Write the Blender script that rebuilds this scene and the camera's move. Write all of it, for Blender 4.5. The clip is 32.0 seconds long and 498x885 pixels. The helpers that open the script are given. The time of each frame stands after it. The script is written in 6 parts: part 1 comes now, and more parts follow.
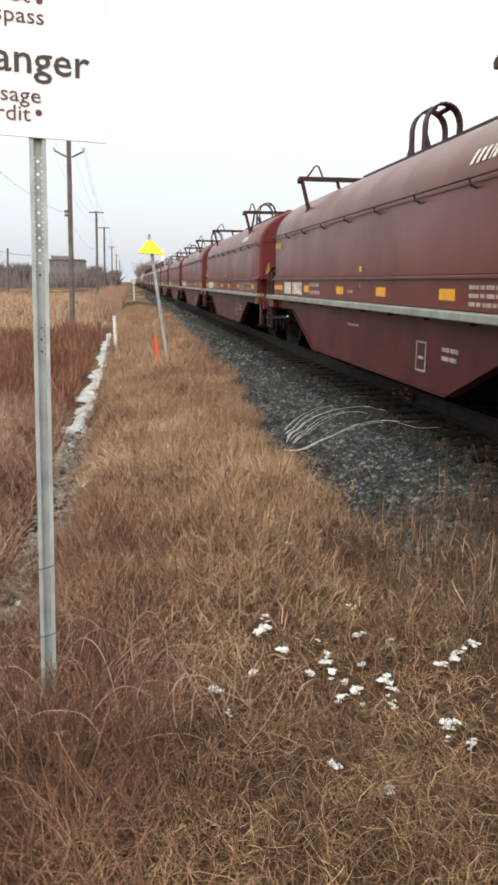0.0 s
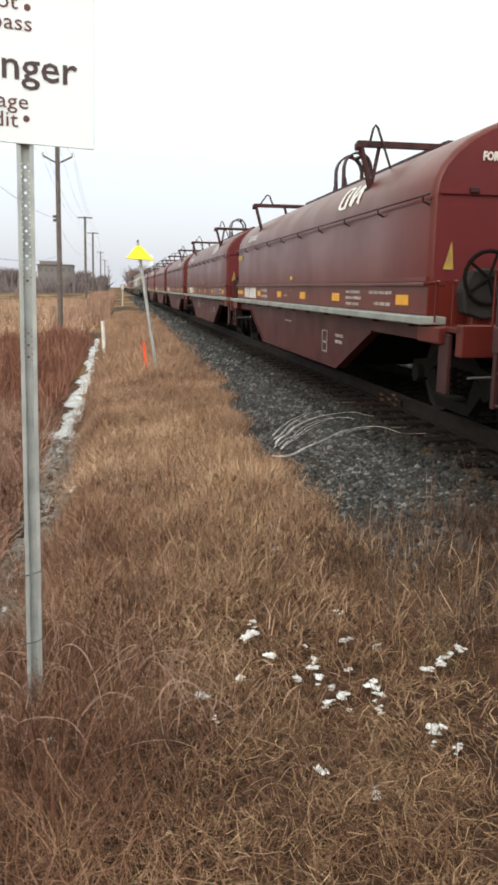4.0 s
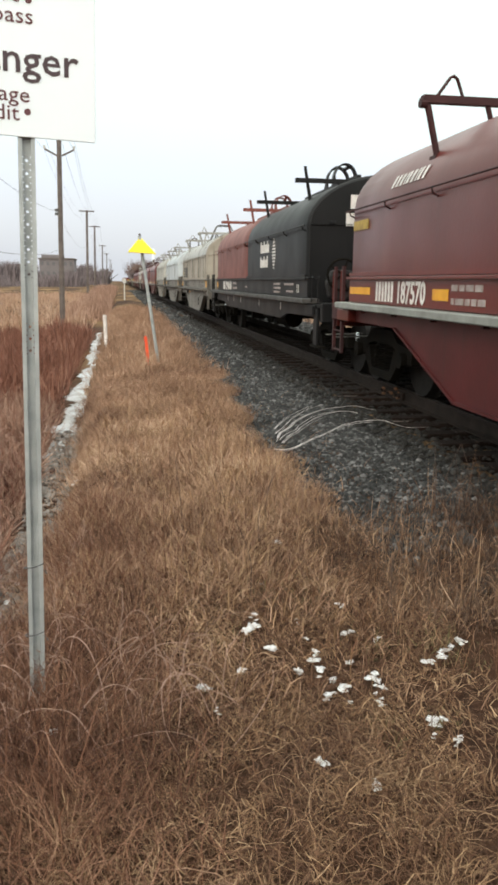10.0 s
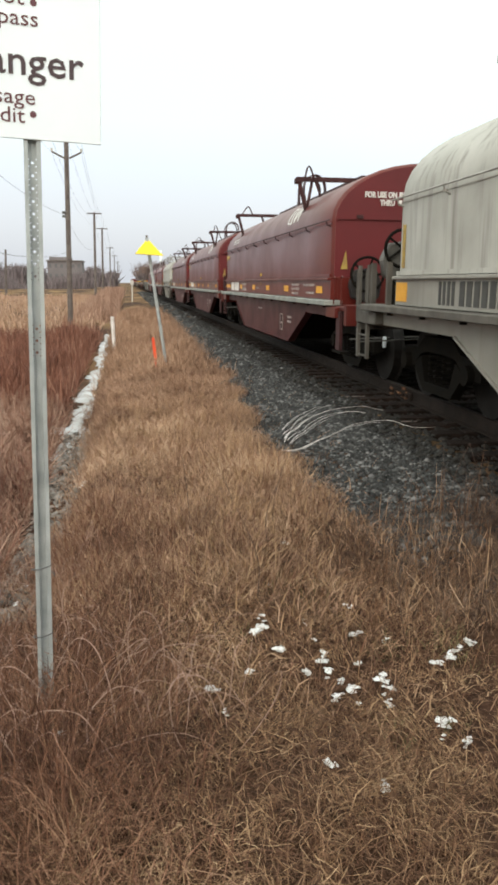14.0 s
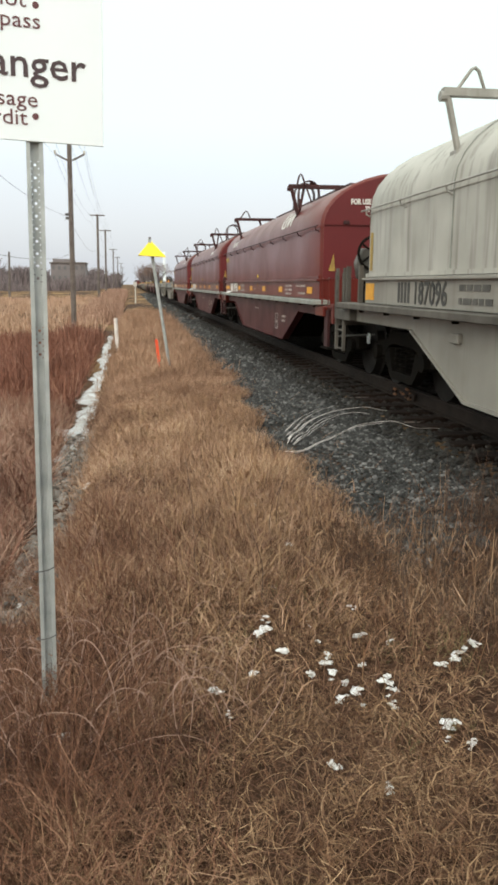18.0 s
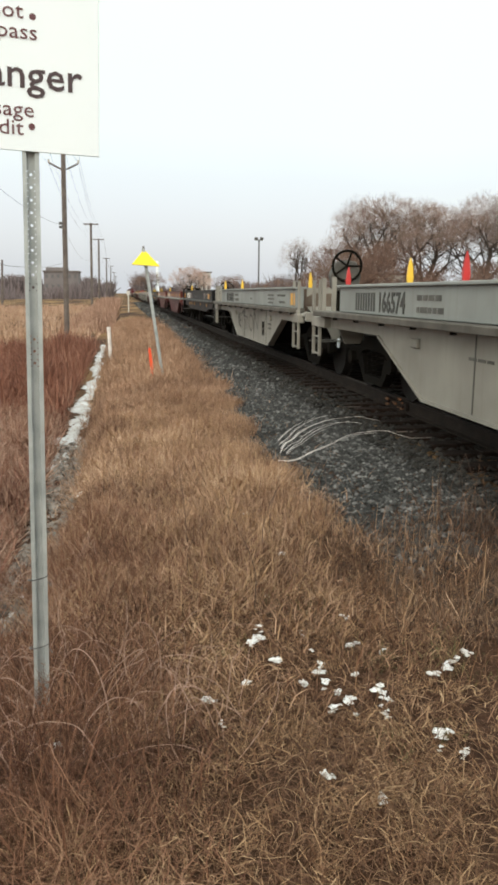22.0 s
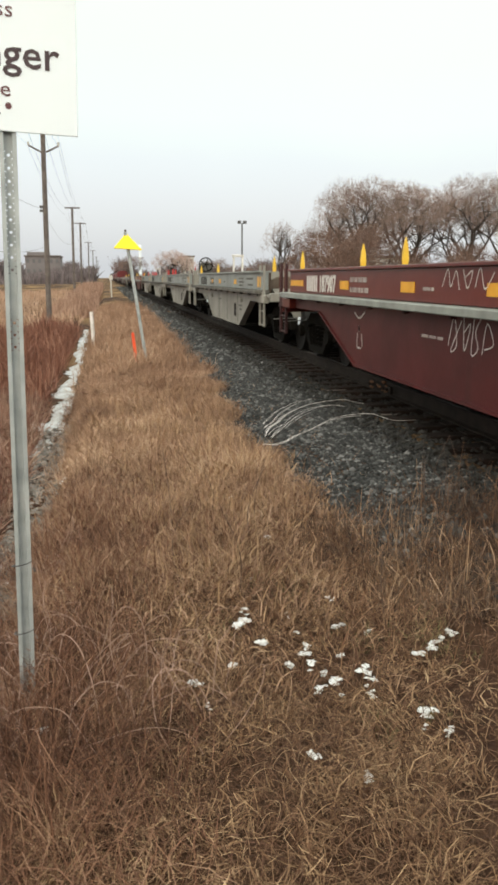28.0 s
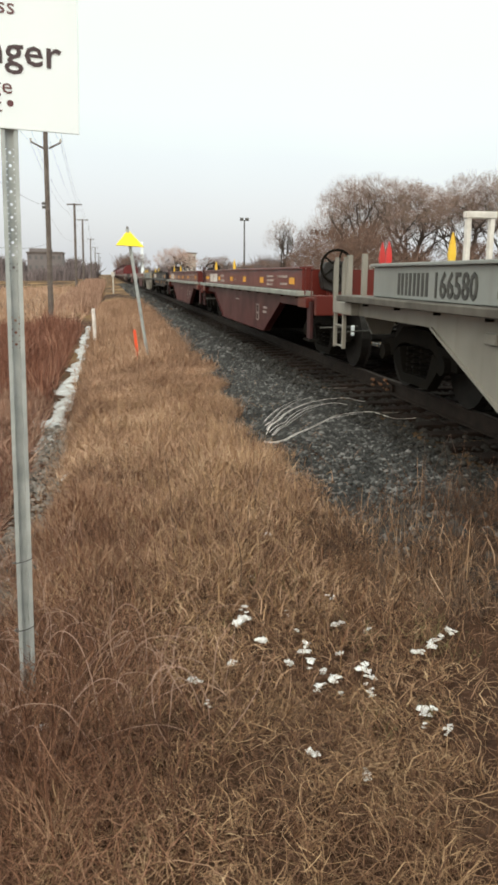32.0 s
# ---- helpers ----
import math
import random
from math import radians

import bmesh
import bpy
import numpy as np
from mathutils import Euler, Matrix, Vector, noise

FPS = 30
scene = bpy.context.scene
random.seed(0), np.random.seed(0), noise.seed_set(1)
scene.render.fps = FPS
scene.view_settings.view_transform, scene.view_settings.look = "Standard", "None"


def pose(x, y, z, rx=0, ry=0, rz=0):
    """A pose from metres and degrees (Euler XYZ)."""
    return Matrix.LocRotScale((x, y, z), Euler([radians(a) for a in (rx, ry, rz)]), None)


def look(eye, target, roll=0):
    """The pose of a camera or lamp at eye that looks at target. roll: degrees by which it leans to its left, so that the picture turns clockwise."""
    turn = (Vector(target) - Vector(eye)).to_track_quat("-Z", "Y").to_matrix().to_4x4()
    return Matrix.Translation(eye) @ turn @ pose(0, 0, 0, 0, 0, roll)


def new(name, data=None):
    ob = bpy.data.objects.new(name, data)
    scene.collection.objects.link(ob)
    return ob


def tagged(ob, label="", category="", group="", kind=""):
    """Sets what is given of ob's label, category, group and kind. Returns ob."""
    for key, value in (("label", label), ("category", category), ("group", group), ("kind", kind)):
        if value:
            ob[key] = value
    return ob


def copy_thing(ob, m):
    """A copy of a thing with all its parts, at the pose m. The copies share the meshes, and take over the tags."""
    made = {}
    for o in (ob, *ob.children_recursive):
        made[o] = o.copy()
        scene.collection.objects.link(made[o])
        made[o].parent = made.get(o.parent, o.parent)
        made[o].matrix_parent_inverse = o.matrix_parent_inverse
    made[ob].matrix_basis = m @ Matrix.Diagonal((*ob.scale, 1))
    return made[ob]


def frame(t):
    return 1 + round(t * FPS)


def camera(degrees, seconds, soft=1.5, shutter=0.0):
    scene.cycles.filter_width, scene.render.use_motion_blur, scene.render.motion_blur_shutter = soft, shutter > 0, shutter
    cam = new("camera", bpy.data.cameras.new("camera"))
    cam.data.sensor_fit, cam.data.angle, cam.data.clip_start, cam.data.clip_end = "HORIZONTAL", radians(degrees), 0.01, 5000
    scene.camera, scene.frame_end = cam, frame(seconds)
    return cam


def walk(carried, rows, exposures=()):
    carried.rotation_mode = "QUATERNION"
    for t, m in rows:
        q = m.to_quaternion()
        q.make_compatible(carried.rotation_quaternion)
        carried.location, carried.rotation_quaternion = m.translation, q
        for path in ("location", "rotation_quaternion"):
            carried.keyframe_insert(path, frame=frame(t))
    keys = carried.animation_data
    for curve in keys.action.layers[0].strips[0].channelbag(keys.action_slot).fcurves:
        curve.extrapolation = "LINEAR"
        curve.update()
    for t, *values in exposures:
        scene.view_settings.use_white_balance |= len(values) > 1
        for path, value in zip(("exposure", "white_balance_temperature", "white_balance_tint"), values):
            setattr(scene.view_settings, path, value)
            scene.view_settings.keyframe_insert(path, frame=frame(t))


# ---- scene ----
cam = camera(35.8, 32.0, soft=3.2)
PATH = [
    (0, (-0.022, -0.025, 1.654), (0.278, 1.91, 1.248), 0.5),
    (0.5, (-0.025, -0.034, 1.656), (0.299, 1.899, 1.259), 0.9),
    (1, (-0.027, -0.041, 1.657), (0.305, 1.894, 1.274), 0.9),
    (1.5, (-0.024, -0.046, 1.658), (0.324, 1.887, 1.277), 0.9),
    (2, (-0.021, -0.041, 1.657), (0.335, 1.888, 1.269), 1.0),
    (2.5, (-0.016, -0.039, 1.655), (0.33, 1.892, 1.264), 0.7),
    (3, (-0.016, -0.031, 1.656), (0.314, 1.901, 1.256), 0.6),
    (3.5, (-0.018, -0.031, 1.656), (0.31, 1.903, 1.265), 0.7),
    (5.5, (-0.015, -0.033, 1.656), (0.32, 1.898, 1.261), 0.7),
    (6, (-0.015, -0.031, 1.657), (0.321, 1.9, 1.263), 0.7),
    (6.5, (-0.015, -0.039, 1.658), (0.316, 1.895, 1.268), 0.7),
    (7, (-0.018, -0.037, 1.656), (0.304, 1.899, 1.27), 0.8),
    (7.5, (-0.017, -0.04, 1.657), (0.315, 1.892, 1.265), 0.9),
    (8, (-0.015, -0.033, 1.655), (0.303, 1.901, 1.258), 1.0),
    (8.5, (-0.011, -0.029, 1.654), (0.299, 1.905, 1.25), 0.8),
    (9, (-0.01, -0.033, 1.656), (0.317, 1.899, 1.256), 0.9),
    (9.5, (-0.013, -0.033, 1.656), (0.307, 1.9, 1.255), 0.9),
    (10, (-0.016, -0.038, 1.655), (0.308, 1.893, 1.248), 0.7),
    (10.5, (-0.014, -0.043, 1.656), (0.323, 1.889, 1.268), 0.6),
    (11, (-0.008, -0.039, 1.653), (0.319, 1.892, 1.249), 0.4),
    (11.5, (-0.004, -0.028, 1.653), (0.319, 1.903, 1.243), 0.5),
    (12, (-0.005, -0.023, 1.654), (0.305, 1.91, 1.245), 0.5),
    (12.5, (-0.007, -0.027, 1.655), (0.311, 1.905, 1.249), 0.5),
    (13, (-0.009, -0.035, 1.654), (0.302, 1.898, 1.246), 0.4),
    (13.5, (-0.01, -0.034, 1.658), (0.287, 1.906, 1.274), 0.5),
    (14, (-0.01, -0.035, 1.654), (0.293, 1.9, 1.249), 0.3),
    (14.5, (-0.01, -0.035, 1.653), (0.29, 1.902, 1.252), 0.3),
    (16.5, (-0.009, -0.033, 1.655), (0.288, 1.905, 1.26), 0.2),
    (17, (-0.005, -0.03, 1.653), (0.294, 1.906, 1.249), 0.1),
    (17.5, (-0.006, -0.03, 1.653), (0.295, 1.904, 1.242), 0.2),
    (18, (-0.008, -0.031, 1.654), (0.286, 1.906, 1.252), 0.1),
    (18.5, (-0.007, -0.026, 1.654), (0.303, 1.909, 1.253), 0.4),
    (19, (-0.013, -0.029, 1.654), (0.287, 1.908, 1.258), 0.4),
    (19.5, (-0.014, -0.028, 1.653), (0.301, 1.907, 1.26), 0.5),
    (20, (-0.013, -0.03, 1.654), (0.311, 1.903, 1.259), 0.6),
    (20.5, (-0.011, -0.037, 1.655), (0.3, 1.9, 1.267), 0.6),
    (21, (-0.018, -0.039, 1.656), (0.287, 1.899, 1.264), 0.7),
    (21.5, (-0.015, -0.042, 1.657), (0.314, 1.894, 1.277), 0.7),
    (22, (-0.015, -0.039, 1.656), (0.299, 1.9, 1.277), 0.4),
    (22.5, (-0.009, -0.037, 1.652), (0.308, 1.897, 1.254), 0.5),
    (23, (-0.007, -0.036, 1.655), (0.305, 1.901, 1.265), 0.4),
    (23.5, (-0.003, -0.032, 1.653), (0.309, 1.902, 1.248), 0.3),
    (24, (-0.006, -0.026, 1.652), (0.309, 1.906, 1.242), 0.3),
    (24.5, (-0.006, -0.025, 1.653), (0.324, 1.906, 1.248), 0.3),
    (26.5, (0.0, -0.034, 1.649), (0.336, 1.892, 1.228), -0.5),
    (27, (0.007, -0.028, 1.647), (0.344, 1.897, 1.222), -0.3),
    (27.5, (-0.001, -0.024, 1.648), (0.343, 1.9, 1.224), -0.1),
    (28, (-0.009, -0.031, 1.648), (0.342, 1.893, 1.23), 0.1),
    (28.5, (-0.002, -0.028, 1.649), (0.337, 1.897, 1.224), 0.0),
    (29, (0.0, -0.022, 1.647), (0.324, 1.904, 1.217), -0.1),
    (29.5, (-0.002, -0.021, 1.649), (0.327, 1.904, 1.215), 0.1),
    (30, (-0.007, -0.026, 1.648), (0.333, 1.898, 1.219), 0.1),
    (30.5, (-0.003, -0.031, 1.65), (0.346, 1.892, 1.226), 0.2),
    (31, (-0.009, -0.033, 1.651), (0.305, 1.896, 1.229), 0.3),
    (31.5, (-0.008, -0.03, 1.651), (0.33, 1.896, 1.232), 0.2),
    (32, (-0.005, -0.035, 1.652), (0.342, 1.889, 1.227), 0.3),
]
EXPOSURES = [(0, 0.05, 6700, 8), (12, 0.0, 6700, 7), (21, -0.06, 6800, 6), (27, -0.09, 6950, 6), (32, -0.08, 6950, 6)]
walk(cam, [(t, look(eye, target, roll)) for t, eye, target, roll in PATH], EXPOSURES)

# ---- light ----
def sky_world():
    w = bpy.data.worlds.new("overcast_sky")
    scene.world = w
    w.use_nodes = True
    nt = w.node_tree
    nt.nodes.clear()
    out = nt.nodes.new("ShaderNodeOutputWorld")
    sky = nt.nodes.new("ShaderNodeTexSky")
    sky.sky_type = "NISHITA"
    sky.sun_disc = False
    sky.sun_elevation, sky.sun_rotation = radians(SUN_UP), radians(SUN_TURN)
    sky.dust_density = 4.0
    b1 = nt.nodes.new("ShaderNodeBackground")
    b1.inputs["Strength"].default_value = 0.05
    nt.links.new(sky.outputs[0], b1.inputs[0])
    co = nt.nodes.new("ShaderNodeTexCoord")
    sep = nt.nodes.new("ShaderNodeSeparateXYZ")
    nt.links.new(co.outputs["Generated"], sep.inputs[0])
    nz = nt.nodes.new("ShaderNodeTexNoise")
    nz.inputs["Scale"].default_value = 2.2
    nz.inputs["Detail"].default_value = 4.0
    nt.links.new(co.outputs["Generated"], nz.inputs["Vector"])
    add = nt.nodes.new("ShaderNodeMath")
    add.operation = "MULTIPLY_ADD"
    add.inputs[1].default_value = 0.10
    nt.links.new(nz.outputs[0], add.inputs[0])
    nt.links.new(sep.outputs["Z"], add.inputs[2])
    ramp = nt.nodes.new("ShaderNodeValToRGB")
    nt.links.new(add.outputs[0], ramp.inputs[0])
    els = ramp.color_ramp.elements
    els[0].position, els[0].color = 0.06, (0.425, 0.447, 0.505, 1)
    els[1].position, els[1].color = 0.75, (1.22, 1.27, 1.20, 1)
    for at, colour in ((0.13, (0.475, 0.490, 0.545)), (0.18, (0.508, 0.532, 0.573)), (0.225, (0.557, 0.596, 0.587)), (0.30, (0.58, 0.625, 0.575)), (0.40, (0.61, 0.655, 0.60)), (0.52, (0.96, 1.01, 0.96))):
        e = els.new(at)
        e.color = (*colour, 1)
    b2 = nt.nodes.new("ShaderNodeBackground")
    b2.inputs["Strength"].default_value = SKY
    nt.links.new(ramp.outputs[0], b2.inputs[0])
    mix = nt.nodes.new("ShaderNodeAddShader")
    nt.links.new(b1.outputs[0], mix.inputs[0])
    nt.links.new(b2.outputs[0], mix.inputs[1])
    nt.links.new(mix.outputs[0], out.inputs[0])


SKY, SUN_UP, SUN_TURN = 1.55, 28.0, 200.0
sky_world()
sun = new("sun", bpy.data.lights.new("sun", "SUN"))
sun.data.energy, sun.data.angle, sun.data.color = 0.7, radians(30), (1.0, 0.95, 0.88)
sun.matrix_basis = look((0, 0, 50), (18, 30, 34))


# ---- materials ----
def material(name, base, second=None, rough=0.7, metal=0.0, scale=3.0, bump=0.2, fine=60.0, spec=0.5, streak=0.0, stain=None, island=0.0, objrand=0.0):
    """Two-scale procedural surface: broad blotches between two colours, fine grain in the relief, and optional vertical streaks."""
    m = bpy.data.materials.new(name)
    m.use_nodes = True
    nt = m.node_tree
    bsdf = nt.nodes["Principled BSDF"]
    bsdf.inputs["Roughness"].default_value = rough
    bsdf.inputs["Metallic"].default_value = metal
    bsdf.inputs["Specular IOR Level"].default_value = spec
    second = second or tuple(c * 0.6 for c in base)
    co = nt.nodes.new("ShaderNodeTexCoord")
    big = nt.nodes.new("ShaderNodeTexNoise")
    big.inputs["Scale"].default_value, big.inputs["Detail"].default_value = scale, 5.0
    nt.links.new(co.outputs["Object"], big.inputs["Vector"])
    mapr = nt.nodes.new("ShaderNodeMapRange")
    mapr.inputs["From Min"].default_value, mapr.inputs["From Max"].default_value = 0.35, 0.68
    nt.links.new(big.outputs[0], mapr.inputs["Value"])
    mix = nt.nodes.new("ShaderNodeMix")
    mix.data_type = "RGBA"
    mix.inputs[6].default_value, mix.inputs[7].default_value = (*base, 1), (*second, 1)
    nt.links.new(mapr.outputs[0], mix.inputs[0])
    colour = mix.outputs[2]
    if streak:
        mp = nt.nodes.new("ShaderNodeMapping")
        mp.inputs["Scale"].default_value = (5.0, 5.0, 0.35)
        nt.links.new(co.outputs["Object"], mp.inputs[0])
        s = nt.nodes.new("ShaderNodeTexNoise")
        s.inputs["Scale"].default_value, s.inputs["Detail"].default_value = 1.6, 6.0
        nt.links.new(mp.outputs[0], s.inputs["Vector"])
        r = nt.nodes.new("ShaderNodeMapRange")
        r.inputs["From Min"].default_value, r.inputs["From Max"].default_value = 0.52, 0.72
        r.inputs["To Max"].default_value = streak
        nt.links.new(s.outputs[0], r.inputs["Value"])
        mx = nt.nodes.new("ShaderNodeMix")
        mx.data_type = "RGBA"
        mx.inputs[7].default_value = (*(stain or tuple(c * 0.35 for c in base)), 1)
        nt.links.new(r.outputs[0], mx.inputs[0])
        nt.links.new(colour, mx.inputs[6])
        colour = mx.outputs[2]
    if island or objrand:
        if island:
            g = nt.nodes.new("ShaderNodeNewGeometry")
            src, amt = g.outputs["Random Per Island"], island
        else:
            g = nt.nodes.new("ShaderNodeObjectInfo")
            src, amt = g.outputs["Random"], objrand
        r2 = nt.nodes.new("ShaderNodeMapRange")
        r2.inputs["To Min"].default_value, r2.inputs["To Max"].default_value = 1 - amt, 1 + amt
        if amt >= 0.8:
            pw = nt.nodes.new("ShaderNodeMath")
            pw.operation = "POWER"
            pw.inputs[1].default_value = 5.0
            nt.links.new(src, pw.inputs[0])
            src = pw.outputs[0]
            r2.inputs["To Min"].default_value, r2.inputs["To Max"].default_value = 0.50, 6.5
        nt.links.new(src, r2.inputs["Value"])
        hs = nt.nodes.new("ShaderNodeHueSaturation")
        nt.links.new(r2.outputs[0], hs.inputs["Value"])
        nt.links.new(colour, hs.inputs["Color"])
        colour = hs.outputs[0]
    nt.links.new(colour, bsdf.inputs["Base Color"])
    if bump:
        f = nt.nodes.new("ShaderNodeTexNoise")
        f.inputs["Scale"].default_value, f.inputs["Detail"].default_value = fine, 3.0
        nt.links.new(co.outputs["Object"], f.inputs["Vector"])
        b = nt.nodes.new("ShaderNodeBump")
        b.inputs["Strength"].default_value, b.inputs["Distance"].default_value = bump, 0.02
        nt.links.new(f.outputs[0], b.inputs["Height"])
        nt.links.new(b.outputs[0], bsdf.inputs["Normal"])
        ro = nt.nodes.new("ShaderNodeMapRange")
        ro.inputs["To Min"].default_value, ro.inputs["To Max"].default_value = max(rough - 0.12, 0.02), min(rough + 0.12, 1)
        nt.links.new(big.outputs[0], ro.inputs["Value"])
        nt.links.new(ro.outputs[0], bsdf.inputs["Roughness"])
    return m


M_RED = material("oxide_red_paint", (0.118, 0.0158, 0.0112), (0.094, 0.0130, 0.0096), rough=0.34, scale=1.2, bump=0.05, fine=25, streak=0.28, stain=(0.064, 0.012, 0.010), objrand=0.10, spec=0.38)
M_RED_END = material("fresh_red_paint", (0.122, 0.0165, 0.0195), (0.092, 0.0140, 0.0165), rough=0.5, scale=1.5, bump=0.04, fine=25, spec=0.3)
# lower sills: darker than the cover red, with stronger streaks
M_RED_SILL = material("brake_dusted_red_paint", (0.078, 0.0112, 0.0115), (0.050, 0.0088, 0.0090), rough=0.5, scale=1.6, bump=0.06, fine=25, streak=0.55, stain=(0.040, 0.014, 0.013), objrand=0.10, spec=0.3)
M_REDRAIL = material("grimy_red_rail", (0.050, 0.014, 0.015), (0.028, 0.010, 0.011), rough=0.6, scale=6, bump=0.06, fine=25, spec=0.3)
M_RED_OLD = material("faded_red_paint", (0.19, 0.050, 0.036), (0.13, 0.036, 0.028), rough=0.55, scale=2.0, bump=0.06, fine=25, streak=0.4, stain=(0.09, 0.04, 0.03))
M_CREAM = material("weathered_cream_paint", (0.37, 0.335, 0.285), (0.255, 0.222, 0.182), rough=0.65, scale=1.3, bump=0.06, fine=25, streak=0.95, stain=(0.085, 0.050, 0.036), spec=0.35)
M_ROOFPALE = material("dusty_repainted_roof", (0.43, 0.432, 0.425), (0.32, 0.318, 0.308), rough=0.55, scale=1.6, bump=0.06, fine=25, streak=0.5, stain=(0.12, 0.10, 0.09), spec=0.35)
M_DULL = material("dull_grey_white_paint", (0.43, 0.422, 0.392), (0.32, 0.312, 0.285), rough=0.6, scale=1.3, bump=0.06, fine=25, streak=0.6, stain=(0.12, 0.10, 0.085), spec=0.35)
M_WHITE = material("dusty_white_paint", (0.48, 0.52, 0.55), (0.40, 0.43, 0.45), rough=0.5, scale=1.3, bump=0.05, fine=25, streak=0.35, stain=(0.30, 0.28, 0.25))
M_GRIMEGREY = material("grimy_grey_paint", (0.195, 0.183, 0.165), (0.125, 0.115, 0.102), rough=0.6, scale=1.2, bump=0.06, fine=25, streak=0.6, stain=(0.085, 0.070, 0.058))
M_GREY = material("pale_grey_paint", (0.270, 0.258, 0.232), (0.192, 0.181, 0.162), rough=0.55, scale=1.2, bump=0.06, fine=25, streak=0.45, stain=(0.15, 0.13, 0.11))
M_BLUEGREY = material("blue_grey_paint", (0.255, 0.272, 0.268), (0.195, 0.205, 0.200), rough=0.55, scale=1.2, bump=0.06, fine=25, streak=0.35, stain=(0.16, 0.15, 0.135))
M_ENDGREY = material("grimy_shaded_grey", (0.105, 0.095, 0.083), (0.050, 0.044, 0.038), rough=0.75, scale=3.0, bump=0.1, fine=25, streak=0.5, stain=(0.06, 0.045, 0.035))
M_RUSTGREY = material("rust_stained_grey", (0.16, 0.125, 0.10), (0.10, 0.065, 0.045), rough=0.75, scale=3.0, bump=0.1, fine=25, streak=0.5, stain=(0.08, 0.04, 0.025))
M_BLACK = material("black_paint", (0.0065, 0.0068, 0.0078), (0.0105, 0.0105, 0.0115), rough=0.5, scale=1.5, bump=0.06, fine=25, streak=0.2, stain=(0.024, 0.022, 0.022), spec=0.22)
M_LEDGE = material("worn_grey_walkway", (0.27, 0.285, 0.265), (0.18, 0.185, 0.175), rough=0.6, scale=4.0, bump=0.1, fine=40)
# near-black underframe and wheel colours hold the shade beneath the cars
M_UNDER = material("grimy_shaded_steel", (0.006, 0.0055, 0.005), (0.012, 0.010, 0.008), rough=0.85, scale=4.0, bump=0.2, fine=40, spec=0.06)
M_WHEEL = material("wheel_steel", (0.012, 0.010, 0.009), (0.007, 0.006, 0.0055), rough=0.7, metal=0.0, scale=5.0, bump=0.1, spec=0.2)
M_PALETRIM = material("chalky_grey_trim", (0.36, 0.355, 0.335), (0.24, 0.235, 0.22), rough=0.65, scale=5, bump=0.06, streak=0.4, stain=(0.13, 0.11, 0.09))
M_BLACKLEDGE = material("grimy_black_walkway", (0.060, 0.057, 0.055), (0.030, 0.028, 0.027), rough=0.65, scale=4.0, bump=0.1, fine=40)
M_YELLOW = material("reflector_yellow", (0.74, 0.36, 0.015), (0.62, 0.28, 0.015), rough=0.4, scale=6, bump=0.03)
M_LETTER = material("white_lettering", (0.72, 0.70, 0.68), (0.55, 0.52, 0.50), rough=0.6, scale=9, bump=0.02)
M_WORNLETTER = material("worn_lettering", (0.40, 0.345, 0.33), (0.24, 0.19, 0.18), rough=0.6, scale=9, bump=0.02)
M_DARKLETTER = material("black_lettering", (0.03, 0.03, 0.03), (0.06, 0.06, 0.055), rough=0.6, scale=9, bump=0.02)
M_RAIL = material("rusty_rail", (0.020, 0.0125, 0.0095), (0.012, 0.0085, 0.007), rough=0.8, scale=6, bump=0.2, fine=50, spec=0.2)
M_RAILTOP = material("worn_rail_head", (0.07, 0.058, 0.052), (0.04, 0.034, 0.03), rough=0.5, metal=0.5, scale=9, bump=0.02)
# creosote brown, taken darker for the shade the train throws on the ties
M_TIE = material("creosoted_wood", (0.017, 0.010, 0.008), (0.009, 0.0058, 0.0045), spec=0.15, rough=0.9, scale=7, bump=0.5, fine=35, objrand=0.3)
M_BALLAST = material("crushed_stone", (0.032, 0.031, 0.031), (0.014, 0.0135, 0.0135), rough=0.85, scale=5, bump=0.3, fine=70, island=0.85)
# oily stone whose colour also carries the shade under the train
M_FOULSHADE = material("fouled_shaded_stone", (0.013, 0.010, 0.008), (0.008, 0.0065, 0.005), rough=0.9, scale=5, bump=0.3, fine=70, island=0.6)
M_RUST = material("orange_rust", (0.17, 0.070, 0.030), (0.06, 0.030, 0.017), rough=0.9, scale=12, bump=0.4, fine=60)
M_GALV = material("galvanised_steel", (0.47, 0.505, 0.52), (0.32, 0.35, 0.365), rough=0.45, metal=0.3, scale=9, bump=0.08, fine=90)
M_SIGN = material("white_sign_enamel", (0.85, 0.92, 0.99), (0.83, 0.90, 0.97), rough=0.4, scale=3, bump=0.02)
M_SIGNTEXT = material("maroon_sign_ink", (0.12, 0.035, 0.045), (0.10, 0.03, 0.04), rough=0.5, scale=9, bump=0.0)
M_SIGNDARK = material("dark_sign_ink", (0.055, 0.03, 0.04), (0.045, 0.025, 0.03), rough=0.5, scale=9, bump=0.0)
M_POLE = material("weathered_pole_wood", (0.15, 0.125, 0.115), (0.10, 0.08, 0.075), rough=0.9, scale=4, bump=0.4, fine=30)
M_MARKER = material("marker_yellow", (0.90, 0.72, 0.01), (0.85, 0.66, 0.01), rough=0.45, scale=5, bump=0.02)
M_ORANGE = material("marker_orange", (0.85, 0.10, 0.035), (0.75, 0.08, 0.03), rough=0.5, scale=5, bump=0.02)
M_SNOW = material("old_snow", (0.80, 0.82, 0.85), (0.50, 0.48, 0.47), rough=0.7, scale=30, bump=0.5, fine=90)
M_REED = material("bleached_stalk", (0.84, 0.80, 0.79), (0.55, 0.50, 0.49), rough=0.7, scale=9, bump=0.1)
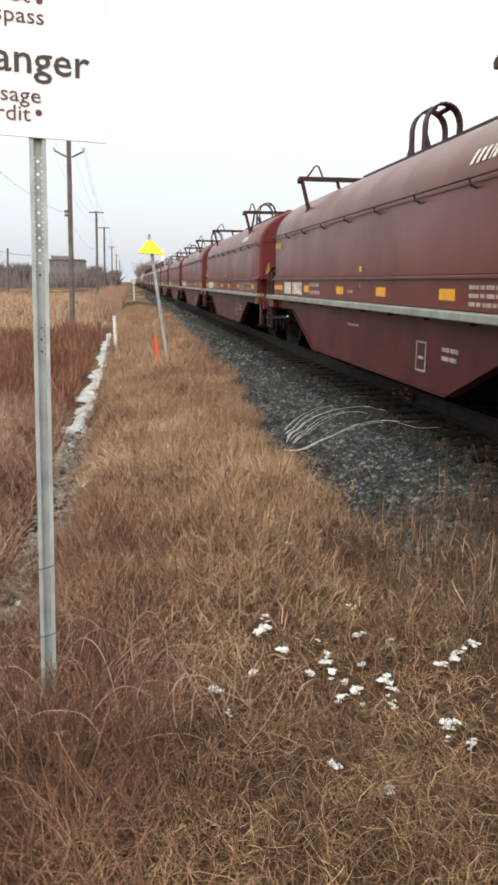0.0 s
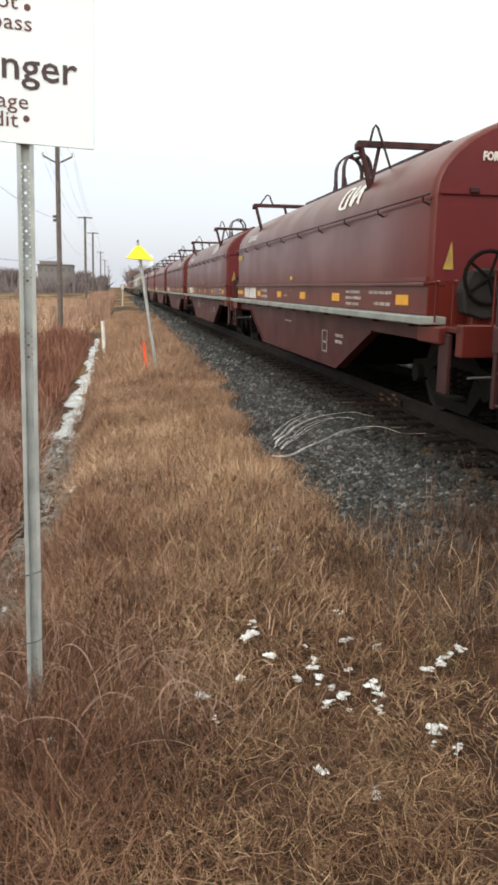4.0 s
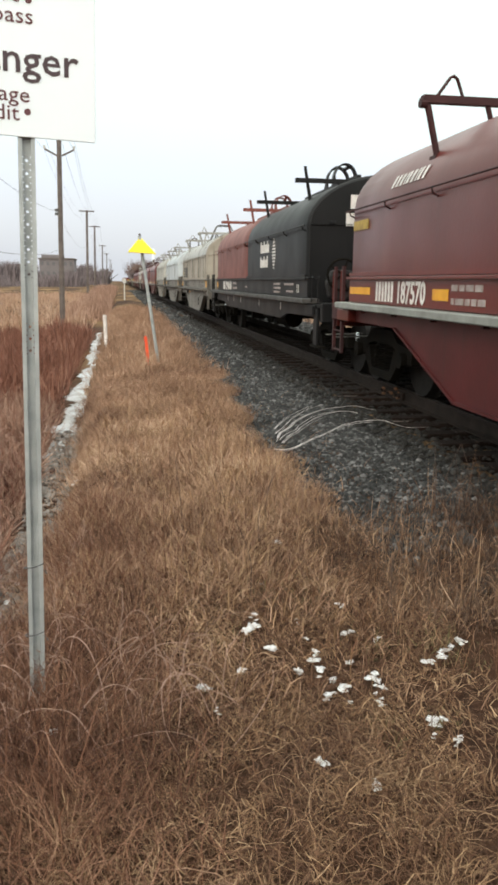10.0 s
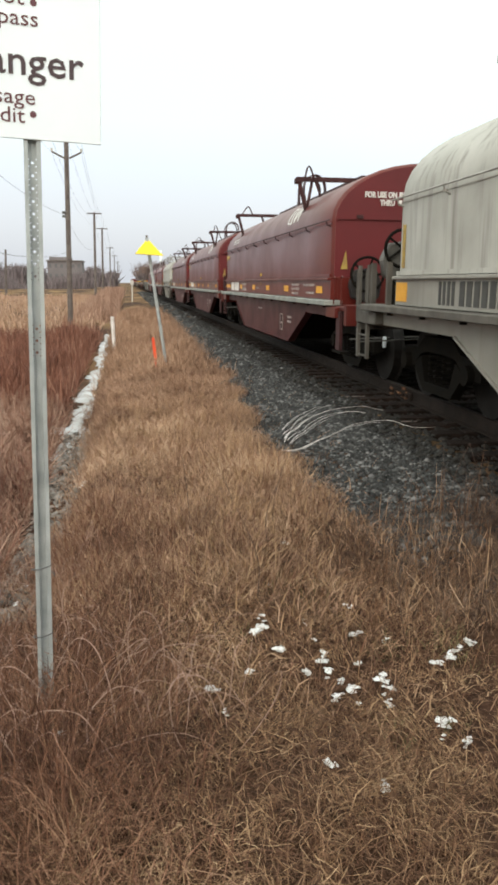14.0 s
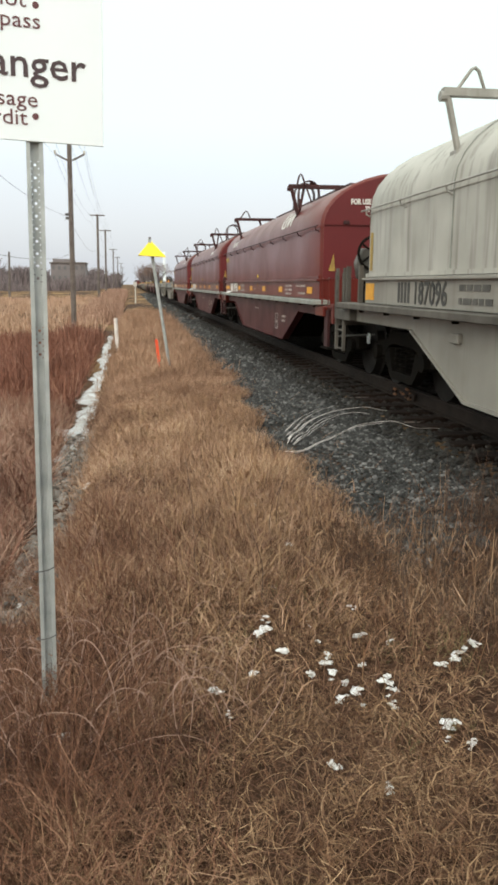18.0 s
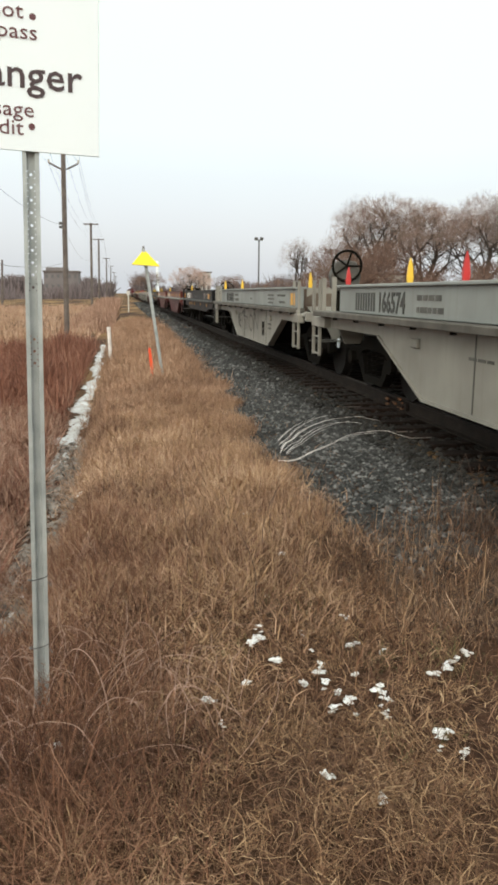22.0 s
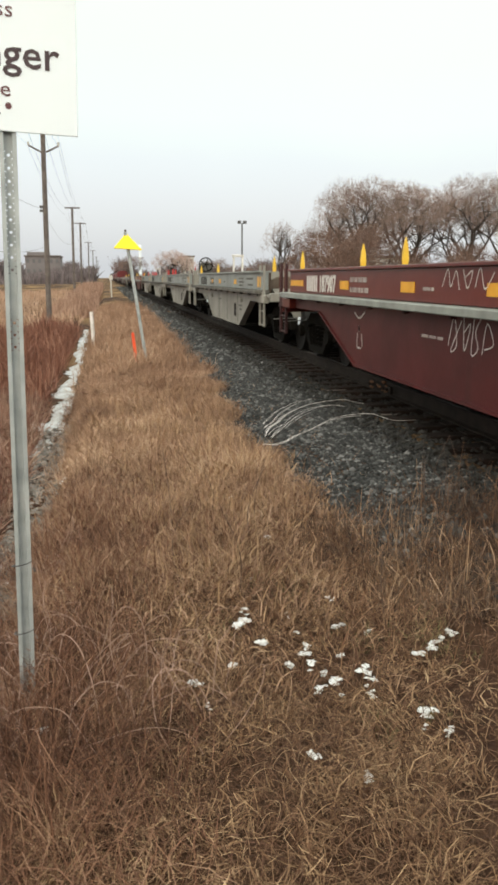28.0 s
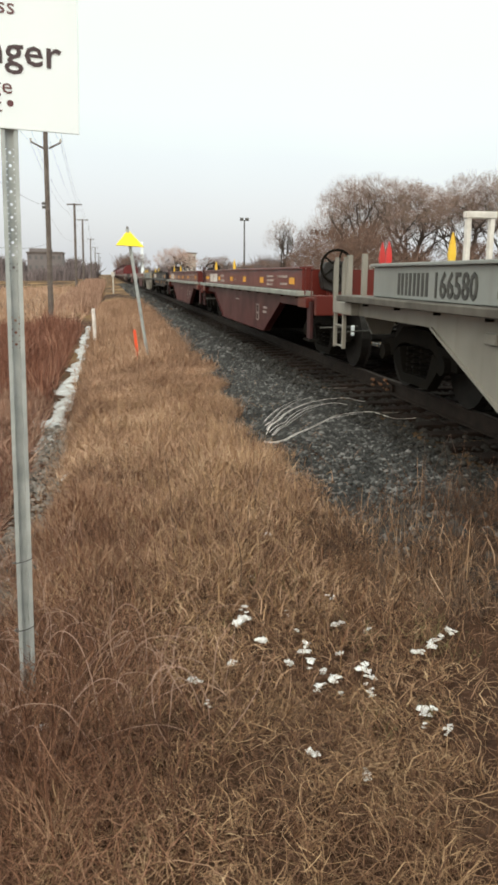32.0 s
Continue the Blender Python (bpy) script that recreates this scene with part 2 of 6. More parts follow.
M_TRUNK = material("bare_bark", (0.060, 0.045, 0.038), (0.045, 0.034, 0.028), rough=0.95, scale=2, bump=0.2)
M_BRUSH = material("brush_twigs", (0.21, 0.130, 0.102), (0.13, 0.082, 0.065), rough=0.95, scale=0.3, bump=0.0, island=0.4)
M_TWIG = material("bare_twigs", (0.31, 0.222, 0.192), (0.21, 0.148, 0.127), rough=0.95, scale=0.3, bump=0.0, island=0.4)
M_PINKTWIG = material("reddish_twigs", (0.50, 0.37, 0.33), (0.40, 0.29, 0.26), rough=0.95, scale=0.3, bump=0.0, island=0.3)
# distance haze is mixed into the colours of far woods, brick and panes
M_FARWOOD = material("hazed_far_wood", (0.18, 0.148, 0.155), (0.14, 0.115, 0.122), rough=1.0, scale=0.2, bump=0.0, island=0.4)
M_BUILD = material("hazed_far_brick", (0.20, 0.178, 0.185), (0.165, 0.148, 0.155), rough=0.9, scale=0.4, bump=0.0)
M_CONCRETE = material("pale_concrete", (0.58, 0.56, 0.53), (0.48, 0.46, 0.44), rough=0.9, scale=0.4, bump=0.0)
M_GLASS = material("dark_pane", (0.11, 0.105, 0.115), (0.13, 0.125, 0.13), rough=0.4, scale=1, bump=0.0)
M_WIRE = material("wire", (0.10, 0.10, 0.105), (0.05, 0.05, 0.05), rough=0.6, scale=1, bump=0.0)
M_CHAINRED = material("red_plastic", (0.55, 0.03, 0.03), (0.40, 0.025, 0.025), rough=0.5, scale=5, bump=0.03)
M_DARKTRIM = material("dark_worn_steel", (0.10, 0.095, 0.088), (0.05, 0.048, 0.044), rough=0.6, scale=5, bump=0.06)
M_RUBBLE = material("ditch_rubble", (0.20, 0.18, 0.165), (0.10, 0.085, 0.075), rough=0.9, scale=5, bump=0.3, fine=70, island=0.5)
M_GEARCASE = material("dark_cast_iron", (0.024, 0.023, 0.024), (0.014, 0.012, 0.012), rough=0.6, scale=6, bump=0.15, fine=30, spec=0.3)
M_FADED = material("faded_yellow_tag", (0.42, 0.29, 0.055), (0.28, 0.18, 0.05), rough=0.6, scale=9, bump=0.03)
M_CONEYEL = material("yellow_plastic", (0.80, 0.52, 0.05), (0.70, 0.42, 0.04), rough=0.5, scale=5, bump=0.03)


def ground_material():
    """Soil and matted dry grass in broad bands of straw, rust-brown and grey."""
    m = bpy.data.materials.new("dry_meadow_ground")
    m.use_nodes = True
    nt = m.node_tree
    bsdf = nt.nodes["Principled BSDF"]
    bsdf.inputs["Roughness"].default_value = 0.95
    bsdf.inputs["Specular IOR Level"].default_value = 0.15
    co = nt.nodes.new("ShaderNodeTexCoord")
    mp = nt.nodes.new("ShaderNodeMapping")
    mp.inputs["Scale"].default_value = (0.5, 0.16, 0.5)
    nt.links.new(co.outputs["Object"], mp.inputs[0])
    n1 = nt.nodes.new("ShaderNodeTexNoise")
    n1.inputs["Scale"].default_value, n1.inputs["Detail"].default_value = 0.55, 6.0
    nt.links.new(mp.outputs[0], n1.inputs["Vector"])
    ramp = nt.nodes.new("ShaderNodeValToRGB")
    els = ramp.color_ramp.elements
    els[0].position, els[0].color = 0.36, (0.045, 0.022, 0.014, 1)
    els[1].position, els[1].color = 0.66, (0.28, 0.175, 0.085, 1)
    for p, c in ((0.46, (0.075, 0.040, 0.024, 1)), (0.54, (0.16, 0.095, 0.048, 1))):
        e = els.new(p)
        e.color = c
    nt.links.new(n1.outputs[0], ramp.inputs[0])
    n2 = nt.nodes.new("ShaderNodeTexNoise")
    n2.inputs["Scale"].default_value, n2.inputs["Detail"].default_value = 26.0, 4.0
    nt.links.new(co.outputs["Object"], n2.inputs["Vector"])
    mr = nt.nodes.new("ShaderNodeMapRange")
    mr.inputs["To Min"].default_value, mr.inputs["To Max"].default_value = 0.1, 1.7
    nt.links.new(n2.outputs[0], mr.inputs["Value"])
    hs = nt.nodes.new("ShaderNodeHueSaturation")
    nt.links.new(mr.outputs[0], hs.inputs["Value"])
    nt.links.new(ramp.outputs[0], hs.inputs["Color"])
    nt.links.new(hs.outputs[0], bsdf.inputs["Base Color"])
    b = nt.nodes.new("ShaderNodeBump")
    b.inputs["Strength"].default_value, b.inputs["Distance"].default_value = 0.7, 0.05
    nt.links.new(n2.outputs[0], b.inputs["Height"])
    nt.links.new(b.outputs[0], bsdf.inputs["Normal"])
    return m


def grass_material(name, stops):
    """Dry blades: each one takes its own shade from the ramp, pushed along by broad patches in the meadow."""
    m = bpy.data.materials.new(name)
    m.use_nodes = True
    nt = m.node_tree
    bsdf = nt.nodes["Principled BSDF"]
    bsdf.inputs["Roughness"].default_value = 0.75
    bsdf.inputs["Specular IOR Level"].default_value = 0.25
    g = nt.nodes.new("ShaderNodeNewGeometry")
    co = nt.nodes.new("ShaderNodeTexCoord")
    n1 = nt.nodes.new("ShaderNodeTexNoise")
    n1.inputs["Scale"].default_value, n1.inputs["Detail"].default_value = 0.9, 3.0
    nt.links.new(co.outputs["Object"], n1.inputs["Vector"])
    a = nt.nodes.new("ShaderNodeMath")
    a.operation = "MULTIPLY_ADD"
    a.inputs[1].default_value = 0.55
    nt.links.new(g.outputs["Random Per Island"], a.inputs[0])
    s = nt.nodes.new("ShaderNodeMapRange")
    s.inputs["From Min"].default_value, s.inputs["From Max"].default_value = 0.3, 0.7
    s.inputs["To Max"].default_value = 0.45
    nt.links.new(n1.outputs[0], s.inputs["Value"])
    nt.links.new(s.outputs[0], a.inputs[2])
    ramp = nt.nodes.new("ShaderNodeValToRGB")
    els = ramp.color_ramp.elements
    els[0].position, els[0].color = 0.0, (*stops[0], 1)
    els[1].position, els[1].color = 1.0, (*stops[-1], 1)
    for n, c in enumerate(stops[1:-1]):
        e = els.new((n + 1) / (len(stops) - 1))
        e.color = (*c, 1)
    nt.links.new(a.outputs[0], ramp.inputs[0])
    nt.links.new(ramp.outputs[0], bsdf.inputs["Base Color"])
    return m


M_GROUND = ground_material()
M_STRAW = grass_material("straw_grass", [(0.070, 0.037, 0.026), (0.242, 0.141, 0.094), (0.396, 0.247, 0.166), (0.726, 0.531, 0.387)])
M_TANGLE = grass_material("tangled_straw", [(0.055, 0.030, 0.018), (0.220, 0.129, 0.074), (0.400, 0.258, 0.152), (0.720, 0.535, 0.350)])
M_GOLD = grass_material("golden_grass", [(0.150, 0.086, 0.049), (0.290, 0.176, 0.100), (0.440, 0.288, 0.172), (0.640, 0.470, 0.325)])
M_FIELD = grass_material("field_grass", [(0.220, 0.132, 0.096), (0.360, 0.227, 0.154), (0.480, 0.321, 0.234), (0.580, 0.426, 0.346)])
M_HEATH = grass_material("field_brush", [(0.100, 0.055, 0.043), (0.240, 0.140, 0.103), (0.370, 0.234, 0.176), (0.560, 0.414, 0.319)])
M_SCRUB = grass_material("dark_scrub", [(0.056, 0.025, 0.019), (0.138, 0.055, 0.037), (0.250, 0.113, 0.078), (0.450, 0.259, 0.186)])
M_RUSTY = grass_material("rusty_grass", [(0.024, 0.0108, 0.0075), (0.103, 0.046, 0.029), (0.232, 0.118, 0.075), (0.52, 0.34, 0.235)])
M_VERGE = grass_material("dark_verge", [(0.016, 0.010, 0.008), (0.050, 0.031, 0.023), (0.105, 0.066, 0.048), (0.24, 0.165, 0.12)])
M_MOSS = grass_material("mossy_green", [(0.030, 0.030, 0.013), (0.075, 0.070, 0.030), (0.140, 0.120, 0.055), (0.25, 0.20, 0.11)])
M_BROWN = grass_material("brown_stalks", [(0.022, 0.0105, 0.0070), (0.090, 0.044, 0.026), (0.205, 0.112, 0.066), (0.50, 0.34, 0.215)])


# ---- mesh helpers ----
def box(bm, x0, x1, y0, y1, z0, z1):
    v = [bm.verts.new((x, y, z)) for x in (x0, x1) for y in (y0, y1) for z in (z0, z1)]
    for f in ((0, 1, 3, 2), (4, 6, 7, 5), (0, 4, 5, 1), (2, 3, 7, 6), (0, 2, 6, 4), (1, 5, 7, 3)):
        bm.faces.new([v[i] for i in f])
    return bm


def prism_y(bm, prof, y0, y1):
    """A closed (x, z) outline drawn out along y."""
    a = [bm.verts.new((x, y0, z)) for x, z in prof]
    b = [bm.verts.new((x, y1, z)) for x, z in prof]
    n = len(prof)
    for i in range(n):
        bm.faces.new((a[i], a[(i + 1) % n], b[(i + 1) % n], b[i]))
    bm.faces.new(a[::-1])
    bm.faces.new(b)
    return bm


def prism_x(bm, prof, x0, x1):
    """A closed (y, z) outline drawn out along x."""
    a = [bm.verts.new((x0, y, z)) for y, z in prof]
    b = [bm.verts.new((x1, y, z)) for y, z in prof]
    n = len(prof)
    for i in range(n):
        bm.faces.new((a[i], b[i], b[(i + 1) % n], a[(i + 1) % n]))
    bm.faces.new(a)
    bm.faces.new(b[::-1])
    return bm


def tube(bm, pts, r, n=8, r1=None):
    """A round bar through the points, closed at both ends."""
    pts = [Vector(p) for p in pts]
    rings = []
    for i, p in enumerate(pts):
        d = (pts[min(i + 1, len(pts) - 1)] - pts[max(i - 1, 0)]).normalized()
        u = d.cross(Vector((0, 0, 1)) if abs(d.z) < 0.9 else Vector((0, 1, 0))).normalized()
        w = d.cross(u)
        rr = r if r1 is None else r + (r1 - r) * i / (len(pts) - 1)
        rings.append([bm.verts.new(p + (u * math.cos(k * math.tau / n) + w * math.sin(k * math.tau / n)) * rr) for k in range(n)])
    for a, b in zip(rings, rings[1:]):
        for k in range(n):
            bm.faces.new((a[k], a[(k + 1) % n], b[(k + 1) % n], b[k]))
    bm.faces.new(rings[0][::-1])
    bm.faces.new(rings[-1])
    return bm


def lathe_x(bm, prof, cx, cy, cz, n=24):
    """A closed (x, radius) outline turned about an axis along x."""
    rings = [[bm.verts.new((cx + x, cy + r * math.cos(k * math.tau / n), cz + r * math.sin(k * math.tau / n))) for k in range(n)] for x, r in prof]
    for a, b in zip(rings, rings[1:]):
        for k in range(n):
            bm.faces.new((a[k], b[k], b[(k + 1) % n], a[(k + 1) % n]))
    bm.faces.new(rings[0])
    bm.faces.new(rings[-1][::-1])
    return bm


def finish(name, bm, mat, smooth=False, bevel=0.0):
    if bevel:
        bmesh.ops.bevel(bm, geom=list(bm.edges), offset=bevel, segments=1, affect="EDGES", clamp_overlap=True)
    bmesh.ops.recalc_face_normals(bm, faces=bm.faces)
    me = bpy.data.meshes.new(name)
    bm.to_mesh(me)
    bm.free()
    me.materials.append(mat)
    if smooth:
        me.polygons.foreach_set("use_smooth", [True] * len(me.polygons))
    return me


def part(name, bm, mat, parent, label="", smooth=False, bevel=0.0):
    """One mesh object under a thing or under a part; bm may also be a finished mesh."""
    me = bm if isinstance(bm, bpy.types.Mesh) else finish(name, bm, mat, smooth, bevel)
    ob = new(name, me)
    ob.parent = parent
    if label:
        tagged(ob, label)
    return ob


def thing(name, label, category, group="", kind="", at=None):
    ob = tagged(new(name), label, category, group, kind)
    ob.empty_display_size = 0.1
    if at is not None:
        ob.matrix_basis = at
    return ob


def solid(name, bm, mat, label, category, group="", kind="", smooth=False, bevel=0.0):
    me = bm if isinstance(bm, bpy.types.Mesh) else finish(name, bm, mat, smooth, bevel)
    return tagged(new(name, me), label, category, group, kind)


def raw_mesh(name, verts, faces_flat, loop_total, mats, mat_index=None):
    """A mesh from arrays, for stuff of very many pieces."""
    me = bpy.data.meshes.new(name)
    me.vertices.add(len(verts))
    me.vertices.foreach_set("co", np.asarray(verts, np.float32).ravel())
    me.loops.add(len(faces_flat))
    me.loops.foreach_set("vertex_index", np.asarray(faces_flat, np.int32))
    lt = np.asarray(loop_total, np.int32)
    me.polygons.add(len(lt))
    me.polygons.foreach_set("loop_start", np.concatenate(([0], np.cumsum(lt)[:-1])).astype(np.int32))
    me.polygons.foreach_set("loop_total", lt)
    for m in mats:
        me.materials.append(m)
    if mat_index is not None:
        me.polygons.foreach_set("material_index", np.asarray(mat_index, np.int32))
    me.update(calc_edges=True)
    return me


def text_mesh(s, size, mat, depth=0.004, width=1.0, align="LEFT", bold=0.0):
    """Lettering in Blender's own font, as a mesh in the x-z plane that faces -y."""
    cu = bpy.data.curves.new("lettering", "FONT")
    cu.body, cu.size, cu.extrude, cu.align_x, cu.resolution_u, cu.offset = s, size, depth, align, 2, bold
    ob = new("lettering", cu)
    me = bpy.data.meshes.new_from_object(ob)
    bpy.data.objects.remove(ob)
    bpy.data.curves.remove(cu)
    me.transform(Matrix.Rotation(radians(90), 4, "X") @ Matrix.Diagonal((width, 1, 1, 1)))
    me.materials.clear()
    me.materials.append(mat)
    return me


def spread(s, size, width, bold=0.0):
    """The letters of a word with the place of each, so that the word ends at zero."""
    def reach(w):
        cu = bpy.data.curves.new("lettering", "FONT")
        cu.body, cu.size, cu.offset, cu.resolution_u = w, size, bold, 1
        ob = new("lettering", cu)
        bpy.context.view_layer.update()
        me = bpy.data.meshes.new_from_object(ob)
        xs = [v.co.x for v in me.vertices]
        bpy.data.objects.remove(ob)
        bpy.data.curves.remove(cu)
        bpy.data.meshes.remove(me)
        return min(xs) * width, max(xs) * width

    end = reach(s)[1]
    out = []
    for n, ch in enumerate(s):
        if ch != " ":
            out.append((ch, reach(s[:n + 1])[1] - reach(ch)[1] - end))
    return out


# ---- the lie of the land ----
XC, ZR = 4.55, 0.25          # track centre line and rail top


def height(x, y):
    """The ground: bank beside the track, ditch, lower field; works on arrays."""
    x, y = np.asarray(x, float), np.asarray(y, float)
    xs = [-60, -9, -3.2, -1.9, -1.15, -0.95, -0.62, -0.25, 0.6, 1.7, 2.4, 2.95, 3.2, 5.9, 7.2, 9.0, 14.0, 30.0, 400.0]
    zs = [-0.95, -0.85, -0.62, -0.42, -0.50, -0.52, -0.50, -0.06, 0.0, 0.0, 0.04, 0.05, -0.015, -0.015, -0.05, -0.35, -0.4, -0.4, -0.4]
    z = np.interp(x, xs, zs)
    z = z + np.clip((-2.5 - x) / 3, 0, 1) * 0.8 * np.clip((y - 45.0) / 110.0, 0, 1)
    near = np.clip((y - 3.0) / 3.0, 0, 1)
    z = z * np.where(x < 0, 0.35 + 0.65 * near, 1.0)
    rough = 0.03 * np.sin(x * 3.1 + y * 1.7) * np.sin(y * 2.3 - x) + 0.02 * np.sin(7 * x) * np.sin(5.3 * y)
    return z + rough * np.where((x > 1.9) & (x < 7.5), 0.15, 1.0)


def build_ground():
    xs = np.concatenate((-np.geomspace(400, 3, 40), np.linspace(-2.9, 8, 90), np.geomspace(8.3, 1500, 40)))
    xs = np.concatenate(([-1500], xs))
    ys = np.concatenate((-np.geomspace(900, 1, 24), np.linspace(0, 30, 160), np.geomspace(30.5, 3000, 60)))
    gx, gy = np.meshgrid(xs, ys)
    v = np.stack([gx, gy, height(gx, gy)], -1).reshape(-1, 3)
    nx, ny = len(xs), len(ys)
    i = np.arange((ny - 1) * (nx - 1))
    r, c = i // (nx - 1), i % (nx - 1)
    a = r * nx + c
    f = np.stack([a, a + 1, a + nx + 1, a + nx], 1)
    me = raw_mesh("ground", v, f.ravel(), np.full(len(f), 4), [M_GROUND])
    me.polygons.foreach_set("use_smooth", [True] * len(me.polygons))
    tagged(new("ground", me), "dry brown meadow and bank beside the track", "ground", kind="structure")


build_ground()


# ---- track ----
def rail_profile(x):
    h = [(-0.07, -0.18), (0.07, -0.18), (0.07, -0.168), (0.012, -0.15), (0.009, -0.045), (0.036, -0.035), (0.036, -0.006), (0.028, 0.0),
         (-0.028, 0.0), (-0.036, -0.006), (-0.036, -0.035), (-0.009, -0.045), (-0.012, -0.15), (-0.07, -0.168)]
    return [(x + a, ZR + b) for a, b in h]


def build_track():
    track = thing("railway_track", "single railway track with rusty rails on crushed stone", "track", kind="structure")
    for sx in (-0.7525, 0.7525):
        rail = part("rail", prism_y(bmesh.new(), rail_profile(XC + sx), -560, 1100), M_RAIL, track, "rust-brown steel rail")
        bm = box(bmesh.new(), XC + sx - 0.026, XC + sx + 0.026, -560, 1100, ZR + 0.0005, ZR + 0.003)
        part("running_surface", bm, M_RAILTOP, rail, "bright worn rail head")
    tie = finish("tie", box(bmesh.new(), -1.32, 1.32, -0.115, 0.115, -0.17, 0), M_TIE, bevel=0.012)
    plate = finish("tie_plate", box(bmesh.new(), -0.18, 0.18, -0.09, 0.09, 0, 0.014), M_RAIL, bevel=0.003)
    rnd = random.Random(4)
    for n in range(165):
        y = -9.8 + n * 0.52
        t = part("tie", tie, None, track)
        t.matrix_basis = pose(XC + rnd.uniform(-0.05, 0.05), y, ZR - 0.192 + rnd.uniform(-0.01, 0.004), 0, 0, rnd.uniform(-1.2, 1.2))
    for n in range(60):
        for sx in (-0.7525, 0.7525):
            p = part("tie_plate", plate, None, track)
            p.matrix_basis = pose(XC + sx, -2 + n * 0.52, ZR - 0.196)
    bm = bmesh.new()
    for sx in (-0.055, 0.03):
        prism_x(bm, [(-0.45, -0.15), (0.45, -0.15), (0.45, -0.05), (-0.45, -0.05)], sx, sx + 0.025)
    for k in range(6):
        tube(bm, [(-0.085, -0.36 + k * 0.145, -0.10), (0.075, -0.36 + k * 0.145, -0.10)], 0.02, 6)
    j = part("joint_bar", bm, M_RAIL, track, "dark rusted joint bar with bolts")
    j.matrix_basis = pose(XC - 0.7525, 10.3, ZR)
    for k in range(9):
        a, y, z = rnd.uniform(0.02, 0.05), 10.3 + rnd.uniform(-0.35, 0.55), ZR - rnd.uniform(0.0, 0.16)
        bm = bmesh.new()
        bmesh.ops.create_icosphere(bm, subdivisions=1, radius=a, matrix=Matrix.Translation((XC - 0.80 - rnd.uniform(0.0, 0.05), y, z)) @ Matrix.Diagonal((0.6, 1.3, 0.5, 1)))
        part("rust_flake", bm, M_RUST, track, "flake of orange rust")
    return track


build_track()


def stones(name, n, xr, yr, size, seed, lift=0.0, density=None, label="grey crushed stone ballast", mat=None):
    """Broken stones, each a squashed octahedron with jittered corners."""
    rng = np.random.default_rng(seed)
    x, y = rng.uniform(*xr, n), rng.uniform(*yr, n)
    if density is not None:
        keep = rng.random(n) < density(x, y)
        x, y = x[keep], y[keep]
        n = len(x)
    base = np.array([(1, 0, 0), (-1, 0, 0), (0, 1, 0), (0, -1, 0), (0, 0, 1), (0, 0, -1), (.6, .6, .5), (-.6, -.6, .5)], float)
    f = np.array([(0, 6, 4), (6, 2, 4), (2, 1, 4), (1, 7, 4), (7, 3, 4), (3, 0, 4), (0, 2, 6), (1, 3, 7)])
    s = rng.uniform(size[0], size[1], n) * rng.choice([1, 1, 1, 1.5], n)
    v = base[None] * rng.uniform(0.6, 1.25, (n, 8, 3)) * s[:, None, None] * np.array([1, 1, 0.75])
    a = rng.uniform(0, math.tau, n)
    c, sn = np.cos(a)[:, None], np.sin(a)[:, None]
    vx, vy = v[..., 0] * c - v[..., 1] * sn, v[..., 0] * sn + v[..., 1] * c
    z = height(x, y) + lift + rng.uniform(-0.3, 0.5, n) * s
    v = np.stack([vx + x[:, None], vy + y[:, None], v[..., 2] + z[:, None]], -1)
    faces = (f[None] + (np.arange(n) * 8)[:, None, None]).reshape(-1)
    me = raw_mesh(name, v.reshape(-1, 3), faces, np.full(n * len(f), 3), [mat or M_BALLAST])
    tagged(new(name, me), label, "ballast", kind="stuff")


SHOULDER_Y = (3.5, 4.5, 5.5, 6.5, 7.5, 8.5, 13.0, 30.0)
SHOULDER_X = (1.36, 1.36, 1.38, 1.36, 1.22, 1.22, 1.55, 1.7)


def shoulder(x, y):
    """Where stone shows between the grass and the ties."""
    edge = np.interp(y, SHOULDER_Y, SHOULDER_X) + 0.07 * np.sin(y * 2.9) + 0.06 * np.sin(y * 5.7 + 1)
    front = 3.95 + 0.85 * np.clip(x - 1.7, 0, 2) + 0.12 * np.sin(x * 6)
    return np.clip((x - edge) / 0.2, 0, 1) * np.clip((y - front) / 0.4, 0, 1)


stones("ballast_near", 50000, (1.1, 3.0), (3.7, 14.0), (0.010, 0.025), 1, density=shoulder)
stones("ballast_middle", 16000, (1.3, 3.15), (14.0, 36.0), (0.025, 0.045), 2, density=shoulder)
stones("ballast_between_rails", 20000, (2.62, 5.9), (4.0, 34.0), (0.018, 0.038), 3, lift=0.03, label="oil-stained ballast between the ties, darkened for the train's shade", mat=M_FOULSHADE)
stones("ballast_beyond", 19000, (5.7, 9.6), (5.0, 40.0), (0.026, 0.05), 6)
stones("ballast_rear", 9000, (1.9, 7.4), (-11.0, 4.6), (0.025, 0.05), 7)
stones("ballast_far", 9000, (1.7, 7.2), (36.0, 140.0), (0.05, 0.09), 5)


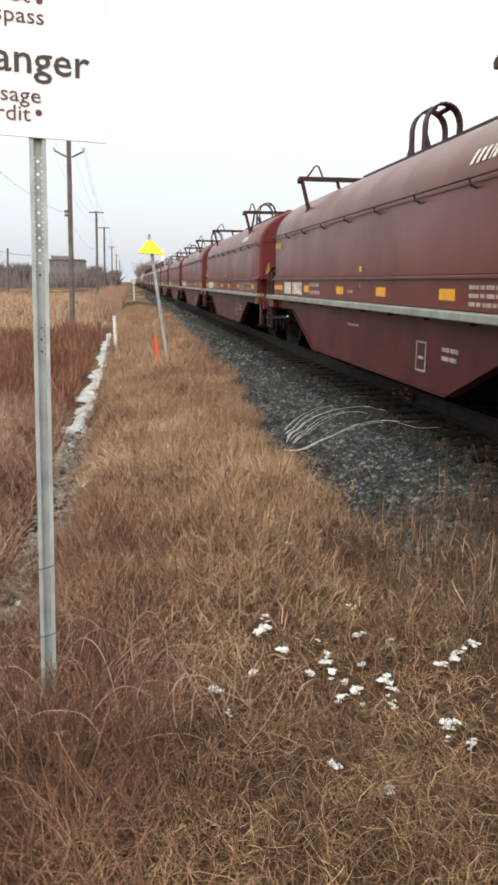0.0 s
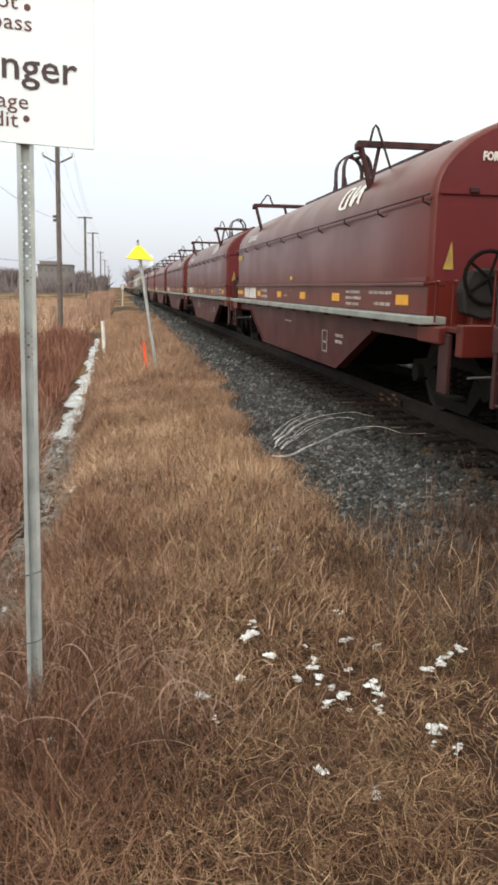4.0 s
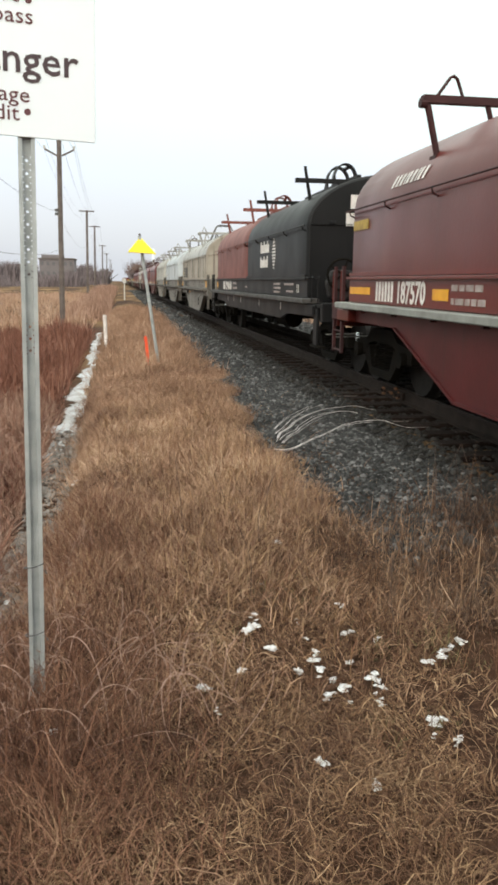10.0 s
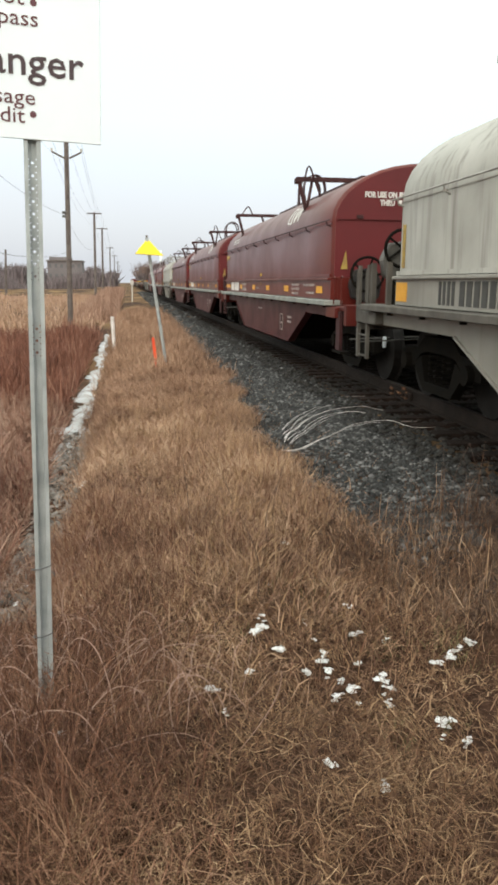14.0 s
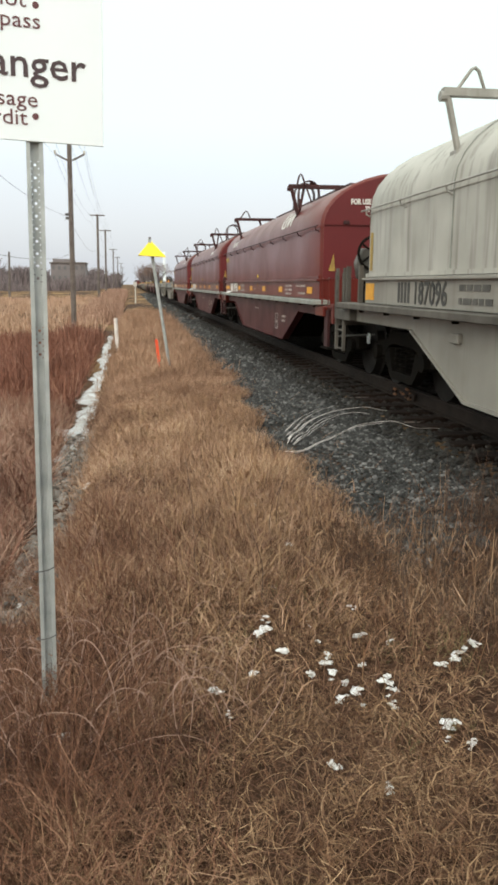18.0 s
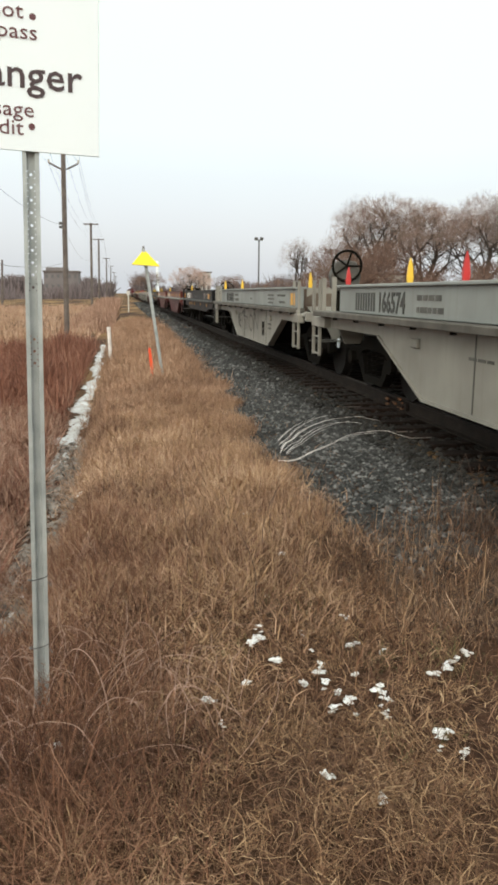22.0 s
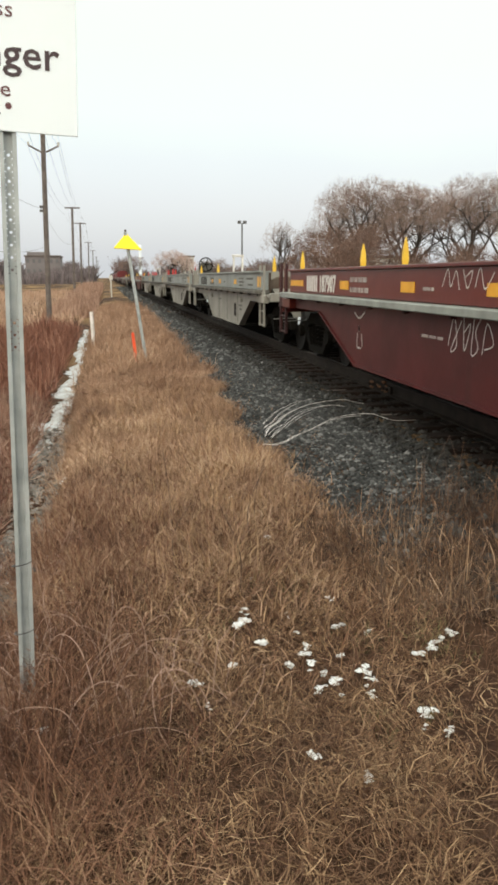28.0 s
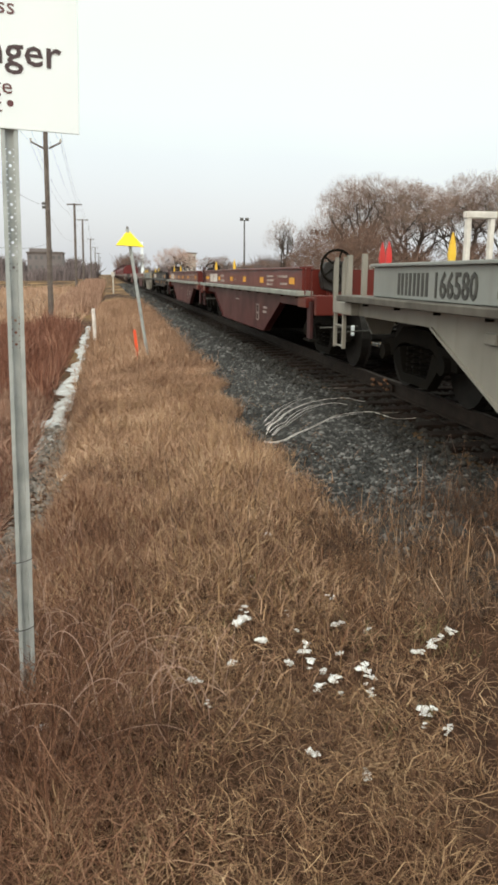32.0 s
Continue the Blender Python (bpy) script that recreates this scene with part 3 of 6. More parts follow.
# ---- sign, markers and poles ----
def build_sign():
    sign = thing("warning_sign", "white bilingual danger sign on a perforated galvanised post", "sign")
    sign.matrix_basis = pose(-0.385, 2.985, -0.05, 0, 1.35, 8)
    # U-channel post: flange, web, flange, with a round hole every 45 mm in the upper part
    post_h = 2.55
    for s in (-1, 1):
        outline = [(s * 0.030, -0.004), (s * 0.030, 0.0), (s * 0.0180, 0.0), (s * 0.0180, 0.0245), (s * 0.0150, 0.0245), (s * 0.0150, -0.004)]
        bm = bmesh.new()
        lo = [bm.verts.new((x, y, 0)) for x, y in outline]
        hi = [bm.verts.new((x, y, post_h)) for x, y in outline]
        for k in range(6):
            bm.faces.new((lo[k], lo[(k + 1) % 6], hi[(k + 1) % 6], hi[k]))
        bm.faces.new(lo)
        bm.faces.new(hi)
        part("post_flange", bm, M_GALV, sign, "folded flange of the channel post")
    bm = bmesh.new()
    zs = [post_h - 0.42 - 0.045 * k for k in range(10)] + [post_h - 1.02 - 0.045 * k for k in range(3)]
    r, half = 0.0052, 0.015
    top = post_h
    for z in sorted(zs, reverse=True) + [0.0]:
        lo = z + 0.014 if z else 0.0
        box(bm, -half, half, 0.021, 0.0245, lo, top)
        top = z - 0.014
        if not z:
            break
        ring_in = [(r * math.cos(a), r * math.sin(a)) for a in np.linspace(0, math.tau, 12, endpoint=False)]
        edge = []
        for a in np.linspace(0, math.tau, 12, endpoint=False):
            c, s = math.cos(a), math.sin(a)
            k = min(half / max(abs(c), 1e-6), 0.014 / max(abs(s), 1e-6))
            edge.append((c * k, s * k))
        vi = [bm.verts.new((p[0], 0.0225, z + p[1])) for p in ring_in]
        ve = [bm.verts.new((p[0], 0.0225, z + p[1])) for p in edge]
        for n in range(12):
            bm.faces.new((vi[n], vi[(n + 1) % 12], ve[(n + 1) % 12], ve[n]))
    part("post_web", bm, M_GALV, sign, "perforated web of the channel post")
    bm = box(bmesh.new(), -0.30, 0.245, -0.012, -0.006, 2.205, 2.86)
    plate = part("plate", bm, M_SIGN, sign, "white enamelled sign plate", bevel=0.002)

    def line(s, size, right, z, mat, wide=1.12, bold=0.0):
        for ch, x in spread(s, size, wide, bold):
            t = part("letter", text_mesh(ch, size, mat, 0.001, wide, "LEFT", bold), None, plate, ch)
            t.matrix_basis = pose(right + x, -0.0135, z)

    line("Danger", 0.139, 0.186, 2.420, M_SIGNDARK, 1.06, 0.0012)
    line("Do not", 0.074, -0.015, 2.646, M_SIGNTEXT)
    line("trespass", 0.074, 0.030, 2.580, M_SIGNTEXT)
    line("Passage", 0.074, 0.014, 2.322, M_SIGNTEXT)
    line("interdit", 0.074, -0.022, 2.259, M_SIGNTEXT)
    for x, z in ((0.006, 2.290), (0.016, 2.656)):
        bm = bmesh.new()
        bmesh.ops.create_circle(bm, cap_ends=True, segments=20, radius=0.0115, matrix=pose(x, -0.0135, z, 90))
        part("bolt_head", bm, M_SIGNTEXT, plate, "dark red bolt head")
    # wires wound round the foot of the post
    for z in (0.54, 0.25):
        pts = [(0.045 * math.cos(a), 0.012 + 0.04 * math.sin(a), z + 0.01 * a) for a in np.linspace(0, 5.5, 14)]
        part("wire_tie", tube(bmesh.new(), pts, 0.0025, 4), M_WIRE, sign, "thin dark wire round the post")
    return sign


build_sign()


def build_marker():
    m = thing("line_marker", "leaning post with a yellow peaked marker on top", "marker")
    foot, top = Vector((0.75, 15.7, -0.05)), Vector((0.40, 15.7, 2.52))
    part("post", tube(bmesh.new(), [foot, foot.lerp(top, 0.5), top], 0.032, 10), M_GALV, m, "grey-green steel pipe post")
    c = foot.lerp(top, 0.87)
    bm = bmesh.new()
    peak = bm.verts.new((0.415, 15.7, 2.50))
    ring = [bm.verts.new(p) for p in ((0.17, 15.55, 2.205), (0.71, 15.55, 2.175), (0.71, 15.85, 2.175), (0.17, 15.85, 2.205))]
    for a, b in zip(ring, ring[1:] + ring[:1]):
        bm.faces.new((a, b, peak))
    bm.faces.new(ring[::-1])
    part("peaked_cap", bm, M_MARKER, m, "bright yellow peaked cap")
    part("tip", tube(bmesh.new(), [(0.41, 15.7, 2.49), (0.40, 15.7, 2.56)], 0.02, 8), M_POLE, m)
    bm = bmesh.new()
    prism_y(bm, [(0.445, 0.58), (0.475, 0.62), (0.50, 0.58), (0.565, -0.03), (0.50, -0.03)], 15.19, 15.21)
    solid("survey_stake", bm, M_ORANGE, "short fluorescent orange-red marker stake in the grass", "stake")
    bm = tube(bmesh.new(), [(-0.39, 22.0, -0.5), (-0.43, 22.0, 0.72)], 0.05, 8)
    solid("ditch_post", bm, M_REED, "short weathered post beside the ditch", "post")
    w = thing("whistle_post", "small pale trackside post far down the line", "post")
    part("post", box(bmesh.new(), 0.40, 0.50, 69.95, 70.05, -0.1, 1.5), M_CONCRETE, w)
    part("board", box(bmesh.new(), 0.30, 0.60, 69.92, 69.95, 1.45, 1.85), M_CONCRETE, w, "white board")


build_marker()

POLES = [(-2.70, 40, 8.5), (-3.12, 84, 8.7), (-3.08, 109, 8.8), (-3.3, 170, 8.9), (-3.18, 223, 9.0), (-3.0, 290, 9.0), (-3.1, 360, 9.0)]


def build_poles():
    for n, (x, y, top) in enumerate(POLES):
        p = thing("utility_pole", "tall weathered wooden utility pole with crossarms", "pole", "poles along the line")
        part("shaft", tube(bmesh.new(), [(x - 0.15, y, -1.1), (x, y, top)], 0.135 if n == 0 else 0.14, 10, 0.11 if n == 0 else 0.11), M_POLE, p)
        if n == 0:
            for s in (-1, 1):
                part("arm", tube(bmesh.new(), [(x + s * 0.12, y, 7.50), (x + s * 0.68, y, 7.78)], 0.045, 6), M_POLE, p, "short bracket arm")
                part("insulator", tube(bmesh.new(), [(x + s * 0.68, y, 7.78), (x + s * 0.70, y, 7.95)], 0.05, 6), M_CONCRETE, p)
            part("crossarm", box(bmesh.new(), x - 0.7, x + 0.7, y - 0.06, y + 0.06, 8.40, 8.50), M_POLE, p)
            for z in (4.98, 4.80):
                part("bracket", box(bmesh.new(), x - 0.32, x - 0.14, y - 0.08, y + 0.02, z - 0.06, z + 0.06), M_WIRE, p)
        else:
            for z in (top - 0.1,):
                part("crossarm", box(bmesh.new(), x - 0.75, x + 0.75, y - 0.06, y + 0.06, z - 0.06, z + 0.06), M_POLE, p)
    # wires span to span, the first span reaching back past the camera
    line = [(-2.7, -6, 8.4)] + POLES[:6]
    for dx, dz in ((-0.68, -0.10), (0.68, -0.10), (-0.7, -0.75), (0.7, -0.75), (0.02, 0.05), (-0.2, -3.6), (-0.2, -5.4)):
        w = bmesh.new()
        pts = []
        for (xa, ya, za), (xb, yb, zb) in zip(line, line[1:]):
            sag = 0.0006 * (yb - ya) ** 2 * 0.6
            for k in range(10):
                f = k / 10
                pts.append((xa + (xb - xa) * f + dx, ya + (yb - ya) * f, za + (zb - za) * f + dz - sag * 4 * f * (1 - f)))
        tube(w, pts, 0.006, 4)
        solid("overhead_wire", w, M_WIRE, "thin dark overhead wire strung between the poles", "wire", "wires on the poles")
    p = thing("utility_pole", "distant wooden utility pole at the edge of the field", "pole", "poles along the line")
    part("shaft", tube(bmesh.new(), [(-16.2, 110, -1), (-15.9, 110, 5.9)], 0.17, 8, 0.12), M_POLE, p)


build_poles()


# ---- distance ----
def far_building(name, label, x0, x1, y, z0, z1, mat, floors, bays, roof=None):
    b = thing(name, label, "building")
    part("wall", box(bmesh.new(), x0, x1, y, y + 14, z0, z1), mat, b)
    part("roof", box(bmesh.new(), x0 - 0.3, x1 + 0.3, y - 0.3, y + 14.3, z1, z1 + 0.35), M_POLE, b)
    if roof:
        part("roof_house", box(bmesh.new(), roof[0], roof[1], y + 2, y + 9, z1 + 0.35, roof[2]), mat, b)
    for f in range(floors):
        for k in range(bays):
            w = (x1 - x0) / bays
            xa = x0 + (k + 0.25) * w
            za = z0 + (z1 - z0) * (f + 0.35) / floors
            part("window", box(bmesh.new(), xa, xa + w * 0.5, y - 0.05, y + 0.02, za, za + (z1 - z0) / floors * 0.4), M_GLASS, b)
    return b


far_building("apartment_building", "low brick apartment block beyond the field", -24.0, -13.6, 250, -1, 7.9, M_BUILD, 3, 6, (-23.5, -17.0, 9.3))
far_building("white_building", "pale concrete block far beyond the trees", 21.9, 24.4, 220, -1, 7.3, M_CONCRETE, 3, 2)
far_building("white_house", "pale low building glimpsed between bare trees", 46.0, 58.0, 150, -1, 5.5, M_CONCRETE, 2, 5)
tw = thing("mast", "slim white mast far along the track", "mast")
part("shaft", tube(bmesh.new(), [(11.3, 260, -1), (11.3, 260, 11.3)], 0.55, 8, 0.45), M_SIGN, tw)
part("cap", tube(bmesh.new(), [(11.3, 260, 11.3), (11.3, 260, 11.9)], 0.6, 8, 0.3), M_SIGN, tw)
lp = thing("floodlight_pole", "thin dark floodlight pole behind the train", "lamp pole")
part("shaft", tube(bmesh.new(), [(22.48, 130, -1), (22.48, 130, 10.5)], 0.16, 8, 0.11), M_WIRE, lp)
for s in (-0.45, 0.45):
    part("lamp_head", box(bmesh.new(), 22.48 + s - 0.28, 22.48 + s + 0.28, 129.8, 130.2, 10.35, 10.85), M_WIRE, lp, bevel=0.05)


def grow(seed, tall, spread, levels=6, trunk_share=0.16, up=0.4):
    """A bare tree's wood: a low fork, and limbs that bend upward as they divide. Returns line pieces with their radii."""
    rng = random.Random(seed)
    limbs = []

    def branch(p, d, length, r, level):
        for k in range(3):
            q = p + d * (length / 3)
            limbs.append((p.copy(), q.copy(), r * (1 - 0.14 * k), r * (1 - 0.14 * (k + 1))))
            p = q
            d = (d + Vector((rng.uniform(-1, 1), rng.uniform(-1, 1), rng.uniform(-0.3, 0.6) + up * 0.35)) * 0.17).normalized()
            if 1 <= level <= 3 and k < 2 and rng.random() < 0.6:
                ang = rng.uniform(0, math.tau)
                nd = (d * 0.5 + Vector((math.cos(ang), math.sin(ang), rng.uniform(-0.2, 0.5)))).normalized()
                branch(p.copy(), nd, length * rng.uniform(0.5, 0.75), r * 0.4, min(level + 2, levels))
        if level < levels:
            n = rng.choice((2, 2, 3)) if level else rng.choice((4, 5))
            turn = rng.uniform(0, math.tau)
            for j in range(n):
                ang = turn + j * math.tau / n + rng.uniform(-0.4, 0.4)
                out = Vector((math.cos(ang), math.sin(ang), rng.uniform(-0.1, 0.2)))
                nd = (d + out * spread * (1.2 if level == 0 else 0.85)).normalized()
                branch(p, nd, length * rng.uniform(0.70, 0.92), r * rng.uniform(0.55, 0.70), level + 1)

    branch(Vector((0, 0, 0)), Vector((0, 0, 1)), tall * trunk_share, tall * 0.020, 0)
    return limbs


def limb_mesh(limbs):
    v, f, lt = [], [], []
    for p, q, ra, rb in limbs:
        sides = 5 if ra > 0.06 else 3
        d = (q - p).normalized()
        u = d.cross(Vector((0.3, 0.2, 1))).normalized()
        w = d.cross(u)
        b = len(v)
        for c, r in ((p, ra), (q, rb)):
            for k in range(sides):
                a = k * math.tau / sides
                v.append(c + (u * math.cos(a) + w * math.sin(a)) * r)
        for k in range(sides):
            f += [b + k, b + (k + 1) % sides, b + sides + (k + 1) % sides, b + sides + k]
            lt.append(4)
    return raw_mesh("limbs", np.array([tuple(a) for a in v]), f, lt, [M_TRUNK])


def twig_mesh(fine, width, mat):
    p = np.asarray(fine, float)
    n = len(p)
    rng = np.random.default_rng(n)
    side = rng.normal(size=(n, 3))
    d = p[:, 2] - p[:, 0]
    side = np.cross(d, side)
    side /= np.linalg.norm(side, axis=1, keepdims=True) + 1e-9
    s = side * width / 2
    v = np.stack([p[:, 0] - s, p[:, 0] + s, p[:, 1] - s * 0.7, p[:, 1] + s * 0.7, p[:, 2]], 1).reshape(-1, 3)
    b = (np.arange(n) * 5)[:, None]
    f = np.concatenate([b + [0, 1, 3, 2], b + [2, 3, 4]], 1).ravel()
    return raw_mesh("twigs", v, f, np.tile([4, 3], n), [mat])


def twig_clouds(rng, centres, radii, count, low=-0.35):
    """Fine twigs that fan out through rounded clumps, with an even outer edge."""
    own = rng.integers(0, len(centres), count)
    c, r = np.asarray(centres, float)[own], np.asarray(radii, float)[own][:, None]
    z = rng.uniform(low, 1.0, count)
    a = rng.uniform(0, math.tau, count)
    k = np.sqrt(1 - z * z)
    d = np.stack([np.cos(a) * k, np.sin(a) * k, z], 1)
    p = c + d * r * rng.uniform(0.25, 0.80, (count, 1)) ** 0.8
    way = d * 0.7 + rng.normal(0, 0.42, (count, 3)) + np.array([0, 0, 0.22])
    way /= np.linalg.norm(way, axis=1, keepdims=True)
    ln = r * rng.uniform(0.22, 0.5, (count, 1))
    q = p + way * ln * 0.5
    e = q + (way + rng.normal(0, 0.25, (count, 3))) * ln * 0.5
    out = e - c
    far = np.linalg.norm(out, axis=1, keepdims=True) / r
    edge = rng.uniform(0.88, 1.05, (count, 1))
    e = np.where(far > edge, c + out / far * edge, e)
    return np.stack([p, q, e], 1)


def tree(label, seed, tall, spread, twigs, width, mat, levels=6, trunk_share=0.16, up=0.4, broad=0.48):
    """Forking limbs drawn in under a dome, and a crown of overlapping twig clumps that fills it."""
    limbs = grow(seed, tall, spread, levels, trunk_share, up)
    topz = max(q.z for _, q, _, _ in limbs)
    k = tall / topz
    mid = Vector((0, 0, 0.30 * tall))

    def rounded(p):
        p = p * k
        if p.z < 0.16 * tall:
            return p
        d = p - mid
        r = d.length + 1e-6
        u = d / r
        big = tall / math.sqrt((u.x ** 2 + u.y ** 2) / broad ** 2 + (u.z / (0.68 if u.z > 0 else 0.30)) ** 2)
        return mid + u * big * (1 - math.exp(-1.7 * r / big)) / 1.02

    limbs = [(rounded(p), rounded(q), ra, rb) for p, q, ra, rb in limbs]
    rng = np.random.default_rng(seed)
    centres, radii = [], []
    for n in range(15):
        az, rho = n * 2.4 + rng.uniform(-0.3, 0.3), broad * tall * math.sqrt((n + 0.3) / 15) * 0.92
        r = tall * rng.uniform(0.13, 0.20)
        roof = tall * (0.40 + 0.60 * math.sqrt(1 - (rho / (broad * tall * 1.05)) ** 2)) * rng.uniform(0.94, 1.0)
        centres.append((rho * math.cos(az), rho * math.sin(az), roof - r))
        radii.append(r)
    t = thing("bare_tree", label, "tree", "bare trees behind the track")
    part("trunk", limb_mesh(limbs), None, t, "forked grey-brown trunk and limbs")
    part("crown", twig_mesh(twig_clouds(rng, centres, radii, twigs), width, mat), None, t, "crown of fine leafless twigs")
    return t


BIG = "tall leafless tree with a broad brown twiggy crown"
protos = [tree(BIG, 11, 15.4, 0.62, 7200, 0.024, M_TWIG, 5, broad=0.44), tree(BIG, 23, 14.8, 0.68, 7200, 0.024, M_TWIG, 5, broad=0.46), tree(BIG, 37, 15.2, 0.58, 7200, 0.024, M_TWIG, 5, broad=0.42)]
SPOTS = [(2, 32.2, 98, 0.97, 160), (1, 38.9, 100, 0.98, 300), (0, 46.8, 97, 0.97, 210), (2, 53.0, 99, 1.0, 80), (1, 59.5, 98, 1.02, 40), (0, 35.6, 109, 0.88, 0), (1, 50.0, 108, 0.95, 200), (0, 42.6, 106, 0.92, 130), (2, 66.0, 100, 1.02, 10)]
used = set()
for k, x, y, s, turn in SPOTS:
    m = pose(x, y, -0.6, 0, 0, turn)
    if k in used:
        t = copy_thing(protos[k], m)
    else:
        t = protos[k]
        used.add(k)
        t.matrix_basis = m
    t.scale = (s * 1.08, s * 1.08, s * 1.08)
small = tree("slender leafless tree with upright twigs", 51, 11.8, 0.32, 1300, 0.026, M_TWIG, 5, 0.2, 0.8, broad=0.20)
small.matrix_basis = pose(26.8, 120, -0.6)
bush = tree("low leafless tree with a dense brown crown", 61, 8.3, 0.75, 2600, 0.030, M_BRUSH, 5, 0.12, 0.3)
bush.matrix_basis = pose(25.6, 130, -0.6)
bush.scale = (0.62, 0.62, 0.62)
for x, y, s, turn in ((22.4, 128, 0.55, 40), (29.5, 126, 0.75, 90), (32.0, 124, 0.9, 10), (20.6, 160, 0.75, 70), (23.5, 165, 0.8, 200), (8.0, 230, 1.1, 30), (5.5, 240, 0.95, 99), (17.0, 190, 0.8, 11)):
    t = copy_thing(bush, pose(x, y, -0.6, 0, 0, turn))
    t.scale = (s, s, s)
pink = tree("round leafless tree with reddish twigs", 71, 7.9, 0.6, 2400, 0.04, M_PINKTWIG, 5, 0.12, 0.4)
pink.matrix_basis = pose(12.4, 150, -0.6)
t = copy_thing(pink, pose(14.4, 152, -0.6, 0, 0, 90))
t.scale = (0.9, 0.9, 0.9)


def thicket(name, label, n, xr, yr, tall, width, mat, seed, outline=None, kind="stuff"):
    """Very many upright twigs; the outline shapes how high they reach."""
    rng = np.random.default_rng(seed)
    x, y = rng.uniform(*xr, n), rng.uniform(*yr, n)
    h = rng.uniform(0.35, 1.0, n) * tall
    if outline is not None:
        h = h * outline(x, y)
    z = height(x, y) - 0.05
    lean = rng.normal(0, 0.22, (n, 2)) * h[:, None]
    a = rng.uniform(0, math.pi, n)
    w = np.stack([np.cos(a), np.sin(a) * 0.3], 1) * width / 2 * rng.uniform(0.6, 1.4, n)[:, None]
    p0 = np.stack([x, y, z], 1)
    p1 = np.stack([x + lean[:, 0] * 0.4, y + lean[:, 1] * 0.4, z + h * 0.55], 1)
    p2 = np.stack([x + lean[:, 0], y + lean[:, 1], z + h], 1)
    s = np.concatenate([w, np.zeros((n, 1))], 1)
    v = np.stack([p0 - s, p0 + s, p1 - s * 0.8, p1 + s * 0.8, p2], 1).reshape(-1, 3)
    b = (np.arange(n) * 5)[:, None]
    f = np.concatenate([b + [0, 1, 3, 2], b + [2, 3, 4]], 1).ravel()
    tagged(new(name, raw_mesh(name, v, f, np.tile([4, 3], n), [mat])), label, "undergrowth", kind=kind)


def hills(x, y):
    return 0.55 + 0.25 * np.sin(x * 0.11 + 1) + 0.2 * np.sin(x * 0.31) + 0.08 * np.sin(x * 0.9)


thicket("far_woods", "dark leafless woods along the horizon", 34000, (-150, -4), (285, 330), 12.5, 0.8, M_FARWOOD, 81, hills)
thicket("field_edge_trees", "hazy bare scrub before the buildings", 5000, (-40, -9), (200, 240), 7.5, 0.22, M_FARWOOD, 85, hills)
thicket("far_woods", "dark leafless woods along the horizon", 14000, (5, 130), (300, 340), 11.0, 0.45, M_FARWOOD, 82, hills)


def build_brush():
    rng = np.random.default_rng(83)
    x = np.concatenate((rng.uniform(25.0, 34.0, 30), rng.uniform(23.5, 82.0, 106)))
    y = rng.uniform(86, 104, len(x))
    r = rng.uniform(1.5, 2.7, len(x))
    top = np.where(x < 34.0, np.clip(5.2 + (x - 23.5) * 1.2, 5.2, 9.0), 6.4) * rng.uniform(0.55, 1.0, len(x))
    centres = np.stack([x, y, np.maximum(top - r, 0.3)], 1)
    me = twig_mesh(twig_clouds(rng, centres, r, 48000, -0.9), 0.05, M_BRUSH)
    tagged(new("brush", me), "tangle of reddish-brown brush behind the track", "undergrowth", kind="stuff")


build_brush()
thicket("line_brush", "reddish-brown brush beside the far ditch", 9000, (-3.4, -0.6), (42, 150), 1.7, 0.06, M_HEATH, 84, lambda x, y: 0.4 + 0.6 * np.clip((y - 40) / 60, 0, 1))


# ---- ditch, snow and stalks ----
def build_ice():
    rng = random.Random(3)
    line = [(-0.86, 9.6, 0.10), (-0.86, 10.4, 0.24), (-0.86, 11.2, 0.27), (-0.78, 12.2, 0.20), (-0.73, 13.5, 0.16), (-0.82, 15.0, 0.20), (-0.78, 16.5, 0.17), (-0.74, 19.0, 0.15), (-0.79, 22.8, 0.19), (-0.82, 27.0, 0.20), (-0.82, 31.0, 0.19), (-0.85, 33.5, 0.08)]
    pts = []
    for (xa, ya, wa), (xb, yb, wb) in zip(line, line[1:]):
        for k in range(14):
            f = k / 14
            yy = ya + (yb - ya) * f
            fray = 0.75 + 0.45 * math.sin(yy * 2.7) * math.sin(yy * 1.3 + 1)
            pts.append((xa + (xb - xa) * f + 0.05 * math.sin(yy * 1.9) + rng.uniform(-0.04, 0.04), yy, max(0.015, (wa + (wb - wa) * f) * 1.1 * fray * rng.uniform(0.75, 1.2))))
    pts = [(x, y, w * (1.25 if 12.5 < y < 19 else 1.0)) for x, y, w in pts]
    bm = bmesh.new()
    rows = []
    for x, y, w in pts:
        row = []
        for k in range(6):
            u = -1 + 2 * k / 5
            zz = float(height(x, y)) + 0.03 - 0.035 * u * u + rng.uniform(-0.006, 0.012)
            row.append(bm.verts.new((x + u * w + rng.uniform(-0.02, 0.02), y, zz)))
        rows.append(row)
    for a, b in zip(rows, rows[1:]):
        for k in range(5):
            bm.faces.new((a[k], a[k + 1], b[k + 1], b[k]))
    tagged(new("ditch_ice", finish("ditch_ice", bm, M_SNOWICE, smooth=True)), "strip of old snow and ice lying in the ditch", "snow", kind="stuff")


M_SNOWICE = material("old_ditch_snow", (0.56, 0.58, 0.61), (0.27, 0.25, 0.235), rough=0.6, scale=2.6, bump=0.4, fine=25)
build_ice()
stones("ditch_rubble", 1500, (-0.92, -0.52), (4.2, 11.0), (0.012, 0.04), 41, lift=0.03, label="grey stones and debris in the dry ditch", mat=M_RUBBLE)


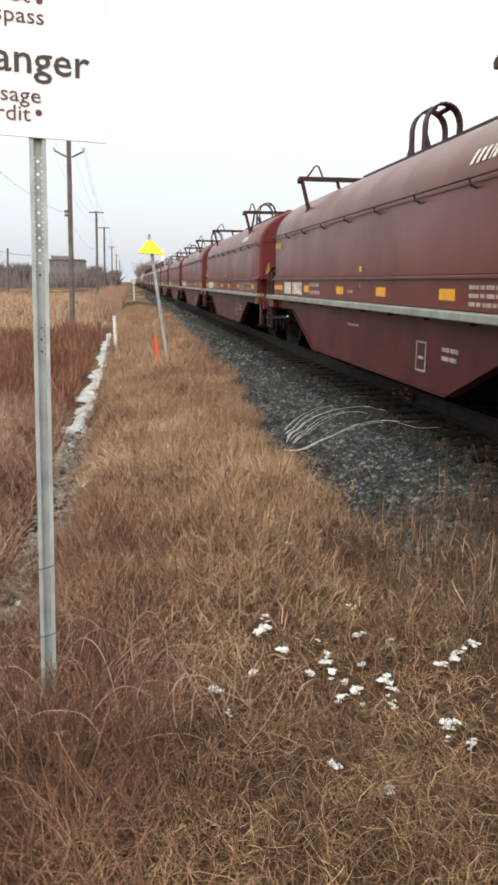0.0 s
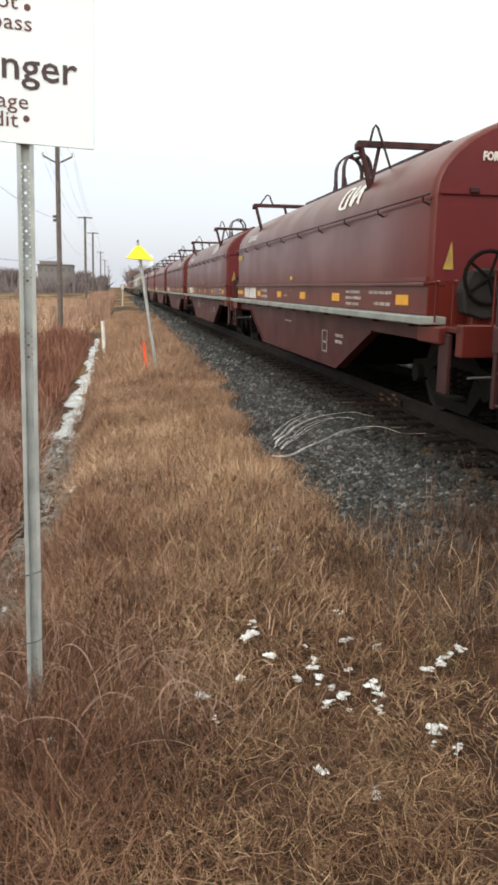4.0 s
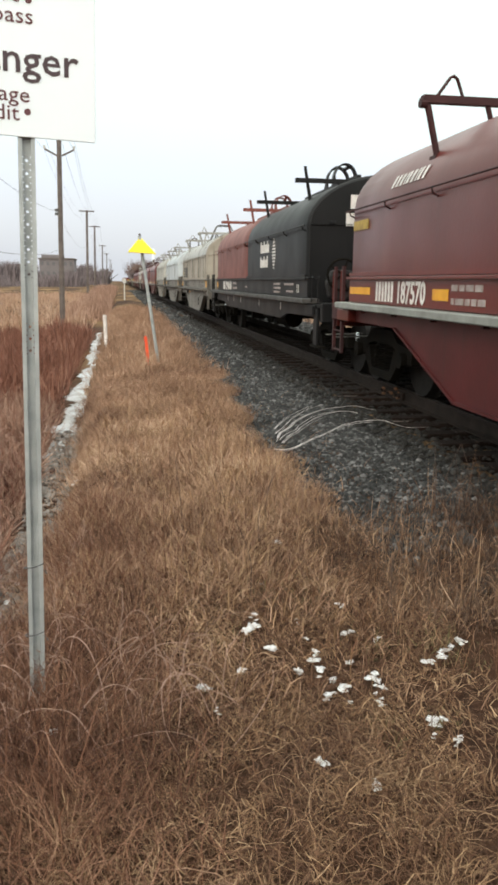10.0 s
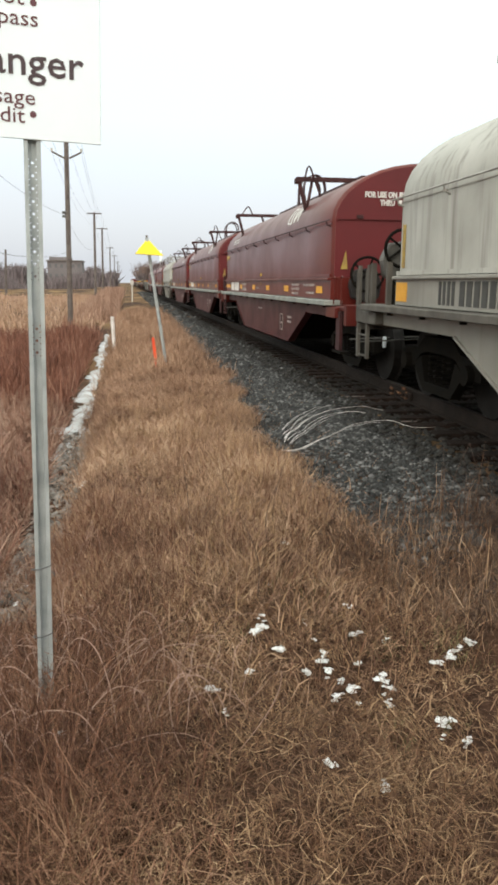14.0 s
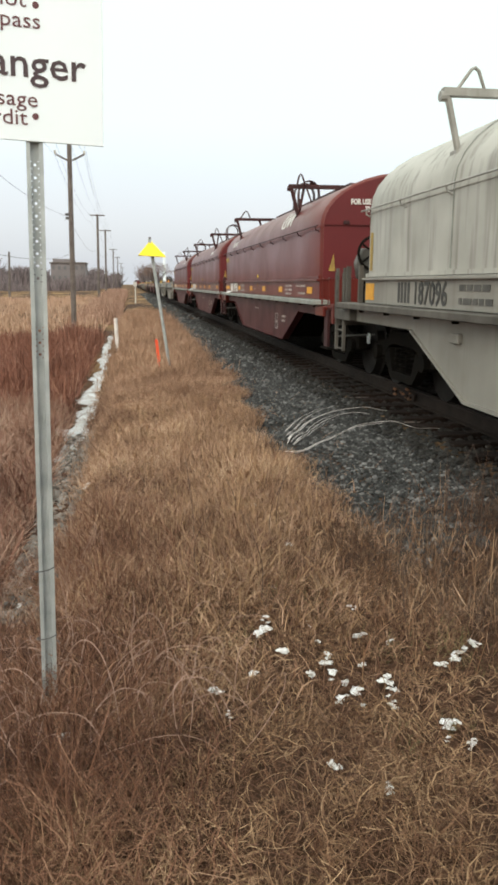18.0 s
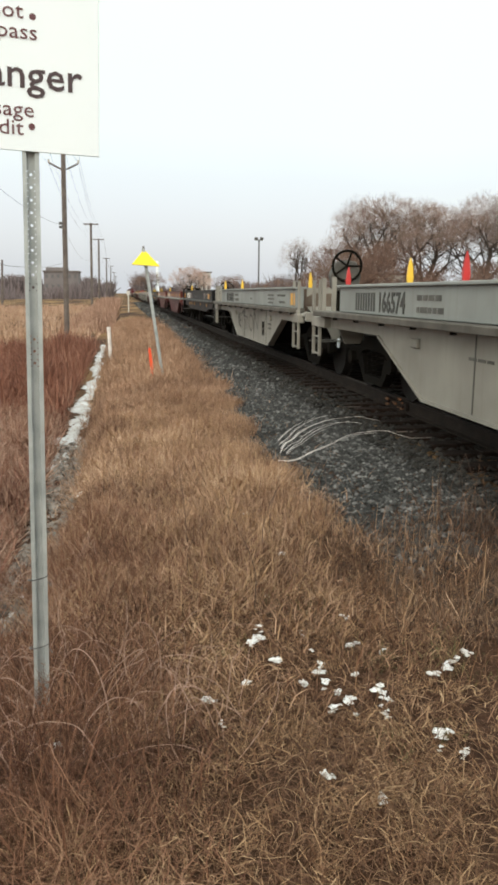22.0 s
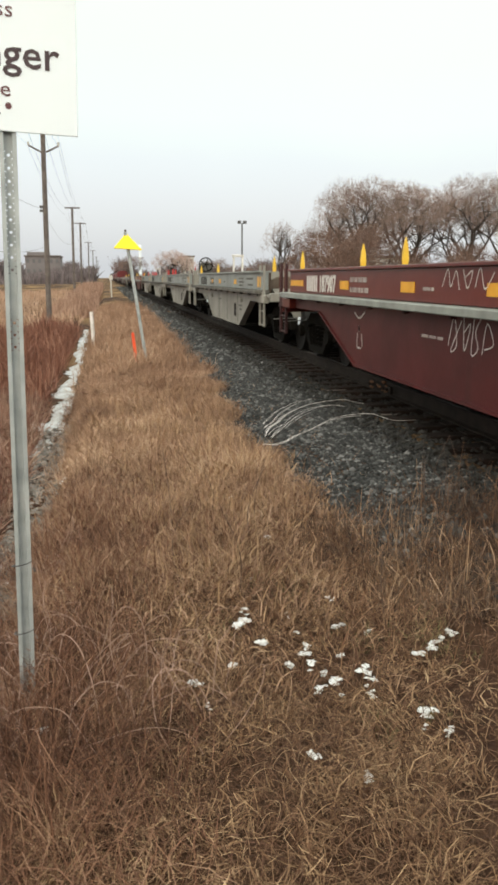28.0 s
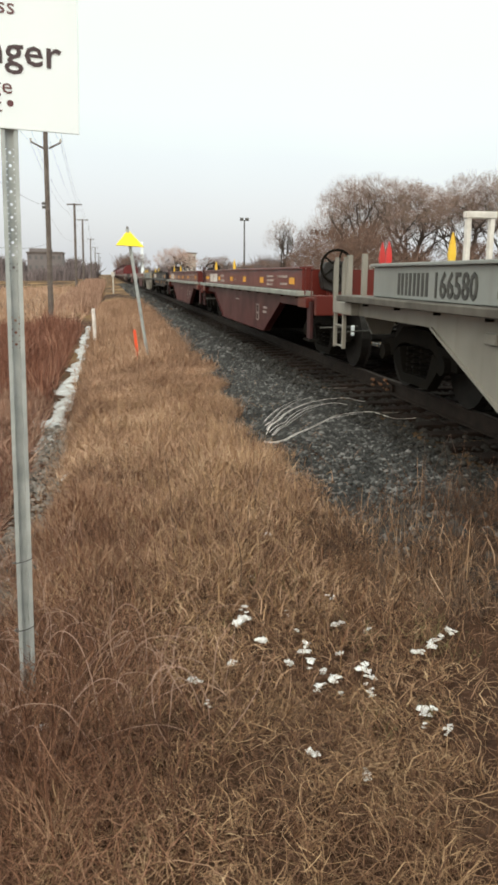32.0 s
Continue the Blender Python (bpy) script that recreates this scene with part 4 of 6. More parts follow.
def lump(bm, x, y, z, r, rng, flat=0.55):
    """An uneven, torn scrap of snow."""
    n = 11
    turn, long = rng.uniform(0, math.pi), rng.uniform(1.0, 1.5)
    ct, st = math.cos(turn), math.sin(turn)
    edge = [rng.uniform(0.25, 1.35) for _ in range(n)]

    def at(a, k, h):
        u, w = math.cos(a) * k * long, math.sin(a) * k / long ** 0.5
        return bm.verts.new((x + r * (u * ct - w * st), y + r * (u * st + w * ct), z + h))

    top = at(0, 0, r * flat)
    rings = []
    for k, h in ((0.5, 0.9), (0.85, 0.6), (1.0, -0.5)):
        rings.append([at(a, k * edge[i], r * flat * h * rng.uniform(0.5, 1.3)) for i, a in enumerate(np.linspace(0, math.tau, n, endpoint=False))])
    for k in range(n):
        bm.faces.new((top, rings[0][k], rings[0][(k + 1) % n]))
        for a, b in zip(rings, rings[1:]):
            bm.faces.new((a[k], b[k], b[(k + 1) % n], a[(k + 1) % n]))


# x, y and breadth in centimetres of the patches on the bank, and of those by the ditch and in front
SNOW_BANK = [(0.55, 3.28, 9.8), (0.58, 3.38, 5.0), (1.07, 3.53, 4.8), (1.01, 3.24, 6.7), (0.94, 4.54, 5.4), (0.73, 3.87, 3.8), (0.79, 3.31, 2.5), (0.79, 3.14, 3.5), (0.6, 3.06, 7.2), (0.8, 3.01, 5.7), (0.72, 2.92, 5.5), (0.8, 2.9, 6.1),
             (0.84, 2.83, 5.0), (0.87, 2.77, 6.4), (0.79, 2.72, 4.8), (0.86, 2.66, 3.3), (0.96, 2.96, 4.1), (1.01, 2.83, 7.6), (1.0, 2.74, 6.4), (0.98, 2.65, 3.6), (0.98, 2.6, 2.9), (1.14, 3.17, 3.3)]
SNOW_EDGE = [(1.37, 2.96, 9.7), (1.29, 2.9, 5.8), (1.42, 2.99, 5.4), (1.5, 3.04, 6.6), (1.15, 2.49, 7.5), (1.18, 2.36, 5.0), (1.1, 2.4, 2.7), (0.63, 2.21, 4.9), (0.77, 2.09, 5.2), (0.29, 2.82, 5.8), (0.47, 2.96, 5.0), (0.32, 2.62, 2.7),
             (-0.29, 2.68, 6.1), (-0.73, 4.98, 4.8), (-0.72, 4.68, 9.8), (-0.73, 4.55, 7.4), (-0.42, 5.44, 5.9), (-0.46, 5.34, 3.8), (-0.47, 7.32, 6.7), (0.84, 5.4, 5.0), (1.25, 6.5, 6.0)]
SNOW = SNOW_BANK + SNOW_EDGE


def build_snow():
    """Each patch is a few torn scraps that run into one another."""
    rng = random.Random(9)
    for x, y, w in SNOW:
        r = w * 0.005
        tilt = rng.uniform(-0.5, 0.9)
        for k in range(rng.choice((3, 4, 5))):
            u = rng.uniform(-0.75, 0.75)
            px, py = x + r * u, y + r * (u * tilt * 1.4 + rng.uniform(-0.7, 0.7))
            bm = bmesh.new()
            lump(bm, px, py, float(height(px, py)) + 0.040 + rng.uniform(-0.01, 0.012), r * rng.uniform(0.35, 0.72), rng, 0.28)
            solid("snow_patch", bm, M_SNOW, "small melting patch of snow caught in the grass", "snow", "snow patches on the bank", smooth=True)


shelf = bmesh.new()
lump(shelf, -1.18, 11.35, float(height(-1.18, 11.35)) + 0.02, 0.33, random.Random(6), 0.10)
solid("ditch_shelf", shelf, M_SNOWICE, "muddy shelf of old snow beside the ditch", "snow", smooth=True)
build_snow()

REEDS = [[(1.48, 7.34), (1.63, 7.31), (1.99, 7.59), (2.45, 8.13), (2.84, 8.31), (3.11, 8.21), (3.48, 8.29)], [(1.61, 7.58), (1.85, 8.01), (2.21, 8.59), (2.64, 9.0), (2.84, 8.95)],
         [(1.59, 7.73), (1.86, 8.36), (2.27, 8.94), (2.72, 9.29), (3.15, 9.44), (3.55, 9.5)], [(1.60, 7.89), (1.87, 8.55), (2.26, 9.21), (2.61, 9.7)], [(1.69, 8.4), (1.88, 8.74), (2.44, 9.64)],
         [(1.60, 7.66), (1.88, 8.16), (2.24, 8.74), (2.66, 9.1)], [(1.55, 7.6), (1.83, 8.25), (2.1, 8.75)]]


def smooth_line(pts, n=5):
    """Points along a smooth curve through the given ones."""
    out = []
    P = [pts[0]] + list(pts) + [pts[-1]]
    for i in range(1, len(P) - 2):
        p0, p1, p2, p3 = (np.array(P[j], float) for j in (i - 1, i, i + 1, i + 2))
        for k in range(n):
            t = k / n
            out.append(0.5 * (2 * p1 + (p2 - p0) * t + (2 * p0 - 5 * p1 + 4 * p2 - p3) * t * t + (3 * p1 - p0 - 3 * p2 + p3) * t ** 3))
    out.append(np.array(pts[-1], float))
    return out


def build_reeds():
    rng = random.Random(31)
    for n, r in enumerate(REEDS):
        c = smooth_line(r)
        for twin in range(2 if n < 5 else 1):
            dx, dy, cut = (0.0, 0.0, len(c)) if not twin else (rng.uniform(-0.05, 0.05), rng.uniform(-0.09, 0.09), int(len(c) * rng.uniform(0.55, 0.9)))
            pts = []
            for k, p in enumerate(c[:cut]):
                f = k / (len(c) - 1)
                x, y = p[0] + dx * (0.3 + f), p[1] + dy * (0.3 + f)
                pts.append((x, y, float(height(x, y)) + 0.05 + (0.03 if not twin else 0.02) * math.sin(math.pi * f)))
            r0 = 0.0037 if n < 3 else 0.0030
            solid("bleached_stalk", tube(bmesh.new(), pts, r0 if not twin else r0 * 0.75, 5, 0.0018), M_REED, "long bleached stalk bent over the ballast", "stalk", "stalks on the ballast", smooth=True)


build_reeds()
for n, (x, y, a, l) in enumerate(((3.3, 9.0, 4, 0.5), (3.1, 10.6, 6, 0.5), (3.2, 8.7, -3, 0.4))):
    d = Vector((math.cos(radians(a)), math.sin(radians(a)), 0)) * l
    p = Vector((x, y, float(height(x, y)) + 0.05))
    solid("wood_splinter", tube(bmesh.new(), [p - d / 2, p, p + d / 2], 0.012, 5, 0.006), M_POLE, "thin pale splinter lying on the ballast", "splinter", "splinters on the ballast")


# ---- grass ----
def blades(name, label, n, xr, yr, tall, width, mat, seed, lie=0.5, density=None, lift=0.0, curl=0.5, tufts=0):
    """Dry blades of three segments, from upright to lying, each bent its own way; tufts gathers them into combed bundles."""
    rng = np.random.default_rng(seed)
    x, y = rng.uniform(*xr, n), rng.uniform(*yr, n)
    a = rng.uniform(0, math.tau, n) + 0.6 * np.sin(x * 1.3) + 0.6 * np.sin(y * 1.1)
    size = np.ones(n)
    if tufts:
        tx, ty = rng.uniform(*xr, tufts), rng.uniform(*yr, tufts)
        ta, ts = rng.uniform(0, math.tau, tufts), rng.uniform(0.6, 1.3, tufts)
        own = rng.integers(0, tufts, n)
        x, y = tx[own] + rng.normal(0, 0.06, n), ty[own] + rng.normal(0, 0.06, n)
        a = ta[own] + rng.normal(0, 0.55, n)
        size = ts[own]
    if density is not None:
        keep = rng.random(n) < density(x, y)
        x, y, a, size = x[keep], y[keep], a[keep], size[keep]
        n = len(x)
    z = height(x, y) - 0.01 + lift * rng.random(n)
    ln = rng.uniform(tall[0], tall[1], n) * size * (0.65 + 0.7 * np.abs(np.sin(x * 2.1 + 0.7 * np.sin(y * 1.9)) * np.cos(y * 1.3 + x)))
    droop = np.clip(rng.normal(lie, 0.36, n), 0.03, 1.6)
    t = np.array([0.0, 0.4, 0.75, 1.0])
    ang = droop[:, None] * (0.35 + 1.0 * t[None]) * 1.15
    head = a[:, None] + rng.normal(0, curl, n)[:, None] * t[None] * 2.0
    seg = np.diff(t)[None] * ln[:, None]
    flat = np.sin(ang[:, 1:]) * seg
    zero = np.zeros((n, 1))
    px = x[:, None] + np.concatenate([zero, np.cumsum(np.cos(head[:, 1:]) * flat, 1)], 1)
    py = y[:, None] + np.concatenate([zero, np.cumsum(np.sin(head[:, 1:]) * flat, 1)], 1)
    hz = np.concatenate([zero, np.cumsum(np.cos(ang[:, 1:]) * seg, 1)], 1)
    pz = np.maximum(z[:, None] + hz, height(px, py) + 0.004)
    wa = rng.uniform(0, math.pi, n)
    w = width * rng.uniform(0.5, 1.3, n) / 2
    sx, sy = (np.cos(wa) * w)[:, None], (np.sin(wa) * w)[:, None]
    k = np.array([1.0, 0.9, 0.6])[None]
    L = np.stack([px[:, :3] - sx * k, py[:, :3] - sy * k, pz[:, :3]], -1)
    R = np.stack([px[:, :3] + sx * k, py[:, :3] + sy * k, pz[:, :3]], -1)
    tip = np.stack([px[:, 3], py[:, 3], pz[:, 3]], -1)[:, None]
    v = np.concatenate([L, R, tip], 1).reshape(-1, 3)
    b = (np.arange(n) * 7)[:, None]
    f = np.concatenate([b + [0, 3, 4, 1], b + [1, 4, 5, 2], b + [2, 5, 6]], 1).ravel()
    tagged(new(name, raw_mesh(name, v, f, np.tile([4, 4, 3], n), [mat])), label, "grass", kind="stuff")


def bank(x, y):
    """Grass cover: bare where the stone begins and down in the ditch."""
    cover = np.where((x > -1.10) & (x < -0.62) & (y > 10.3), 0.22, np.where((x > -0.98) & (x < -0.55) & (y > 4.0), 0.28, 1.0)) * (1 - 0.995 * shoulder(x - 0.04, y))
    for sx, sy, s in SNOW:
        cover = cover * np.where((x - sx) ** 2 + ((y - sy + 0.03) * 0.7) ** 2 < (s * 0.0065) ** 2, 0.22, 1.0)
    return cover


def thin_out(x, y):
    """Full cover on the bank in front, thinner towards its sides."""
    return bank(x, y) * np.where(np.abs(x) < 0.40 * y + 0.25, 1.0, 0.22)  * (0.80 + 0.20 * np.sin(x * 3.3 + 1.2 + np.sin(y * 2.2)) * np.sin(y * 2.7 - 0.4 + x))


def straw_tufts(x, y):
    return thin_out(x, y) * np.where((x > 1.0) & (y > 2.9), 0.06, 1.0) * (0.35 + 0.65 * np.clip((x + 0.3) / 0.7 + np.clip(2.6 - y, 0, 1), 0, 1))


def bank_edge(x, y):
    return bank(x, y) * np.where((x > 1.15) & (y < 4.9), 0.12, 1.0) * np.clip((y - 2.4) / 3.0, 0, 1)


def scrub(x, y):
    return bank(x, y) * np.clip((x + 8 + (y - 13) * 0.1) / 2, 0.25, 1)


def rust_side(x, y):
    return thin_out(x, y) * np.clip((0.35 - x) / 0.5, 0, 1)


def gold_side(x, y):
    return bank_edge(x, y) * (0.35 + 0.65 * np.clip((x + 0.2) / 0.8, 0, 1)) * np.clip((12.5 - y) / 4, 0.1, 1)


def verge(x, y):
    return np.clip((x - 1.0 - 0.35 * np.clip(4.2 - y, 0, 1)) / 0.35, 0, 1) * (1 - 0.6 * shoulder(x, y))


def mossy(x, y):
    spots = ((0.80, 3.75, 0.22), (0.92, 2.42, 0.10), (1.40, 3.02, 0.16), (1.16, 2.47, 0.08), (0.45, 3.25, 0.10), (1.10, 3.10, 0.12))
    near = np.zeros_like(x)
    for sx, sy, r in spots:
        near = np.maximum(near, np.clip(1.3 - np.hypot(x - sx, (y - sy) * 0.8) / r, 0, 1))
    return near * 0.8


blades("near_grass", "tangle of dead brown grass and stalks", 140000, (-1.9, 2.9), (1.3, 5.4), (0.05, 0.17), 0.0032, M_BROWN, 21, 1.1, thin_out, 0.06, 1.5)
blades("rusty_grass", "red-brown tangle of dead stems by the sign", 46000, (-1.9, 0.4), (1.5, 5.6), (0.10, 0.34), 0.0034, M_RUSTY, 31, 0.8, rust_side, 0.07, 0.9)
blades("near_straw", "pale straw tufts lying over the dead grass", 46000, (-1.6, 2.7), (1.5, 5.2), (0.05, 0.16), 0.0036, M_TANGLE, 22, 1.15, straw_tufts, 0.06, 1.0, 620)
blades("bank_grass", "dry brown grass on the bank", 100000, (-0.75, 2.2), (2.4, 14.0), (0.08, 0.22), 0.0050, M_STRAW, 23, 0.95, bank_edge, 0.07, 1.0)
blades("golden_grass", "dry golden grass along the edge of the stones", 36000, (-0.5, 2.0), (2.8, 13.0), (0.08, 0.24), 0.0050, M_GOLD, 32, 0.9, gold_side, 0.07, 0.8, 1500)
blades("bank_stalks", "rust-brown stalks on the bank", 20000, (-0.75, 2.1), (2.6, 14.0), (0.08, 0.26), 0.0045, M_RUSTY, 24, 0.8, bank_edge, 0.05, 1.0)
blades("far_bank_grass", "dry grass further along the bank", 60000, (-0.75, 2.2), (13.5, 48.0), (0.15, 0.38), 0.010, M_STRAW, 25, 0.7, bank)
blades("ditch_side_grass", "brown weeds on the field side of the ditch", 38000, (-4.5, -0.95), (2.6, 13.0), (0.2, 0.55), 0.009, M_HEATH, 26, 0.85, bank, 0.06, 1.0)
blades("ditch_side_stems", "red-brown stems on the field side of the ditch", 24000, (-4.5, -0.95), (2.6, 14.0), (0.2, 0.5), 0.008, M_SCRUB, 33, 0.7, bank, 0.05, 1.0)
blades("field_brush", "low reddish-brown brush in the field", 42000, (-11, -1.0), (13.0, 31.0), (0.35, 0.85), 0.020, M_SCRUB, 27, 0.5, scrub)
blades("field_grass", "pale golden grass in the open field", 36000, (-45, -1.2), (30.0, 110.0), (0.35, 0.7), 0.05, M_FIELD, 28, 0.5)
blades("rear_grass", "dry grass on the bank behind", 30000, (-9, 2.6), (-9.0, 1.0), (0.12, 0.30), 0.012, M_STRAW, 34, 0.8, None, 0.04, 0.8)
blades("rear_stems", "brown stems on the bank behind", 22000, (-9, 2.6), (-9.0, 1.1), (0.10, 0.28), 0.011, M_BROWN, 35, 0.9, None, 0.04, 0.8)
blades("side_field", "brown grass in the field beside", 16000, (-12, -2.6), (-9.0, 13.0), (0.15, 0.45), 0.016, M_HEATH, 36, 0.8, None, 0.04, 0.8)
blades("verge_weeds", "dark upright weeds at the edge of the stones", 1500, (1.15, 3.2), (2.8, 5.2), (0.12, 0.40), 0.0036, M_BROWN, 29, 0.4, None, 0.0, 0.8)
blades("verge_stems", "dark dead stems where the stones begin", 9000, (1.0, 3.0), (3.1, 5.1), (0.05, 0.20), 0.0040, M_VERGE, 38, 0.7, verge, 0.05, 1.0)
blades("moss", "small greenish patches of moss and live grass", 9000, (0.2, 1.9), (2.2, 4.3), (0.03, 0.09), 0.0040, M_MOSS, 39, 0.7, mossy, 0.06, 1.0)
blades("far_verge", "dry grass beyond the track", 16000, (9.4, 40), (12.0, 95.0), (0.35, 0.8), 0.04, M_FIELD, 30, 0.4)


def stalk(name, label, pts, r, mat, cat="stalk", group=""):
    solid(name, tube(bmesh.new(), [tuple(p) for p in smooth_line(pts, 5)], r, 5, r * 0.45), mat, label, cat, group, smooth=True)


def build_stalks():
    rng = random.Random(12)
    for k in range(210):
        x, y = (rng.uniform(-1.3, -0.30), rng.uniform(2.3, 5.0)) if k % 3 else (rng.uniform(-0.7, 0.35), rng.uniform(2.35, 3.5))
        a, l, h = rng.uniform(-0.6, 3.7), rng.uniform(0.18, 0.60), rng.uniform(0.08, 0.30)
        bend = rng.choice((-1, 1)) * rng.uniform(0.1, 0.75)
        p = Vector((x, y, float(height(x, y)) + 0.02))
        pts = [p.copy()]
        for j in range(6):
            a += bend + rng.uniform(-0.45, 0.45)
            rise = h * (0.5, 0.35, 0.15, -0.10, -0.30, -0.35)[j] * rng.uniform(0.4, 1.5)
            p = p + Vector((math.cos(a) * l / 6, math.sin(a) * l / 6 * 0.8, rise))
            p.z = max(p.z, float(height(p.x, p.y)) + 0.03)
            pts.append(p.copy())
        stalk("dead_vine", "arching pale dead vine over the grass", pts, rng.uniform(0.0012, 0.0026), M_VINE, "vine", "dead vines by the sign")
    for k in range(90):
        x, y = rng.uniform(0.35, 1.40), rng.uniform(1.75, 2.40)
        a, l, h = rng.uniform(0, math.tau), rng.uniform(0.07, 0.19), rng.uniform(0.01, 0.06)
        bend = rng.choice((-1, 1)) * rng.uniform(0.05, 0.5)
        p = Vector((x, y, float(height(x, y)) + 0.03))
        pts = [p.copy()]
        for j in range(6):
            a += bend + rng.uniform(-0.15, 0.15)
            p = p + Vector((math.cos(a) * l / 6, math.sin(a) * l / 6, h * (0.55, 0.35, 0.1, -0.1, -0.3, -0.35)[j]))
            p.z = max(p.z, float(height(p.x, p.y)) + 0.05)
            pts.append(p.copy())
        stalk("bent_straw", "pale curled straw lying over the grass", pts, rng.uniform(0.0007, 0.0014), M_CURL, "straw", "curled straws in front")
    for k in range(16):
        x, y = rng.uniform(0.2, 2.4), rng.uniform(2.9, 5.2)
        z = float(height(x, y))
        h = rng.uniform(0.3, 0.6)
        stalk("dry_weed", "thin dark leafless weed stem", [(x, y, z - 0.02), (x + rng.uniform(-0.05, 0.05), y, z + h * 0.5), (x + rng.uniform(-0.1, 0.1), y + rng.uniform(-0.08, 0.08), z + h)], 0.003, M_STEM, "weed", "weed stems on the bank")


M_VINE = material("dead_vine", (0.42, 0.275, 0.225), (0.24, 0.15, 0.115), rough=0.8, scale=9, bump=0.1)
M_CURL = material("curled_straw", (0.46, 0.31, 0.19), (0.27, 0.17, 0.10), rough=0.7, scale=9, bump=0.1)
M_STEM = material("dark_stem", (0.09, 0.055, 0.042), (0.06, 0.04, 0.03), rough=0.9, scale=9, bump=0.1)
build_stalks()


# ---- train ----
def bars(rows, x_side, depth=0.006):
    """Flat bars on a car's flank: rows of y0, y1, z0, z1."""
    bm = bmesh.new()
    for y0, y1, z0, z1 in rows:
        box(bm, x_side - depth, x_side + 0.002, y0, y1, z0, z1)
    return bm


def small_print(y0, y1, z0, z1, lines, seed, x_side=-1.5):
    """Lines of print too small to read, as broken bars."""
    rnd = random.Random(seed)
    rows = []
    step = (z1 - z0) / lines
    for k in range(lines):
        y, zz = y1, z1 - (k + 1) * step
        end = y0 + rnd.uniform(0, 0.25) * (y1 - y0)
        while y > end + 0.03:
            w = min(rnd.uniform(0.06, 0.2), y - end)
            rows.append((y - w, y, zz + step * 0.25, zz + step * 0.72))
            y -= w + 0.035
    return bars(rows, x_side)


def make_truck(car, y):
    truck = part("truck", box(bmesh.new(), -0.95, 0.95, -0.16, 0.16, 0.42, 0.66), M_UNDER, car, "grimy two-axle wheel truck, blackened for the shade under the car", bevel=0.02)
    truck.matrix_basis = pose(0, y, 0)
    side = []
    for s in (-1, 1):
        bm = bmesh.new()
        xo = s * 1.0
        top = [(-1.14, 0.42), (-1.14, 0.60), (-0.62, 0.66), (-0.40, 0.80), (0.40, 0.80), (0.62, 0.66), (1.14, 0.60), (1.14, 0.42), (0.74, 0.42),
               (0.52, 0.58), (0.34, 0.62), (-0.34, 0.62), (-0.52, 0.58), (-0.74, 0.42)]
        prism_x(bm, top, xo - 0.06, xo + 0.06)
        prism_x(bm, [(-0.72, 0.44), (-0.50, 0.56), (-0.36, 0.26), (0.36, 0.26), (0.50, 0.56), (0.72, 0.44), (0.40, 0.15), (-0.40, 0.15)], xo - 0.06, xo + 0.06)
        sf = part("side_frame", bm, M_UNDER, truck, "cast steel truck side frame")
        for k in (-0.89, 0.89):
            bm = lathe_x(bmesh.new(), [(-0.045, 0.04), (-0.045, 0.105), (0.03, 0.105), (0.045, 0.085), (0.045, 0.03)], s * 1.09, k, 0.47, 12)
            part("axle_cap", bm, M_UNDER, truck, "round bearing cap")
        for k in (-0.2, 0.0, 0.2):
            bm = bmesh.new()
            for c in range(5):
                lathe_x(bm, [(-0.075, 0.001), (-0.075, 0.022), (0.075, 0.022), (0.075, 0.001)], xo, k, 0.30 + c * 0.066, 5)
            part("spring", bm, M_UNDER, truck, "coil spring")
    for k in (-0.89, 0.89):
        bm = bmesh.new()
        for s in (-1, 1):
            prof = [(-0.065, 0.10), (-0.065, 0.36), (-0.065, 0.445), (0.045, 0.457), (0.07, 0.49), (0.075, 0.44), (0.03, 0.36), (0.01, 0.16), (0.06, 0.10)]
            lathe_x(bm, [(-s * a, r) for a, r in prof], s * 0.7525, 0, 0, 22)
        tube(bm, [(-1.05, 0, 0), (1.05, 0, 0)], 0.075, 10)
        for a in range(4):
            ang = a * math.tau / 4
            tube(bm, [(-0.79, 0.25 * math.cos(ang), 0.25 * math.sin(ang)), (-0.70, 0.25 * math.cos(ang), 0.25 * math.sin(ang))], 0.035, 6)
        w = part("wheelset", bm, M_WHEEL, truck, "pair of steel wheels on an axle")
        w.matrix_basis = pose(0, k, 0.457)
    return truck


def ladder_bm(x, y, z0, z1, rungs, s=1):
    """Two stiles; rungs only below the platform."""
    bm = bmesh.new()
    for dy in (-0.2, 0.2):
        box(bm, x - 0.02, x + 0.02, y + dy - 0.03, y + dy + 0.03, z0, z1)
    for k in range(rungs):
        z = z0 + 0.03 + k * 0.27
        tube(bm, [(x, y - 0.2, z), (x, y + 0.2, z)], 0.014, 6)
    return bm


def handhold_bm(x, y, z0, z1):
    """A thin bent rod beside a ladder stile."""
    return tube(bmesh.new(), [(x, y, z0), (x, y, z1 - 0.03), (x, y - 0.03, z1), (x, y - 0.10, z1)], 0.011, 6)


def arch_points(half, low, shoulder_z, top, n=18):
    """Hood section: upright sides, then a half-round arch."""
    pts = [(-half, low), (-half, shoulder_z)]
    for k in range(1, n):
        a = math.pi - k * math.pi / n
        c, s = math.cos(a), math.sin(a)
        pts.append((half * c, shoulder_z + (top - shoulder_z) * abs(s) ** 1.04))
    return pts + [(half, shoulder_z), (half, low)]


